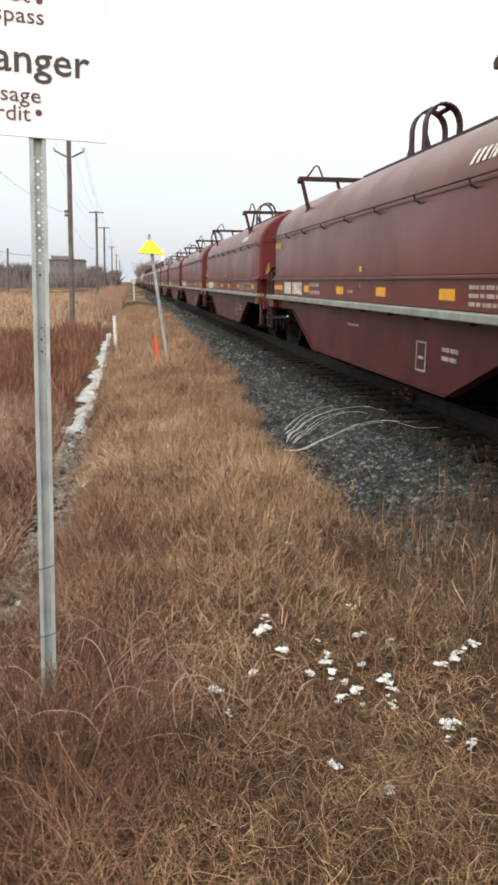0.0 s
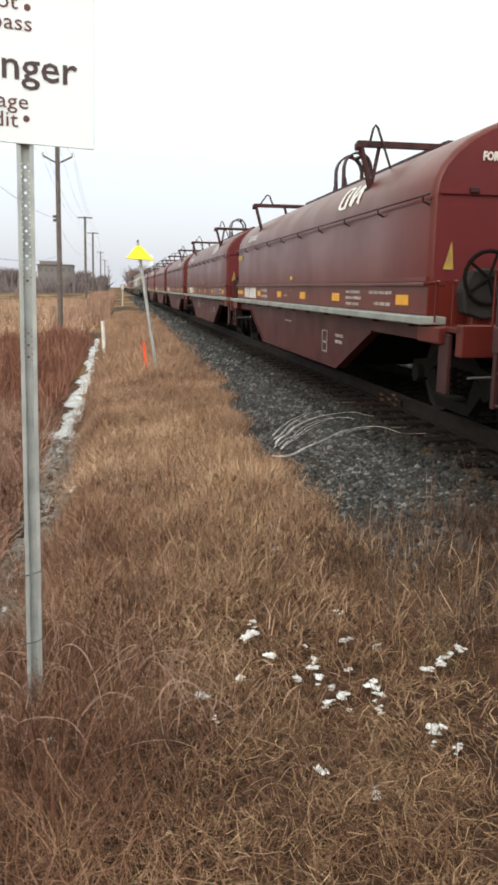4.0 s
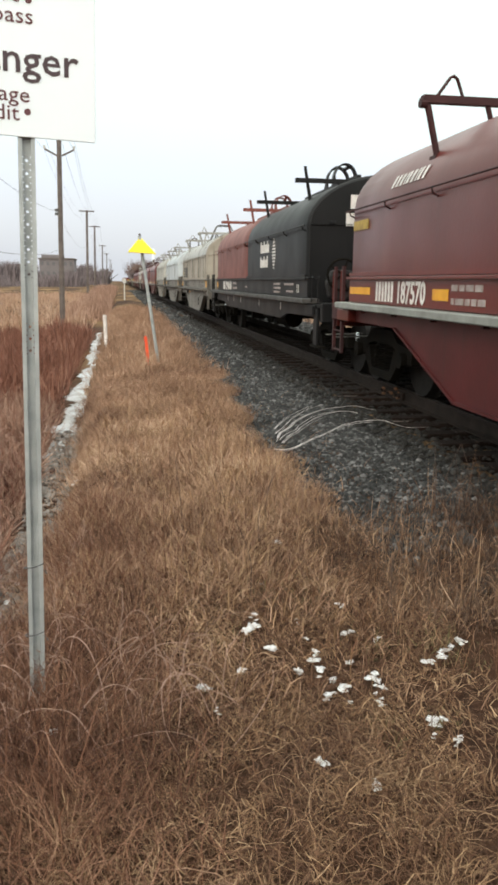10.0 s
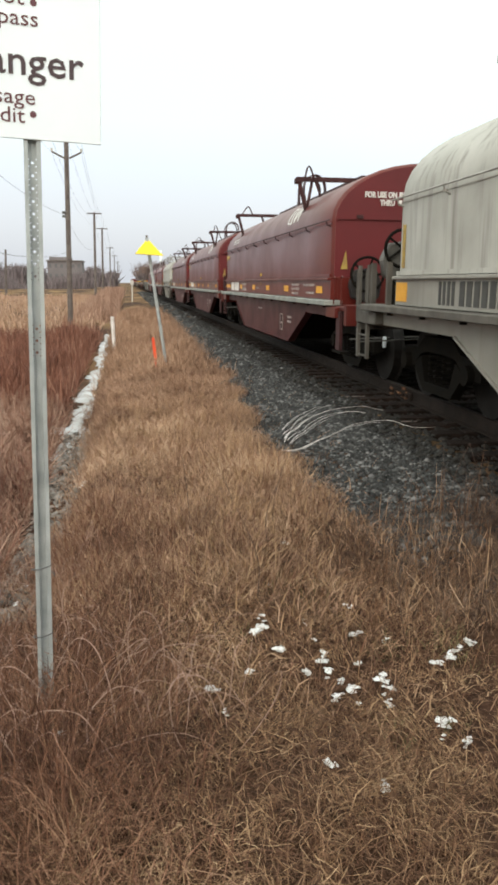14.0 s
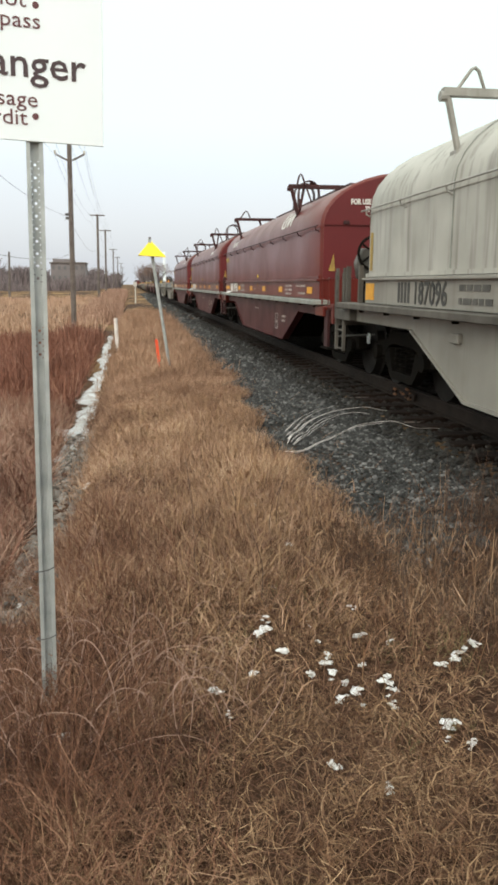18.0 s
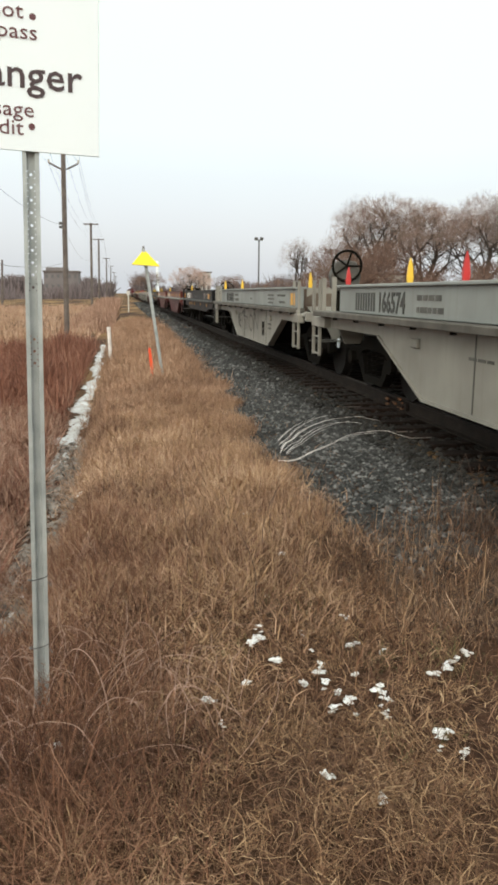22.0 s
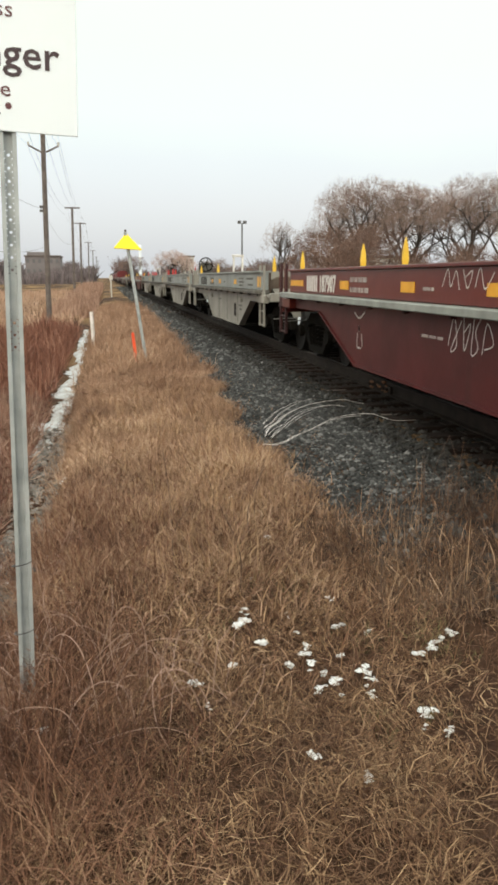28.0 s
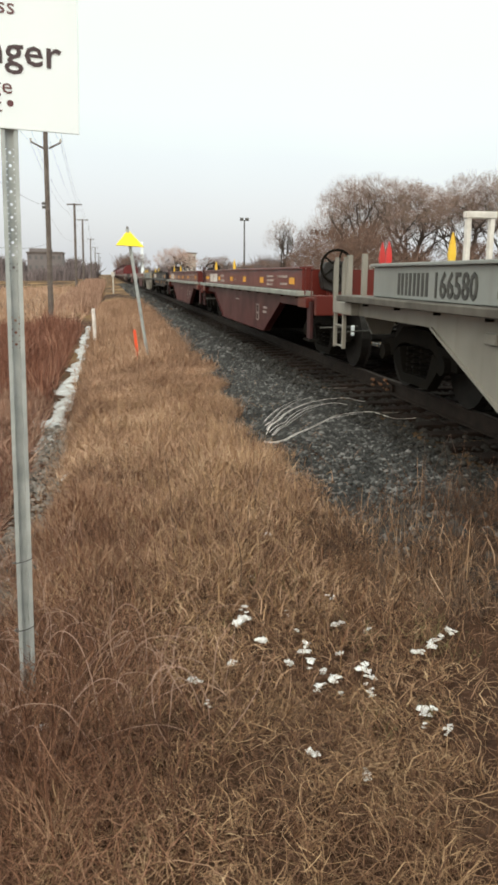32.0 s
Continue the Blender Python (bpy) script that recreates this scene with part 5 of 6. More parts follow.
def lifting_frame(hood, y, mat, braced=False, horns=False):
    """A cross bar on upright legs with a wire loop over its end; the braced kind has a second leg that meets the first at its foot, the horned kind legs that run on above the bar."""
    bm = bmesh.new()
    if horns:
        box(bm, -1.42, 1.42, y - 0.045, y + 0.045, 3.16, 3.235)
        for s in (-1, 1):
            tube(bm, [(s * 1.12, y, 2.74), (s * 1.20, y, 3.16), (s * 1.25, y, 3.44)], 0.034, 6, 0.026)
            box(bm, s * 1.12 - 0.06, s * 1.12 + 0.06, y - 0.08, y + 0.08, 2.70, 2.80)
            tube(bm, [(s * 0.60, y, 3.02), (s * 0.62, y, 3.18)], 0.030, 6)
        return part("lifting_frame", bm, mat, hood, "transverse lifting bar on slanted legs")
    box(bm, -1.50, 1.50, y - 0.045, y + 0.045, 3.20, 3.275)
    for s in (-1, 1):
        tube(bm, [(s * 1.30, y, 2.66), (s * 1.45, y, 3.22)], 0.036, 6)
        box(bm, s * 1.30 - 0.06, s * 1.30 + 0.06, y - 0.08, y + 0.08, 2.60, 2.70)
        tube(bm, [(s * 1.455, y, 3.20), (s * 1.525, y, 3.20)], 0.05, 10)
        if braced:
            tube(bm, [(s * 1.30, y + 0.02, 2.68), (s * 1.20, y + 0.02, 3.22)], 0.026, 6)
            loop = [(s * 1.36, y - 0.06, 3.22), (s * 1.315, y - 0.06, 3.42), (s * 1.285, y - 0.06, 3.46), (s * 1.255, y - 0.06, 3.43), (s * 1.06, y - 0.06, 2.94)]
        else:
            tube(bm, [(s * 0.72, y, 2.98), (s * 0.80, y, 3.22)], 0.030, 6)
            loop = [(s * 1.36, y - 0.02, 3.26), (s * 1.22, y - 0.01, 3.45), (s * 1.18, y, 3.47), (s * 1.14, y, 3.44), (s * 1.06, y + 0.01, 3.26)]
        tube(bm, loop, 0.017, 6)
    return part("lifting_frame", bm, mat, hood, "transverse lifting bar on upright legs")


def arch_bracket(hood, y, mat, square=False):
    """Two upright hoops of bent plate on the ridge, tied across their crowns, with splayed feet."""
    w, leg = (0.30, 3.62) if square else (0.22, 3.46) if mat in (M_BLACK, M_RED_OLD) else (0.25, 3.66)
    for dy in (-0.27, 0.27):
        bm = bmesh.new()
        outer = [(w, 3.10), (w, leg)] + [(w * math.cos(a), leg + 0.29 * math.sin(a)) for a in np.linspace(0.2, math.pi - 0.2, 11)] + [(-w, leg), (-w, 3.10)]
        if square:
            outer = [(w + 0.3, 3.08), (w, 3.72), (w - 0.06, 3.80), (-w + 0.06, 3.80), (-w, 3.72), (-w - 0.3, 3.08)]
        for a, b in zip(outer, outer[1:]):
            d = Vector((b[0] - a[0], b[1] - a[1])).normalized() * 0.012
            n = Vector((-d.y, d.x)) * 2.2
            prism_y(bm, [(a[0] - d.x, a[1] - d.y), (b[0] + d.x, b[1] + d.y), (b[0] + d.x - n.x, b[1] + d.y - n.y), (a[0] - d.x - n.x, a[1] - d.y - n.y)], y + dy - 0.085, y + dy + 0.085)
        part("arch_hoop", bm, mat, hood, "upright hoop of bent plate")
        for s in (-1, 1):
            part("arch_gusset", prism_x(bmesh.new(), [(y + dy * 1.2, 3.52), (y + dy * 0.85, 3.52), (y + dy * 0.6, 3.10), (y + dy * 2.5, 3.10)], *sorted((s * w - 0.015, s * w + 0.015))), mat, hood, "splayed foot plate")
    for x in (-0.11, 0.11):
        z = leg + 0.26 if not square else 3.785
        part("arch_tie", box(bmesh.new(), x - 0.05, x + 0.05, y - 0.2, y + 0.2, z - 0.014, z + 0.014), mat, hood)


def make_hood(car, y0, y1, paint, end_paint, trim, square=False, label="", single_frame=None, rail_mat=None):
    def section(inset):
        return arch_points(1.47 - inset, 1.50, 2.36, 3.20 - inset)

    bm = bmesh.new()
    rows = [(y0, 0.05), (y0 + 0.016, 0.018), (y0 + 0.055, 0.0)] + [(a, 0.0) for a in np.linspace(y0, y1, 9)[1:-1]] + [(y1 - 0.055, 0.0), (y1 - 0.016, 0.018), (y1, 0.05)]
    rings = [[bm.verts.new((x, y, z)) for x, z in section(i)] for y, i in rows]
    for ra, rb in zip(rings, rings[1:]):
        for i in range(len(ra) - 1):
            bm.faces.new((ra[i], ra[i + 1], rb[i + 1], rb[i]))
    hood = part("hood", bm, paint, car, label or "rounded steel coil cover")
    hood.data.polygons.foreach_set("use_smooth", [True] * len(hood.data.polygons))
    rail_mat = rail_mat or trim
    for y, s in ((y0, -1), (y1, 1)):
        part("end_panel", prism_y(bmesh.new(), section(0.05), y - s * 0.01, y + s * 0.012), end_paint, hood, "flat arched end panel")
        part("end_seam", box(bmesh.new(), -1.4, 1.4, y + s * 0.012, y + s * 0.04, 2.35, 2.372), end_paint, hood)
        for x in (-1.05, 1.05):
            part("lift_eye", box(bmesh.new(), x - 0.05, x + 0.05, y + s * 0.012, y + s * 0.06, 2.36, 2.42), rail_mat, hood, bevel=0.01)
    for s in (-1, 1):
        bm = bmesh.new()
        tube(bm, [(s * 1.545, y0 - 0.10, 2.335), (s * 1.545, y1 + 0.10, 2.335)], 0.011, 6)
        n = int((y1 - y0) / 1.3)
        for k in range(n + 1):
            y = y0 + 0.08 + k * (y1 - y0 - 0.16) / n
            tube(bm, [(s * 1.545, y, 2.335), (s * 1.535, y, 2.28), (s * 1.47, y, 2.25)], 0.012, 5)
        part("grab_rail", bm, rail_mat, hood, "thin grab rail along the cover's shoulder")
        part("shoulder_lap", box(bmesh.new(), *sorted((s * 1.455, s * 1.477)), y0 + 0.03, y1 - 0.03, 2.297, 2.309), paint, hood, "lapped seam under the shoulder")
        part("bottom_rim", box(bmesh.new(), *sorted((s * 1.46, s * 1.495)), y0, y1, 1.50, 1.545), paint, hood)
    mid = (y0 + y1) / 2
    ends = (y0 + 2.5, y1 - 2.35) if single_frame is None else single_frame
    for s in (-1, 1):
        bm = box(bmesh.new(), *sorted((s * 0.22, s * 0.30)), ends[0] - 0.04, ends[1] + 0.04, 3.276, 3.325)
        for y in np.linspace(ends[0], ends[1], 5)[1:-1]:
            box(bm, *sorted((s * 0.23, s * 0.29)), y - 0.04, y + 0.04, 3.12, 3.28)
        part("ridge_rail", bm, rail_mat, hood, "raised rail along the ridge")
    short = single_frame is not None
    lifting_frame(hood, ends[0], rail_mat if paint is M_RED else trim, not short, short)
    lifting_frame(hood, ends[1], rail_mat if paint is M_RED else trim, False, short)
    arch_bracket(hood, mid + (1.35 if single_frame is None else 0.2), rail_mat if paint is M_RED else M_DARKTRIM if trim is M_PALETRIM else trim, square)
    return hood


def make_car(style, paint, hooded, E, F, N):
    """A coil car; style 'deep' has a trapezoid belly, 'flat' a shallow straight sill. E is half the floor, F and N the far and near ends of the side walls."""
    light = paint in (M_GREY, M_CREAM, M_WHITE, M_DULL)
    # top and foot of the sloping sill ends, far and near, and the truck centres
    tf, bf, tn, bn = (3.35, 1.82, -4.35, -2.85) if light else (4.62, 2.88, -4.45, -2.92)
    trucks = (4.62, -5.57) if light else (E - 0.38, -E + 0.38)
    body = M_GRIMEGREY if light and hooded and paint is not M_DULL else M_GREY if light else paint
    letters = M_DARKLETTER if light else M_LETTER
    car = thing("coil_car", "", "freight car")
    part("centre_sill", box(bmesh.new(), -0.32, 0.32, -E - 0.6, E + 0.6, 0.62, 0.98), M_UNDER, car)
    part("floor", box(bmesh.new(), -1.36, 1.36, -E, E, 0.99, 1.08), body, car)
    for s in (-1, 1):
        xa, xb = sorted((s * 1.36, s * 1.48))
        bm = box(bmesh.new(), xa, xb, -N, F, 1.16, 1.50)
        part("side_beam", bm, M_BLUEGREY if light and not hooded else body, car, bevel=0.008)
        xa, xb = sorted((s * 1.30, s * 1.53))
        part("top_flange", box(bmesh.new(), xa, xb, -N, F, 1.50 if not hooded else 1.455, 1.535 if not hooded else 1.49), M_BLUEGREY if light and not hooded else body, car, bevel=0.006)
        xa, xb = sorted((s * 1.34, s * 1.63))
        # on pale cars the ledge's dark grey includes its shadow line
        part("walkway", box(bmesh.new(), xa, xb, -E, E, 1.075, 1.155), M_ENDGREY if light else M_BLACKLEDGE if style == "flat" else M_LEDGE, car, "scuffed walkway ledge", bevel=0.01)
        if style == "deep":
            prof = [(-E + 0.1, 1.07), (-E + 0.1, 0.90), (tn, 0.90), (bn, 0.30), (bf, 0.30), (tf, 0.90), (E - 0.1, 0.90), (E - 0.1, 1.07)]
        else:
            prof = [(-E + 0.1, 1.07), (-E + 0.1, 0.86), (tn, 0.84), (tn + 0.7, 0.72), (tf - 0.7, 0.72), (tf, 0.84), (E - 0.1, 0.86), (E - 0.1, 1.07)]
        xa, xb = sorted((s * 1.36, s * 1.41))
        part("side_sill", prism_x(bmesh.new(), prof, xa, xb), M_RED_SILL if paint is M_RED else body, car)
        if style == "deep":
            xa, xb = sorted((s * 1.30, s * 1.44))
            bm = bmesh.new()
            prism_x(bm, [(bn, 0.28), (bf, 0.28), (bf, 0.31), (bn, 0.31)], xa, xb)
            for b, t in ((bf, tf), (bn, tn)):
                prism_x(bm, [(b, 0.28), (t, 0.885), (t, 0.91), (b, 0.31)], xa, xb)
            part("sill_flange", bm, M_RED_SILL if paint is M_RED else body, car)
            if light and s < 0:
                for y in (bn + 0.3, bn + 2.0, bf - 1.2):
                    part("sill_seam", box(bmesh.new(), -1.417, -1.408, y - 0.008, y + 0.008, 0.32, 1.06), M_DARKTRIM, car, "welded seam on the sill")
                for y in (bn - 0.25, bf + 0.25):
                    part("jacking_pad", box(bmesh.new(), -1.46, -1.40, y - 0.10, y + 0.10, 0.84, 0.94), body, car, bevel=0.01)
            for k in range(11):
                y = (k - 5) * E / 5.6
                bm = prism_x(bmesh.new(), [(y - 0.022, 1.07), (y + 0.022, 1.07), (y + 0.022, 1.03), (y - 0.022, 1.03)], *sorted((s * 1.40, s * 1.47)))
                if s < 0:
                    part("walkway_bracket", bm, M_REDRAIL if paint is M_RED else M_UNDER, car)
                else:
                    bm.free()
    if style == "deep":
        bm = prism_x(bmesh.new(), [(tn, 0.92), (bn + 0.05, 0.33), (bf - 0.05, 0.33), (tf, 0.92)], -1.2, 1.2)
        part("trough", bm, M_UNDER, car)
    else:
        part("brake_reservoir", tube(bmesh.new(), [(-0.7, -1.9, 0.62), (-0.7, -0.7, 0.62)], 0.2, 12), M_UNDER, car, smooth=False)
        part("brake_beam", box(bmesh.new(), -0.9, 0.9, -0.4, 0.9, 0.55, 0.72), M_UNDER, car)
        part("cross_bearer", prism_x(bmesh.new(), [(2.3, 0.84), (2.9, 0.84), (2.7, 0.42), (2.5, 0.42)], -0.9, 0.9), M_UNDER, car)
    for e in (-1, 1):
        y0, y1 = sorted((e * E, e * (E + 0.60)))
        part("end_platform", box(bmesh.new(), -1.45, 1.45, y0, y1, 1.015, 1.07), M_ENDGREY if light and hooded else body, car, bevel=0.008)
        y0, y1 = sorted((e * (E + 0.48), e * (E + 0.62)))
        part("end_sill", box(bmesh.new(), -1.45, 1.45, y0, y1, 0.94 if light and not hooded else 0.80, 1.10), M_ENDGREY if light and hooded else body, car, bevel=0.01)
        if light and not hooded:
            for x in (-1.10, 0.55):
                part("drop_bracket", prism_y(bmesh.new(), [(x, 0.94), (x + 0.55, 0.94), (x + 0.42, 0.60), (x + 0.16, 0.60)], *sorted((e * (E + 0.50), e * (E + 0.55)))), body, car, "hanging bracket plate")
        wall = F if e > 0 else N
        y0, y1 = sorted((e * (wall - 0.08), e * (wall - 0.01)))
        if light and not hooded:
            back = e * -0.42
            part("bulkhead", box(bmesh.new(), -1.36, 1.36, y0 + back, y1 + back, 1.085, 1.495), M_RUSTGREY, car, "rust-stained end wall")
            cap = [(-1.30, 1.36), (-1.18, 1.42), (-0.75, 1.42), (-0.65, 1.38), (1.30, 1.38), (1.30, 1.52), (-1.30, 1.52)]
            part("end_cap", prism_y(bmesh.new(), cap, y0 + e * 0.02, y1 + e * 0.04), body, car, "cream-grey capping beam")
            for x in (-0.95, 0.85):
                slope = [(y0 + back, 1.09), (y0 + back, 1.20), (y0, 1.09)] if e > 0 else [(y1 + back, 1.09), (y1 + back, 1.20), (y1, 1.09)]
                part("end_brace", prism_x(bmesh.new(), slope, x - 0.25, x + 0.25), body, car, "sloping end brace")
        else:
            part("bulkhead", box(bmesh.new(), -1.36, 1.36, y0, y1, 1.085, 1.495), body, car)
        bm = box(bmesh.new(), -0.14, 0.14, *sorted((e * (E + 0.57), e * (E + 0.80))), 0.72, 0.96)
        box(bm, -0.22, 0.22, *sorted((e * (E + 0.74), e * (E + 0.97))), 0.69, 0.99)
        part("coupler", bm, M_UNDER, car, "knuckle coupler", bevel=0.03)
        hose = [(0.35, e * (E + 0.60), 0.72), (0.38, e * (E + 0.74), 0.50), (0.32, e * (E + 0.92), 0.42)]
        part("air_hose", tube(bmesh.new(), hose, 0.03, 8), M_UNDER, car)
        if e < 0:
            # added white block: a highlight near the wheel, given as plain white colour
            part("hose_end", box(bmesh.new(), -0.93, -0.88, -E - 0.78, -E - 0.73, 0.50, 0.66), M_SIGN, car, "white block standing for a bright glint by the wheel", bevel=0.012)
        part("cut_lever", tube(bmesh.new(), [(-1.40, e * (E + 0.68), 0.62), (-0.2, e * (E + 0.74), 0.66)], 0.012, 6), M_DARKTRIM, car)
        for s in (-1, 1):
            low = e < 0 and not light
            inner = 0.44 if light and e < 0 and not hooded else 0.0
            yl = e * (E + 0.34 - inner)
            if low:
                part("step_panel", box(bmesh.new(), *sorted((s * 1.42, s * 1.47)), yl - 0.02, yl + 0.20, 0.42, 1.0), M_REDRAIL if paint is M_RED else body, car, "hanging step panel", bevel=0.01)
                part("step_tread", box(bmesh.new(), *sorted((s * 1.36, s * 1.52)), yl - 0.24, yl + 0.20, 0.40, 0.43), M_UNDER, car)
                for dy in (0.28, -0.12):
                    part("handhold", handhold_bm(s * 1.49, yl + dy, 1.10, 1.50), body, car, "thin bent handhold")
            else:
                part("ladder", ladder_bm(s * 1.47, yl, 0.44, 1.64, 3), M_REDRAIL if paint is M_RED else M_ENDGREY if light and hooded else body, car, "corner ladder")
                part("ladder_plate", box(bmesh.new(), *sorted((s * 1.45, s * 1.50)), yl - 0.25, yl + 0.25, 0.90, 1.12), M_ENDGREY if light and hooded else M_REDRAIL if paint is M_RED else body, car, bevel=0.01)
                if s < 0 and not light:
                    bm = bmesh.new()
                    lathe_x(bm, [(0.0, 0.034), (-0.004, 0.034), (-0.004, 0.055), (0.0, 0.055)], -1.502, yl - 0.12, 1.02, 14)
                    part("ring_mark", bm, M_LETTER, car, "small white ring")
                for dy in (-0.08, 0.32):
                    part("handhold", handhold_bm(s * 1.47, yl + dy, 1.12, 1.58), M_ENDGREY if light and hooded else body, car, "thin bent handhold")
            y0, y1 = sorted((e * (E - 0.3), e * (E + 0.25)))
            part("step_plate", box(bmesh.new(), *sorted((s * 1.40, s * 1.52)), y0, y1, 0.90, 1.06), M_ENDGREY if light and hooded else body, car, bevel=0.01)
        make_truck(car, trucks[0] if e > 0 else trucks[1])
    # hand brake on the platform: at the near end of red and black cars, at the far end of pale ones
    e = 1 if light else -1
    yb, n = (E - 0.10 if light else -E - 0.20), 20
    bx, bz, br = (-1.12, 1.84, 0.23) if light else (-1.02, 1.54, 0.25)
    bm = bmesh.new()
    ring = [(bx + br * math.cos(k * math.tau / n), yb, bz + br * math.sin(k * math.tau / n)) for k in range(n + 1)]
    tube(bm, ring, 0.022, 6)
    for k in range(5):
        a = k * math.tau / 5
        tube(bm, [(bx, yb, bz), (bx + br * math.cos(a), yb, bz + br * math.sin(a))], 0.016, 5)
    part("brake_wheel", bm, M_UNDER, car, "black hand brake wheel")
    part("brake_stand", box(bmesh.new(), bx - 0.11, bx + 0.11, yb + 0.10, yb + 0.20, 1.06, bz - 0.16), M_UNDER if light else body, car, bevel=0.02)
    bm = prism_y(bmesh.new(), [(bx + 0.9 * rr * math.cos(a), bz - 0.13 + 1.1 * rr * math.sin(a)) for rr, a in ((0.30, -2.4), (0.26, -1.57), (0.30, -0.75), (0.27, 0.0), (0.25, 0.8), (0.20, 1.57), (0.25, 2.35), (0.27, 3.14))], yb + 0.03, yb + 0.22)
    part("brake_housing", bm, M_DARKTRIM if light else M_GEARCASE, car, "dark cast brake gear housing", bevel=0.02)
    if light:
        for y in (E - 0.55, E + 0.05):
            part("platform_post", box(bmesh.new(), -1.47, -1.41, y - 0.03, y + 0.03, 1.06, 1.66), M_ENDGREY if hooded else body, car, "upright handhold post")
    # markings on the flank
    if style == "flat" and hooded:
        spots = [(5.66, 0.12, 1.24, 1.40, -1.48)]
        for y in (3.78, 2.63, 1.37, -1.4, -3.81):
            part("sill_tick", bars([(y - 0.018, y + 0.018, 0.88, 1.02)], -1.41), letters, car, "short pale tick on the sill")
        part("small_stencil", bars([(-5.68, -5.665, 1.24, 1.37), (-5.545, -5.53, 1.24, 1.37), (-5.68, -5.53, 1.24, 1.255), (-5.68, -5.53, 1.355, 1.37)], -1.48), letters, car, "small outlined stencil")
    elif style == "flat":
        spots = [(y, 0.19 if y > 2 else 0.10, 0.90, 1.02, -1.41) for y in (3.78, 2.63, 1.37, -1.4, -3.81)] + [(-5.2, 0.22, 1.21, 1.38, -1.48), (5.66, 0.14, 1.21, 1.42, -1.48)]
    elif light:
        spots = [(y, 0.17, 1.21, 1.42, -1.48) for y in ((4.74, -5.6) if hooded else (-5.6,))]
    else:
        spots = [(5.83, 0.42, 1.27, 1.36, -1.48), (3.23, 0.19, 1.25, 1.36, -1.48)] + [(y, 0.19, 1.25, 1.36, -1.48) for y in (1.02, -0.9, -2.95, -5.6)]
    for y, w, z0, z1, x in spots:
        part("reflector", bars([(y - w, y + w, z0, z1)], x), M_YELLOW, car, "yellow-orange reflector plate")
    small = M_DARKTRIM if light else M_WORNLETTER
    w0 = 1.22 if light else 2.25 if style == "deep" else 1.63
    part("weight_print", small_print(w0, w0 + 0.72, 1.19, 1.44, 2, 3, -1.48), small, car, "two lines of tiny print")
    part("notice_print", small_print(-N + 2.15, -N + 2.85, 1.19, 1.42, 3, 8, -1.48), small, car, "three lines of tiny print")
    for j in range(2):
        part("class_print", small_print(-N + 0.95 + 0.1 * j, -N + 1.85 - 0.2 * j, 1.34 - 0.13 * j, 1.42 - 0.13 * j, 1, 12 + j, -1.48), small, car)
    part("owner_print", small_print(F - 6.0, F - 5.7, 1.26, 1.33, 1, 5, -1.48), small, car)
    if style == "deep":
        part("stencil_panel", bars([(-2.32, -2.04, 0.47, 0.79)], -1.409), M_REDRAIL if paint is M_RED else M_UNDER, car, "dark inspection stencil")
        part("stencil_border", bars([(-2.055, -2.035, 0.465, 0.795), (-2.325, -2.305, 0.465, 0.795), (-2.325, -2.035, 0.465, 0.485), (-2.325, -2.035, 0.775, 0.795), (-2.25, -2.11, 0.60, 0.63)], -1.416), small, car, "thin pale border of the stencil")
        part("sill_print", small_print(-3.2, -2.75, 0.62, 0.80, 2, 17, -1.41), small, car)
        part("sill_mark", small_print(0.2, 0.75, 0.80, 0.86, 1, 21, -1.41), small, car)
    return car


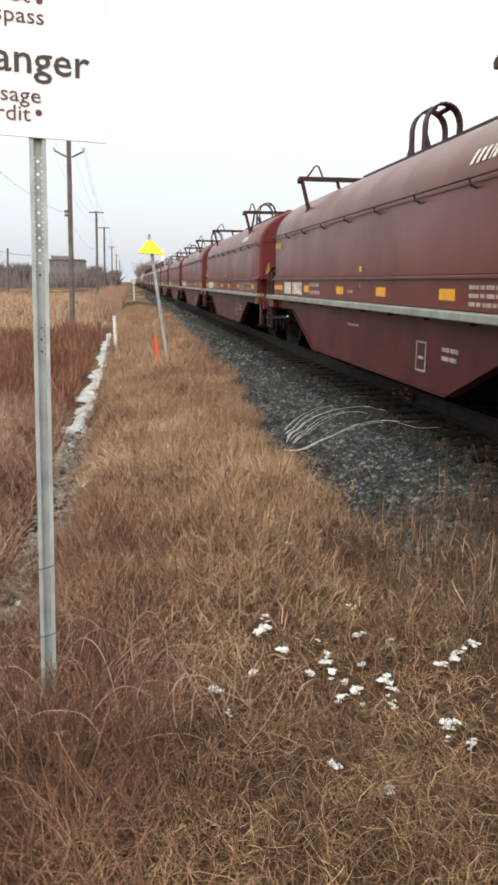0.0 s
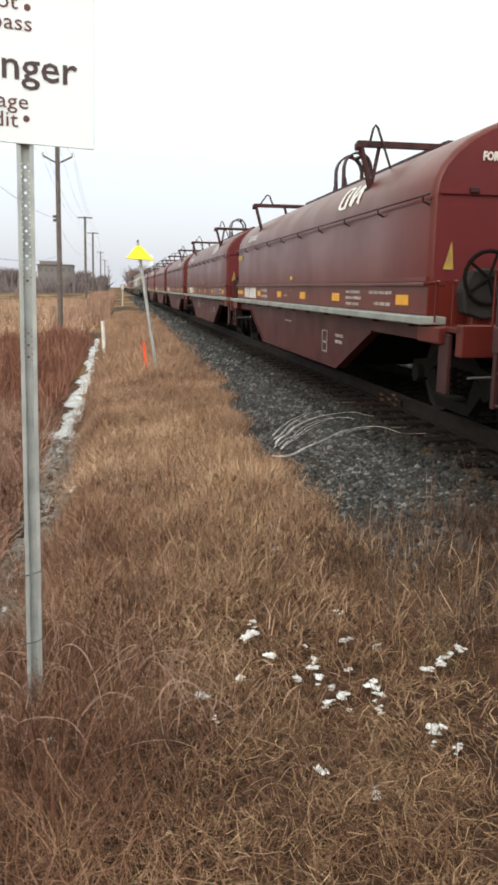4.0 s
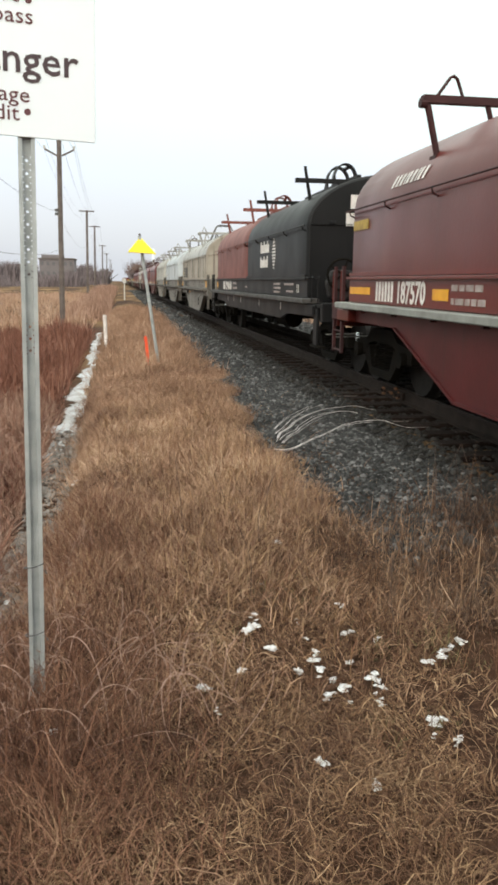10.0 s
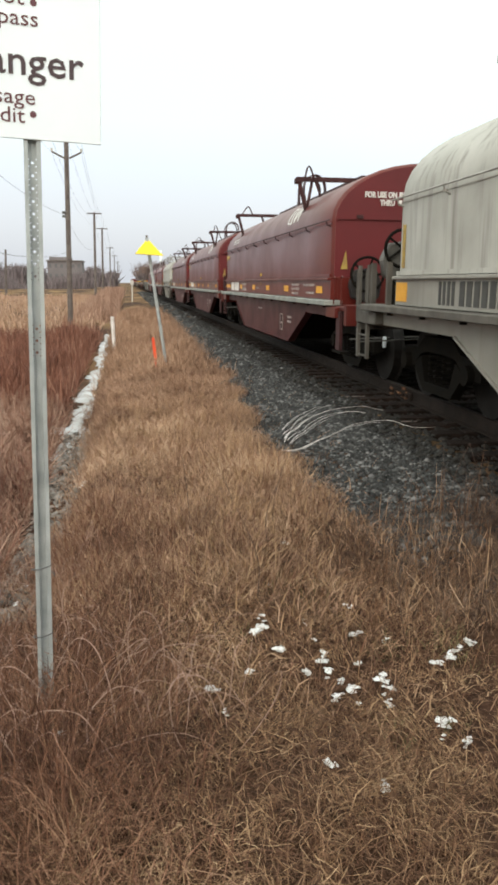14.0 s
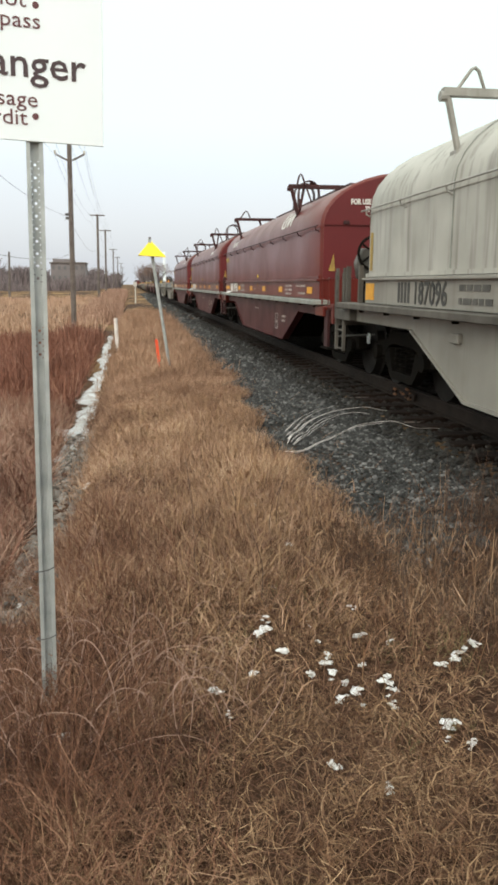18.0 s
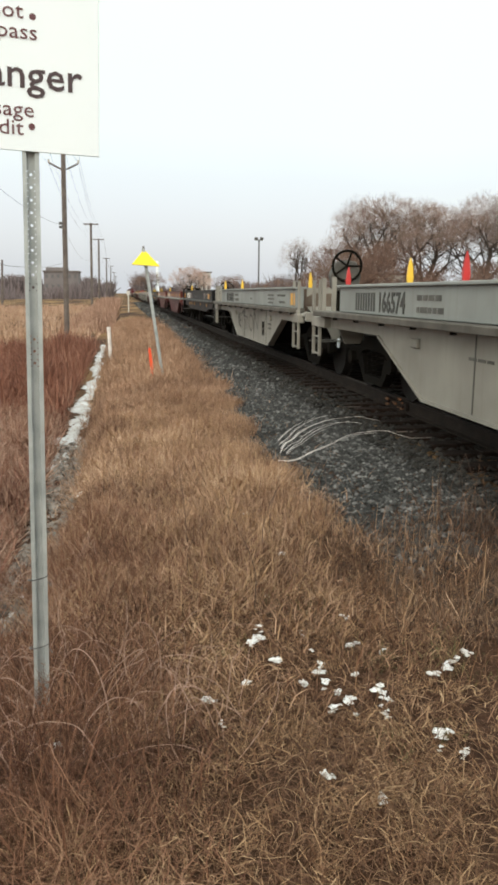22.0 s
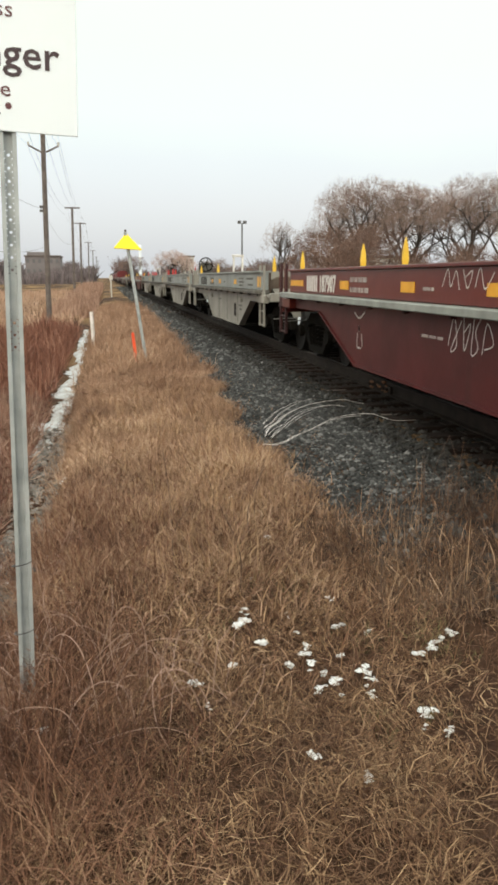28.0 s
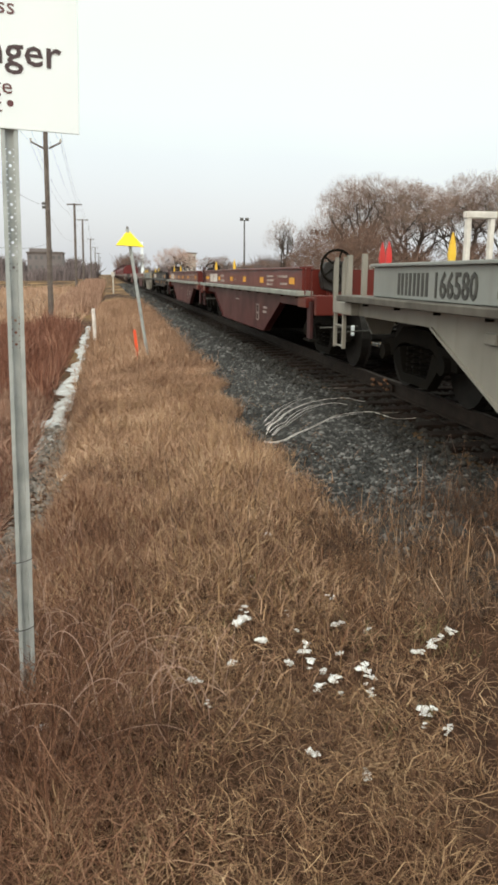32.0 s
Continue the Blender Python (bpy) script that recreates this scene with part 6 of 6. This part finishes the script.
def hood_marks(hood, y0, y1):
    """Slanted web-address bars, ribbon logo, yellow tag and the notice on the end panel."""
    def curved(y, u):
        a = math.pi - u * math.pi / 2
        c, s = math.cos(a), math.sin(a)
        return (-1.47 * abs(c) * 1.004, y, 2.36 + 0.84 * abs(s) ** 1.04 + 0.006)

    bm = bmesh.new()
    y = y1 - 1.45
    for k in range(9):
        w = 0.125 if k < 3 else 0.07 if k % 3 == 0 else 0.13
        cols = []
        for u in np.linspace(0.09, 0.19, 4):
            cols.append([bm.verts.new(curved(y + (u - 0.14) * -0.6, u)), bm.verts.new(curved(y - w * 0.55 + (u - 0.14) * -0.6, u))])
        for a, b in zip(cols, cols[1:]):
            bm.faces.new((a[0], a[1], b[1], b[0]))
        y -= w
    part("address_print", bm, M_LETTER, hood, "slanted white lettering on the cover")
    bm = bmesh.new()
    y = y0 + 3.15
    line = [(0.0, 0.12), (0.28, 0.12), (0.42, 0.36), (0.14, 0.36), (0.0, 0.12)]
    line2 = [(-0.08, 0.36), (-0.24, 0.12), (-0.42, 0.36), (-0.58, 0.12)]
    for chain in (line, line2):
        for (a, ua), (b, ub) in zip(chain, chain[1:]):
            pa, pb = [], []
            for k in range(5):
                f = k / 4
                yy, uu = y + a + (b - a) * f, ua + (ub - ua) * f
                pa.append(bm.verts.new(curved(yy + 0.07, uu + 0.015)))
                pb.append(bm.verts.new(curved(yy - 0.07, uu - 0.015)))
            for k in range(4):
                bm.faces.new((pa[k], pa[k + 1], pb[k + 1], pb[k]))
    part("ribbon_logo", bm, M_LETTER, hood, "white ribbon-shaped logo")
    part("tag", bars([(y1 - 0.68, y1 - 0.08, 2.08, 2.20)], -1.475), M_FADED, hood, "faded yellow tag")
    for words, x, z, wide in (("FOR USE ON", -0.98, 2.68, 0.50), ("THRU", -0.74, 2.565, 0.23)):
        me = text_mesh(words, 0.115, M_LETTER, 0.003, 1.0, bold=0.005)
        me.transform(Matrix.Diagonal((wide / max(v.co.x for v in me.vertices), 1, 1, 1)))
        t = part("end_notice", me, None, hood, "white capitals on the end panel")
        t.matrix_basis = pose(x, y0 - 0.026, z)
    for z in (2.68, 2.565):
        for j in range(4):
            part("end_number", box(bmesh.new(), -0.44 + j * 0.06, -0.395 + j * 0.06, y0 - 0.03, y0 - 0.012, z, z + 0.08), M_LETTER, hood, "short white bar")
    bm = bmesh.new()
    v = [bm.verts.new(p) for p in ((-1.33, y0 - 0.024, 1.62), (-1.22, y0 - 0.024, 1.62), (-1.25, y0 - 0.024, 1.90))]
    bm.faces.new(v)
    part("end_mark", bm, M_FADED, hood, "yellow arrow mark")


def spike(x, y, z, w, h):
    """A flame-shaped rubber guide: broad at its foot, drawn to a blunt point."""
    bm = bmesh.new()
    rings = []
    for f, k in ((0.0, 0.8), (0.25, 1.0), (0.65, 0.7), (1.0, 0.15)):
        c = w * k / 2
        rings.append([bm.verts.new((x + dx * c, y + dy * c * 0.7, z + h * f)) for dx, dy in ((-1, -1), (1, -1), (1, 1), (-1, 1))])
    for a, b in zip(rings, rings[1:]):
        for k in range(4):
            bm.faces.new((a[k], a[(k + 1) % 4], b[(k + 1) % 4], b[k]))
    bm.faces.new(rings[0][::-1])
    bm.faces.new(rings[-1])
    return bm


# guides along the top of single open cars: place along the car and colour; a place past -5.8 is on the near end cap
GUIDES = {21: "4.89r 2.45y 0.99r -5.95r", 22: "4.77y 1.25y -5.95y", 23: "2.9y", 24: "4.6y", 25: "4.6y 1.2y", 26: "3.25y 0.19y", 27: "5.87y 2.79y 1.38y -6.4y", 28: "5.0y 1.0y -5.95y", 29: "4.87r 2.42r 2.2r 0.98r -5.95r",
          30: "4.83r 2.74r 1.35r -5.95r", 31: "4.98r 4.76r 3.07y -3.4r -3.65r -5.95r"}


def make_empty_load(car, i, light):
    """Fittings that stand above an open coil car: cover guides, stop frames and cross beams."""
    rnd = random.Random(i)
    for word in GUIDES.get(i, "4.6y 1.2y").split():
        y, red = float(word[:-1]), word[-1] == "r"
        cap = y < -5.8
        g = spike(-1.24 if cap else -1.38, y, 1.515 if cap else 1.53, 0.068, rnd.uniform(0.25, 0.30) * (1.1 if cap else 1.0))
        part("cover_guide", g, M_CHAINRED if red else M_CONEYEL, car, "red rubber cover guide" if red else "yellow rubber cover guide")
    if KINDS[i] == "b":
        for y, h in ((5.65, 0.12), (0.9, 0.10)):
            part("end_block", box(bmesh.new(), -1.40, -1.20, y - 0.12, y + 0.12, 1.53, 1.53 + h), M_UNDER, car, bevel=0.015)
    if i in (28, 31):
        bm = bmesh.new()
        for dx in (-0.15, 0.15):
            box(bm, -0.12 + dx - 0.03, -0.12 + dx + 0.03, 5.06, 5.14, 1.07, 2.09)
        box(bm, -0.32, 0.08, 5.05, 5.15, 2.08, 2.16)
        part("stop_frame", bm, M_LETTER, car, "upright white-painted frame", bevel=0.008)
    for k in range(5):
        y = -5 + k * 2.5
        if not (light and y > 4.5):
            part("cross_beam", box(bmesh.new(), -1.3, 1.3, y - 0.09, y + 0.09, 1.36, 1.50), M_UNDER, car)


def scribble(strokes, x_side, width):
    """Sprayed strokes on a flank: chains of (y, z) drawn as flat ribbons."""
    bm = bmesh.new()
    for chain in strokes:
        line = smooth_line(chain, 5)
        for p, q in zip(line, line[1:]):
            d = q - p
            n = np.array([-d[1], d[0]]) / (np.hypot(*d) + 1e-9) * width / 2
            d = d / (np.hypot(*d) + 1e-9) * width * 0.3
            bm.faces.new([bm.verts.new((x_side, *c)) for c in (p + n - d, p - n - d, q - n + d, q + n + d)])
    return bm


def light_car(i):
    return KINDS[i] == "g"


def details(i, car):
    """What sets single cars apart: sprayed tags, caught snow, emblems."""
    if i == 22:
        tags = [[(1.75, 0.9), (1.62, 0.55), (1.5, 0.9), (1.68, 0.74)], [(1.35, 0.9), (1.5, 0.6), (1.25, 0.55), (1.2, 0.72), (1.36, 0.7)], [(1.2, 0.5), (1.15, 0.85), (0.6, 0.97), (0.95, 0.78), (0.85, 0.45)],
                [(0.5, 0.95), (0.4, 0.5), (0.15, 0.85), (0.0, 0.5)], [(-0.3, 0.9), (-0.15, 0.65), (-0.5, 0.5), (-0.7, 0.8), (-0.3, 0.9)], [(-0.9, 0.5), (-1.0, 0.95), (-1.4, 0.6), (-1.5, 0.92)]]
        part("graffiti", scribble(tags, -1.415, 0.05), M_DARKLETTER, car, "black sprayed scribble")
    if i in (27, 2):
        tags = [[(2.96, 0.96), (2.76, 0.90), (2.56, 0.98)], [(2.78, 0.80), (2.76, 0.74)], [(2.82, 0.70), (2.82, 0.54), (2.68, 0.53)], [(2.66, 0.70), (2.62, 0.56)]]
        part("chalk_marks", scribble(tags, -1.415, 0.025), M_LETTER, car, "thin white chalk marks")
    if i == 27:
        tags = [[(0.12, 0.78), (0.02, 1.05), (-0.06, 0.80), (0.06, 0.74), (-0.14, 1.02)], [(-0.18, 1.06), (-0.22, 0.76), (-0.32, 1.0), (-0.20, 0.92)], [(-0.38, 1.04), (-0.36, 0.74), (-0.48, 0.80), (-0.42, 0.94), (-0.52, 1.07)],
                [(-0.56, 0.76), (-0.62, 1.02), (-0.75, 0.86), (-0.60, 0.80)]]
        part("graffiti", scribble(tags, -1.415, 0.013), M_LETTER, car, "thin looping white scribble")
        tags = [[(0.16, 1.32), (0.05, 1.48), (-0.02, 1.32), (-0.12, 1.46), (-0.20, 1.30)], [(-0.26, 1.47), (-0.36, 1.31), (-0.44, 1.46), (-0.30, 1.40)], [(-0.50, 1.32), (-0.58, 1.48), (-0.68, 1.31), (-0.82, 1.44)]]
        part("graffiti", scribble(tags, -1.486, 0.012), M_LETTER, car, "thin looping white scribble")
    if i == 2:
        tags = [[(-5.30, 1.84), (-5.31, 1.67), (-5.24, 1.64)], [(-5.38, 1.84), (-5.37, 1.64)], [(-5.38, 1.84), (-5.47, 1.83)], [(-5.38, 1.74), (-5.45, 1.74)],
                [(-5.52, 1.84), (-5.51, 1.64), (-5.60, 1.68), (-5.53, 1.74), (-5.60, 1.81), (-5.52, 1.84)], [(-5.64, 1.64), (-5.65, 1.84), (-5.69, 1.72), (-5.74, 1.84), (-5.76, 1.64)]]
        part("graffiti", scribble(tags, -1.476, 0.022), M_LETTER, car, "white sprayed scribble")
    if i in (18, 19):
        bm = bmesh.new()
        lump(bm, -1.56, 4.95, 1.16, 0.10, random.Random(i), 0.5)
        part("caught_snow", bm, M_SNOW, car, "lump of snow on the ledge", smooth=True)
    if i == 5:
        tags = [[(2.40, 0.66), (2.28, 0.74), (2.30, 1.03), (2.12, 0.96), (2.26, 0.87), (2.08, 0.78), (2.45, 0.66)], [(1.88, 0.96), (2.02, 0.88), (1.98, 0.78), (1.84, 0.84), (1.90, 0.97), (1.80, 0.66)],
                [(1.76, 0.66), (1.72, 0.98), (1.62, 0.90), (1.64, 0.66)], [(1.48, 0.72), (1.42, 0.98), (1.34, 0.62)], [(1.25, 1.02), (1.24, 0.96)]]
        part("graffiti", scribble(tags, -1.415, 0.026), M_LETTER, car, "white sprayed scribble")
        part("chalk_marks", scribble([[(0.10, 0.57), (0.02, 0.60), (-0.04, 0.56)]], -1.415, 0.02), M_LETTER, car, "short white chalk stroke")
    if i == 11:
        part("reflector", bars([(1.62, 2.0, 0.93, 1.0)], -1.415), M_YELLOW, car, "orange reflector plate on the sill")
        for y in (2.79, 2.27):
            part("jacking_ring", lathe_x(bmesh.new(), [(0.0, 0.03), (-0.03, 0.03), (-0.03, 0.07), (0.0, 0.07)], -1.412, y, 0.94, 12), M_UNDER, car, "dark ring on the sill")
        rows = [(3.0, 3.93, 1.61 + j * 0.115, 1.67 + j * 0.115) for j in range(4)]
        part("stripe_emblem", bars(rows, -1.476), M_DARKLETTER, car, "four dark speed stripes")
        for y0 in (2.62, 2.2):
            bm = prism_x(bmesh.new(), [(y0 + 0.36, 1.60), (y0 + 0.30, 2.04), (y0, 2.04), (y0 + 0.05, 1.60)], -1.48, -1.47)
            part("emblem_block", bm, M_DARKLETTER, car, "slanted dark emblem block")
    if light_car(i) and i not in (21, 28, 29):
        for c in list(car.children):
            if c.name.startswith(("brake_wheel", "brake_housing", "brake_stand")):
                bpy.data.objects.remove(c)
    if i in (7, 8, 9, 18, 19, 20):
        for c in list(car.children):
            if c.name.startswith(("brake_wheel", "brake_housing", "brake_stand")):
                bpy.data.objects.remove(c)
    if i in (0, 1, 3, 6, 16, 19):
        for c in car.children:
            for d in list(c.children):
                if d.name.startswith("ribbon_logo"):
                    bpy.data.objects.remove(d)
                elif d.name.startswith("address_print"):
                    d.matrix_basis = pose(0, -8.1, 0)
    if i in HOOD_SHIFT:
        for c in car.children:
            if c.name.startswith("hood"):
                c.matrix_basis = pose(0, HOOD_SHIFT[i], 0)
    if i == 5:
        part("placard", bars([(5.78, 5.95, 1.80, 1.93)], -1.478), M_LETTER, car, "small white placard")
        part("placard_print", bars([(5.83, 5.91, 1.85, 1.89)], -1.486), M_UNDER, car)
    if KINDS[i] == "r":
        for z in (1.36, 1.56):
            part("arrow_mark", prism_x(bmesh.new(), [(0.035, z), (-0.035, z), (0.0, z + 0.07)], -1.487 if z < 1.5 else -1.50, -1.482 if z < 1.5 else -1.47), M_FADED, car, "small faded yellow arrow")
    if i == 28:
        for y in (1.51, 0.0, -2.6):
            part("reflector", bars([(y - 0.18, y + 0.18, 1.25, 1.36)], -1.48), M_YELLOW, car, "yellow-orange reflector plate")
    if i == 10:
        rows = [(-0.75, -0.25), (-0.18, 0.02), (0.10, 0.30)]
        bm = bmesh.new()
        for x0, x1 in rows:
            box(bm, x0, x1, -6.19, -6.172, 2.62, 2.84)
        for x0, x1 in ((-0.82, -0.5), (-0.42, -0.2), (-0.12, 0.1), (0.18, 0.4)):
            box(bm, x0, x1, -6.19, -6.172, 2.34, 2.55)
        part("end_blocks", bm, M_LETTER, car, "white block lettering on the cover's end")


HOOD_SHIFT = {1: -0.3}      # covers that sit off centre on their cars


def speed_row(t):
    """Metres the train has run since the start."""
    return 13.8915 * t + 0.0133 * t * t + 0.0000515 * t ** 3 - 0.0000014 * t ** 4


# far coupling of each car at the start, and what the car is
KINDS = ("rrrrrrrrrr" "kcwdrrrdrrr" "ggbRRbRgggg" "RRbgRgRbRgrrrrgrrRgRrrkrrcrrrrr")
NUMBERS = {0: "188002", 1: "187989", 6: "187642", 8: "187882", 9: "187570", 10: "299680", 11: "187015", 12: "187164", 16: "188243",
           17: "187096", 18: "187451", 19: "187541", 21: "166574", 22: "187071", 20: "188189", 23: "299620", 26: "299683", 27: "187907", 28: "187190",
           29: "166461", 30: "166656", 31: "166580"}
SHIFT = {0: 0.36, 1: 0.34, 2: -0.06, 3: 0.05, 5: -0.1, 6: -0.16, 7: -0.2, 8: -0.12, 9: 0.08, 10: 0.08, 11: 0.4, 12: 0.2, 13: 0.08, 16: -0.36, 17: 0.32, 18: -0.15, 19: -0.42, 20: 0.2,
         21: 0.42, 22: 0.2, 23: -0.35, 26: -0.24, 27: 0.05, 28: 0.28, 29: 0.32, 30: 0.05, 31: -0.3}


def coupling_places():
    length = {"r": 14.92, "R": 14.92, "c": 13.64, "w": 13.64, "d": 13.64, "g": 13.94, "k": 15.13, "b": 15.13}
    far, out = 17.35, []
    for i, k in enumerate(KINDS):
        if i:
            far += length[k]
        out.append((far - length[k] / 2, length[k]))
    return out


FAR_PARTS = ("side_beam", "side_sill", "walkway", "hood", "end_panel", "end_platform", "lifting_frame", "trough", "truck", "wheelset")


def far_car(protos, k, y):
    """A car that stays far off: the main parts alone, sharing the near cars' meshes."""
    src = protos[k]
    car = tagged(new("coil_car"), src["label"], "freight car", "cars of the train")
    car.matrix_basis = pose(XC, y, ZR)
    for c in src.children:
        if not c.name.startswith(FAR_PARTS):
            continue
        o = c.copy()
        scene.collection.objects.link(o)
        o.parent = car
        for d in c.children:
            if d.name.startswith(FAR_PARTS):
                p = d.copy()
                scene.collection.objects.link(p)
                p.parent = o
    return car


def build_train():
    protos = {}
    cars = []

    def prototype(k):
        if k == "r":
            car = make_car("deep", M_RED, True, 6.49, 6.31, 6.31)
            h = make_hood(car, -6.28, 6.28, M_RED, M_RED_END, M_RED, label="oxide-red rounded coil cover", rail_mat=M_REDRAIL)
            hood_marks(h, -6.28, 6.28)
            label = "oxide-red coil car with a long rounded cover"
        elif k in "cdw":
            p = {"c": M_CREAM, "d": M_DULL, "w": M_WHITE}[k]
            car = make_car("deep", p, True, 5.85, 4.95, 5.85)
            h = make_hood(car, -5.6, 4.9, p, p, M_PALETRIM, square=k in "cd", label={"c": "streaked cream coil cover", "d": "dull grey-white coil cover", "w": "dusty white coil cover"}[k])
            part("tag", bars([(4.70, 4.78, 1.58, 2.05)] if k == "d" else [(4.1, 4.3, 1.73, 1.84)], -1.475), M_FADED, h, "yellow tag")
            label = {"c": "pale grey coil car under a streaked cream cover", "d": "pale grey coil car under a dull grey-white cover", "w": "pale grey coil car under a dusty white cover"}[k]
            if k == "c":
                bm = bmesh.new()
                rim = [(x, z) for x, z in arch_points(1.476, 1.56, 2.36, 3.206) if z > 2.355]
                ends = [[bm.verts.new((x, y, z)) for x, z in rim] for y in (-5.54, 4.84)]
                for j in range(len(rim) - 1):
                    bm.faces.new((ends[0][j], ends[0][j + 1], ends[1][j + 1], ends[1][j]))
                part("roof_sheet", bm, M_ROOFPALE, h, "grey-white roof of the cover", smooth=True)
            for s in (-4.6, -2.9, -0.4, 2.2, 4.0) if k == "c" else (-2.9, 2.2):
                bm = bmesh.new()
                pts = arch_points(1.475, 1.56, 2.36, 3.205)
                tube(bm, [(x, s, z) for x, z in pts], 0.009, 4)
                part("cover_rib", bm, M_DARKTRIM if k == "c" else M_LEDGE, h)
        elif k == "k":
            car = make_car("flat", M_BLACK, True, 6.59, 5.87, 6.3)
            h = make_hood(car, -6.15, -0.02, M_BLACK, M_BLACK, M_BLACK, label="black coil cover with white emblem", single_frame=(-4.95, -1.0))
            bm = bmesh.new()
            rows = []
            for line, (n, z0, z1) in enumerate(((8, 2.02, 2.26), (7, 1.72, 1.95))):
                for j in range(n):
                    rows.append((-1.95 - j * 0.125, -1.86 - j * 0.125, z0, z1 - (0.07 if j % 3 else 0)))
            part("company_print", bars(rows, -1.475), M_LETTER, h, "white lettering")
            rows = [(-3.35 - 0.17 * math.sin(math.pi * (j + 0.5) / 10), -3.35 + 0.17 * math.sin(math.pi * (j + 0.5) / 10), 1.68 + j * 0.062, 1.715 + j * 0.062) for j in range(10)]
            part("emblem", bars(rows, -1.475), M_LETTER, h, "striped oval emblem")
            make_hood(car, 0.02, 5.82, M_RED_OLD, M_RED_OLD, M_RED_OLD, label="faded red coil cover", single_frame=(1.0, 5.3))
            label = "black coil car with one black and one faded red cover"
        elif k == "g":
            car = make_car("deep", M_GREY, False, 5.97, 4.95, 5.97)
            label = "pale grey open coil car, empty"
        elif k == "R":
            car = make_car("deep", M_RED, False, 6.49, 6.31, 6.31)
            label = "oxide-red open coil car, empty"
        else:
            car = make_car("flat", M_BLACK, False, 6.59, 5.87, 6.3)
            label = "black open coil car, empty"
        tagged(car, label, "freight car", "cars of the train")
        return car

    places = coupling_places()
    for i, k in enumerate(KINDS):
        y, length = places[i]
        y += SHIFT.get(i, 0.0)
        if k not in protos:
            car = protos[k] = prototype(k)
            fresh = [c for c in car.children]
            protos[k + "_n"] = len(fresh)
            car.matrix_basis = pose(XC, y, ZR)
        else:
            car = None
        cars.append((i, k, y, car))
    done = []
    for i, k, y, car in cars:
        if car is None and i >= 36:
            car = far_car(protos, k, y)
        elif car is None:
            car = copy_thing(protos[k], pose(XC, y, ZR))
        done.append([i, k, y, car])
    for i, k, y, car in done:
        if i >= 36:
            continue
        light = k in "cdwg"
        count = 3 if k in "rR" else 4 if i in (21, 29, 30, 31) else 2
        n0 = {"r": 5.17, "R": 5.17, "k": 4.29, "b": 4.29}.get(k, 3.66)
        n0 = 4.25 if i == 28 else 4.16 if count == 4 else n0
        wide = {"r": 0.85, "R": 0.85, "k": 1.2, "b": 1.2}.get(k, 0.94)
        mat = M_DARKLETTER if light else M_LETTER
        for j in range(count):
            y1 = n0 - j * 0.215
            rows = [(y1 - 0.06, y1, 1.20, 1.43), (y1 - 0.165, y1 - 0.105, 1.20, 1.43)]
            part("reporting_mark", bars(rows, -1.48), mat, car, "painted strokes standing for a company letter")
        start = n0 - count * 0.215 - 0.07
        if i in NUMBERS:
            me = text_mesh(NUMBERS[i], 0.335, mat, 0.003, 0.80, bold=0.006)
            reach = max(v.co.x for v in me.vertices)
            me.transform(Matrix.Diagonal((wide / reach, 1, 1, 1)))
            t = part("car_number", me, None, car, "six painted digits")
            t.matrix_basis = pose(-1.486, start, 1.20, 0, 0, -90)
        else:
            for j in range(6):
                part("number_bar", bars([(start - (j + 0.7) * wide / 6, start - j * wide / 6, 1.20, 1.43)], -1.48), mat, car, "painted digit too blurred to read")
        details(i, car)
        if k in "gRb":
            make_empty_load(car, i, light)
    return done


TRAIN = build_train()


# ---- what moves ----
def motions():
    stops = [0, 2, 4, 6, 8, 10, 12, 14, 16, 18, 20, 22, 24, 26, 28, 30, 32]
    wheels = {}
    for i, k, y, car in TRAIN:
        walk(car, [(t, pose(XC, y - speed_row(t), ZR)) for t in stops])
        for truck in car.children:
            if not truck.name.startswith("truck"):
                continue
            for w in truck.children:
                if w.name.startswith("wheelset"):
                    place = w.matrix_basis.translation.copy()
                    key = round(place.y, 2)
                    if key not in wheels:
                        turns = [(n / FPS, pose(0, place.y, place.z, math.degrees(speed_row(n / FPS) / 0.457))) for n in range(32 * FPS + 1)]
                        walk(w, turns)
                        wheels[key] = w.animation_data
                    else:
                        w.rotation_mode = "QUATERNION"
                        a = w.animation_data_create()
                        a.action = wheels[key].action
                        a.action_slot = wheels[key].action_slot


motions()
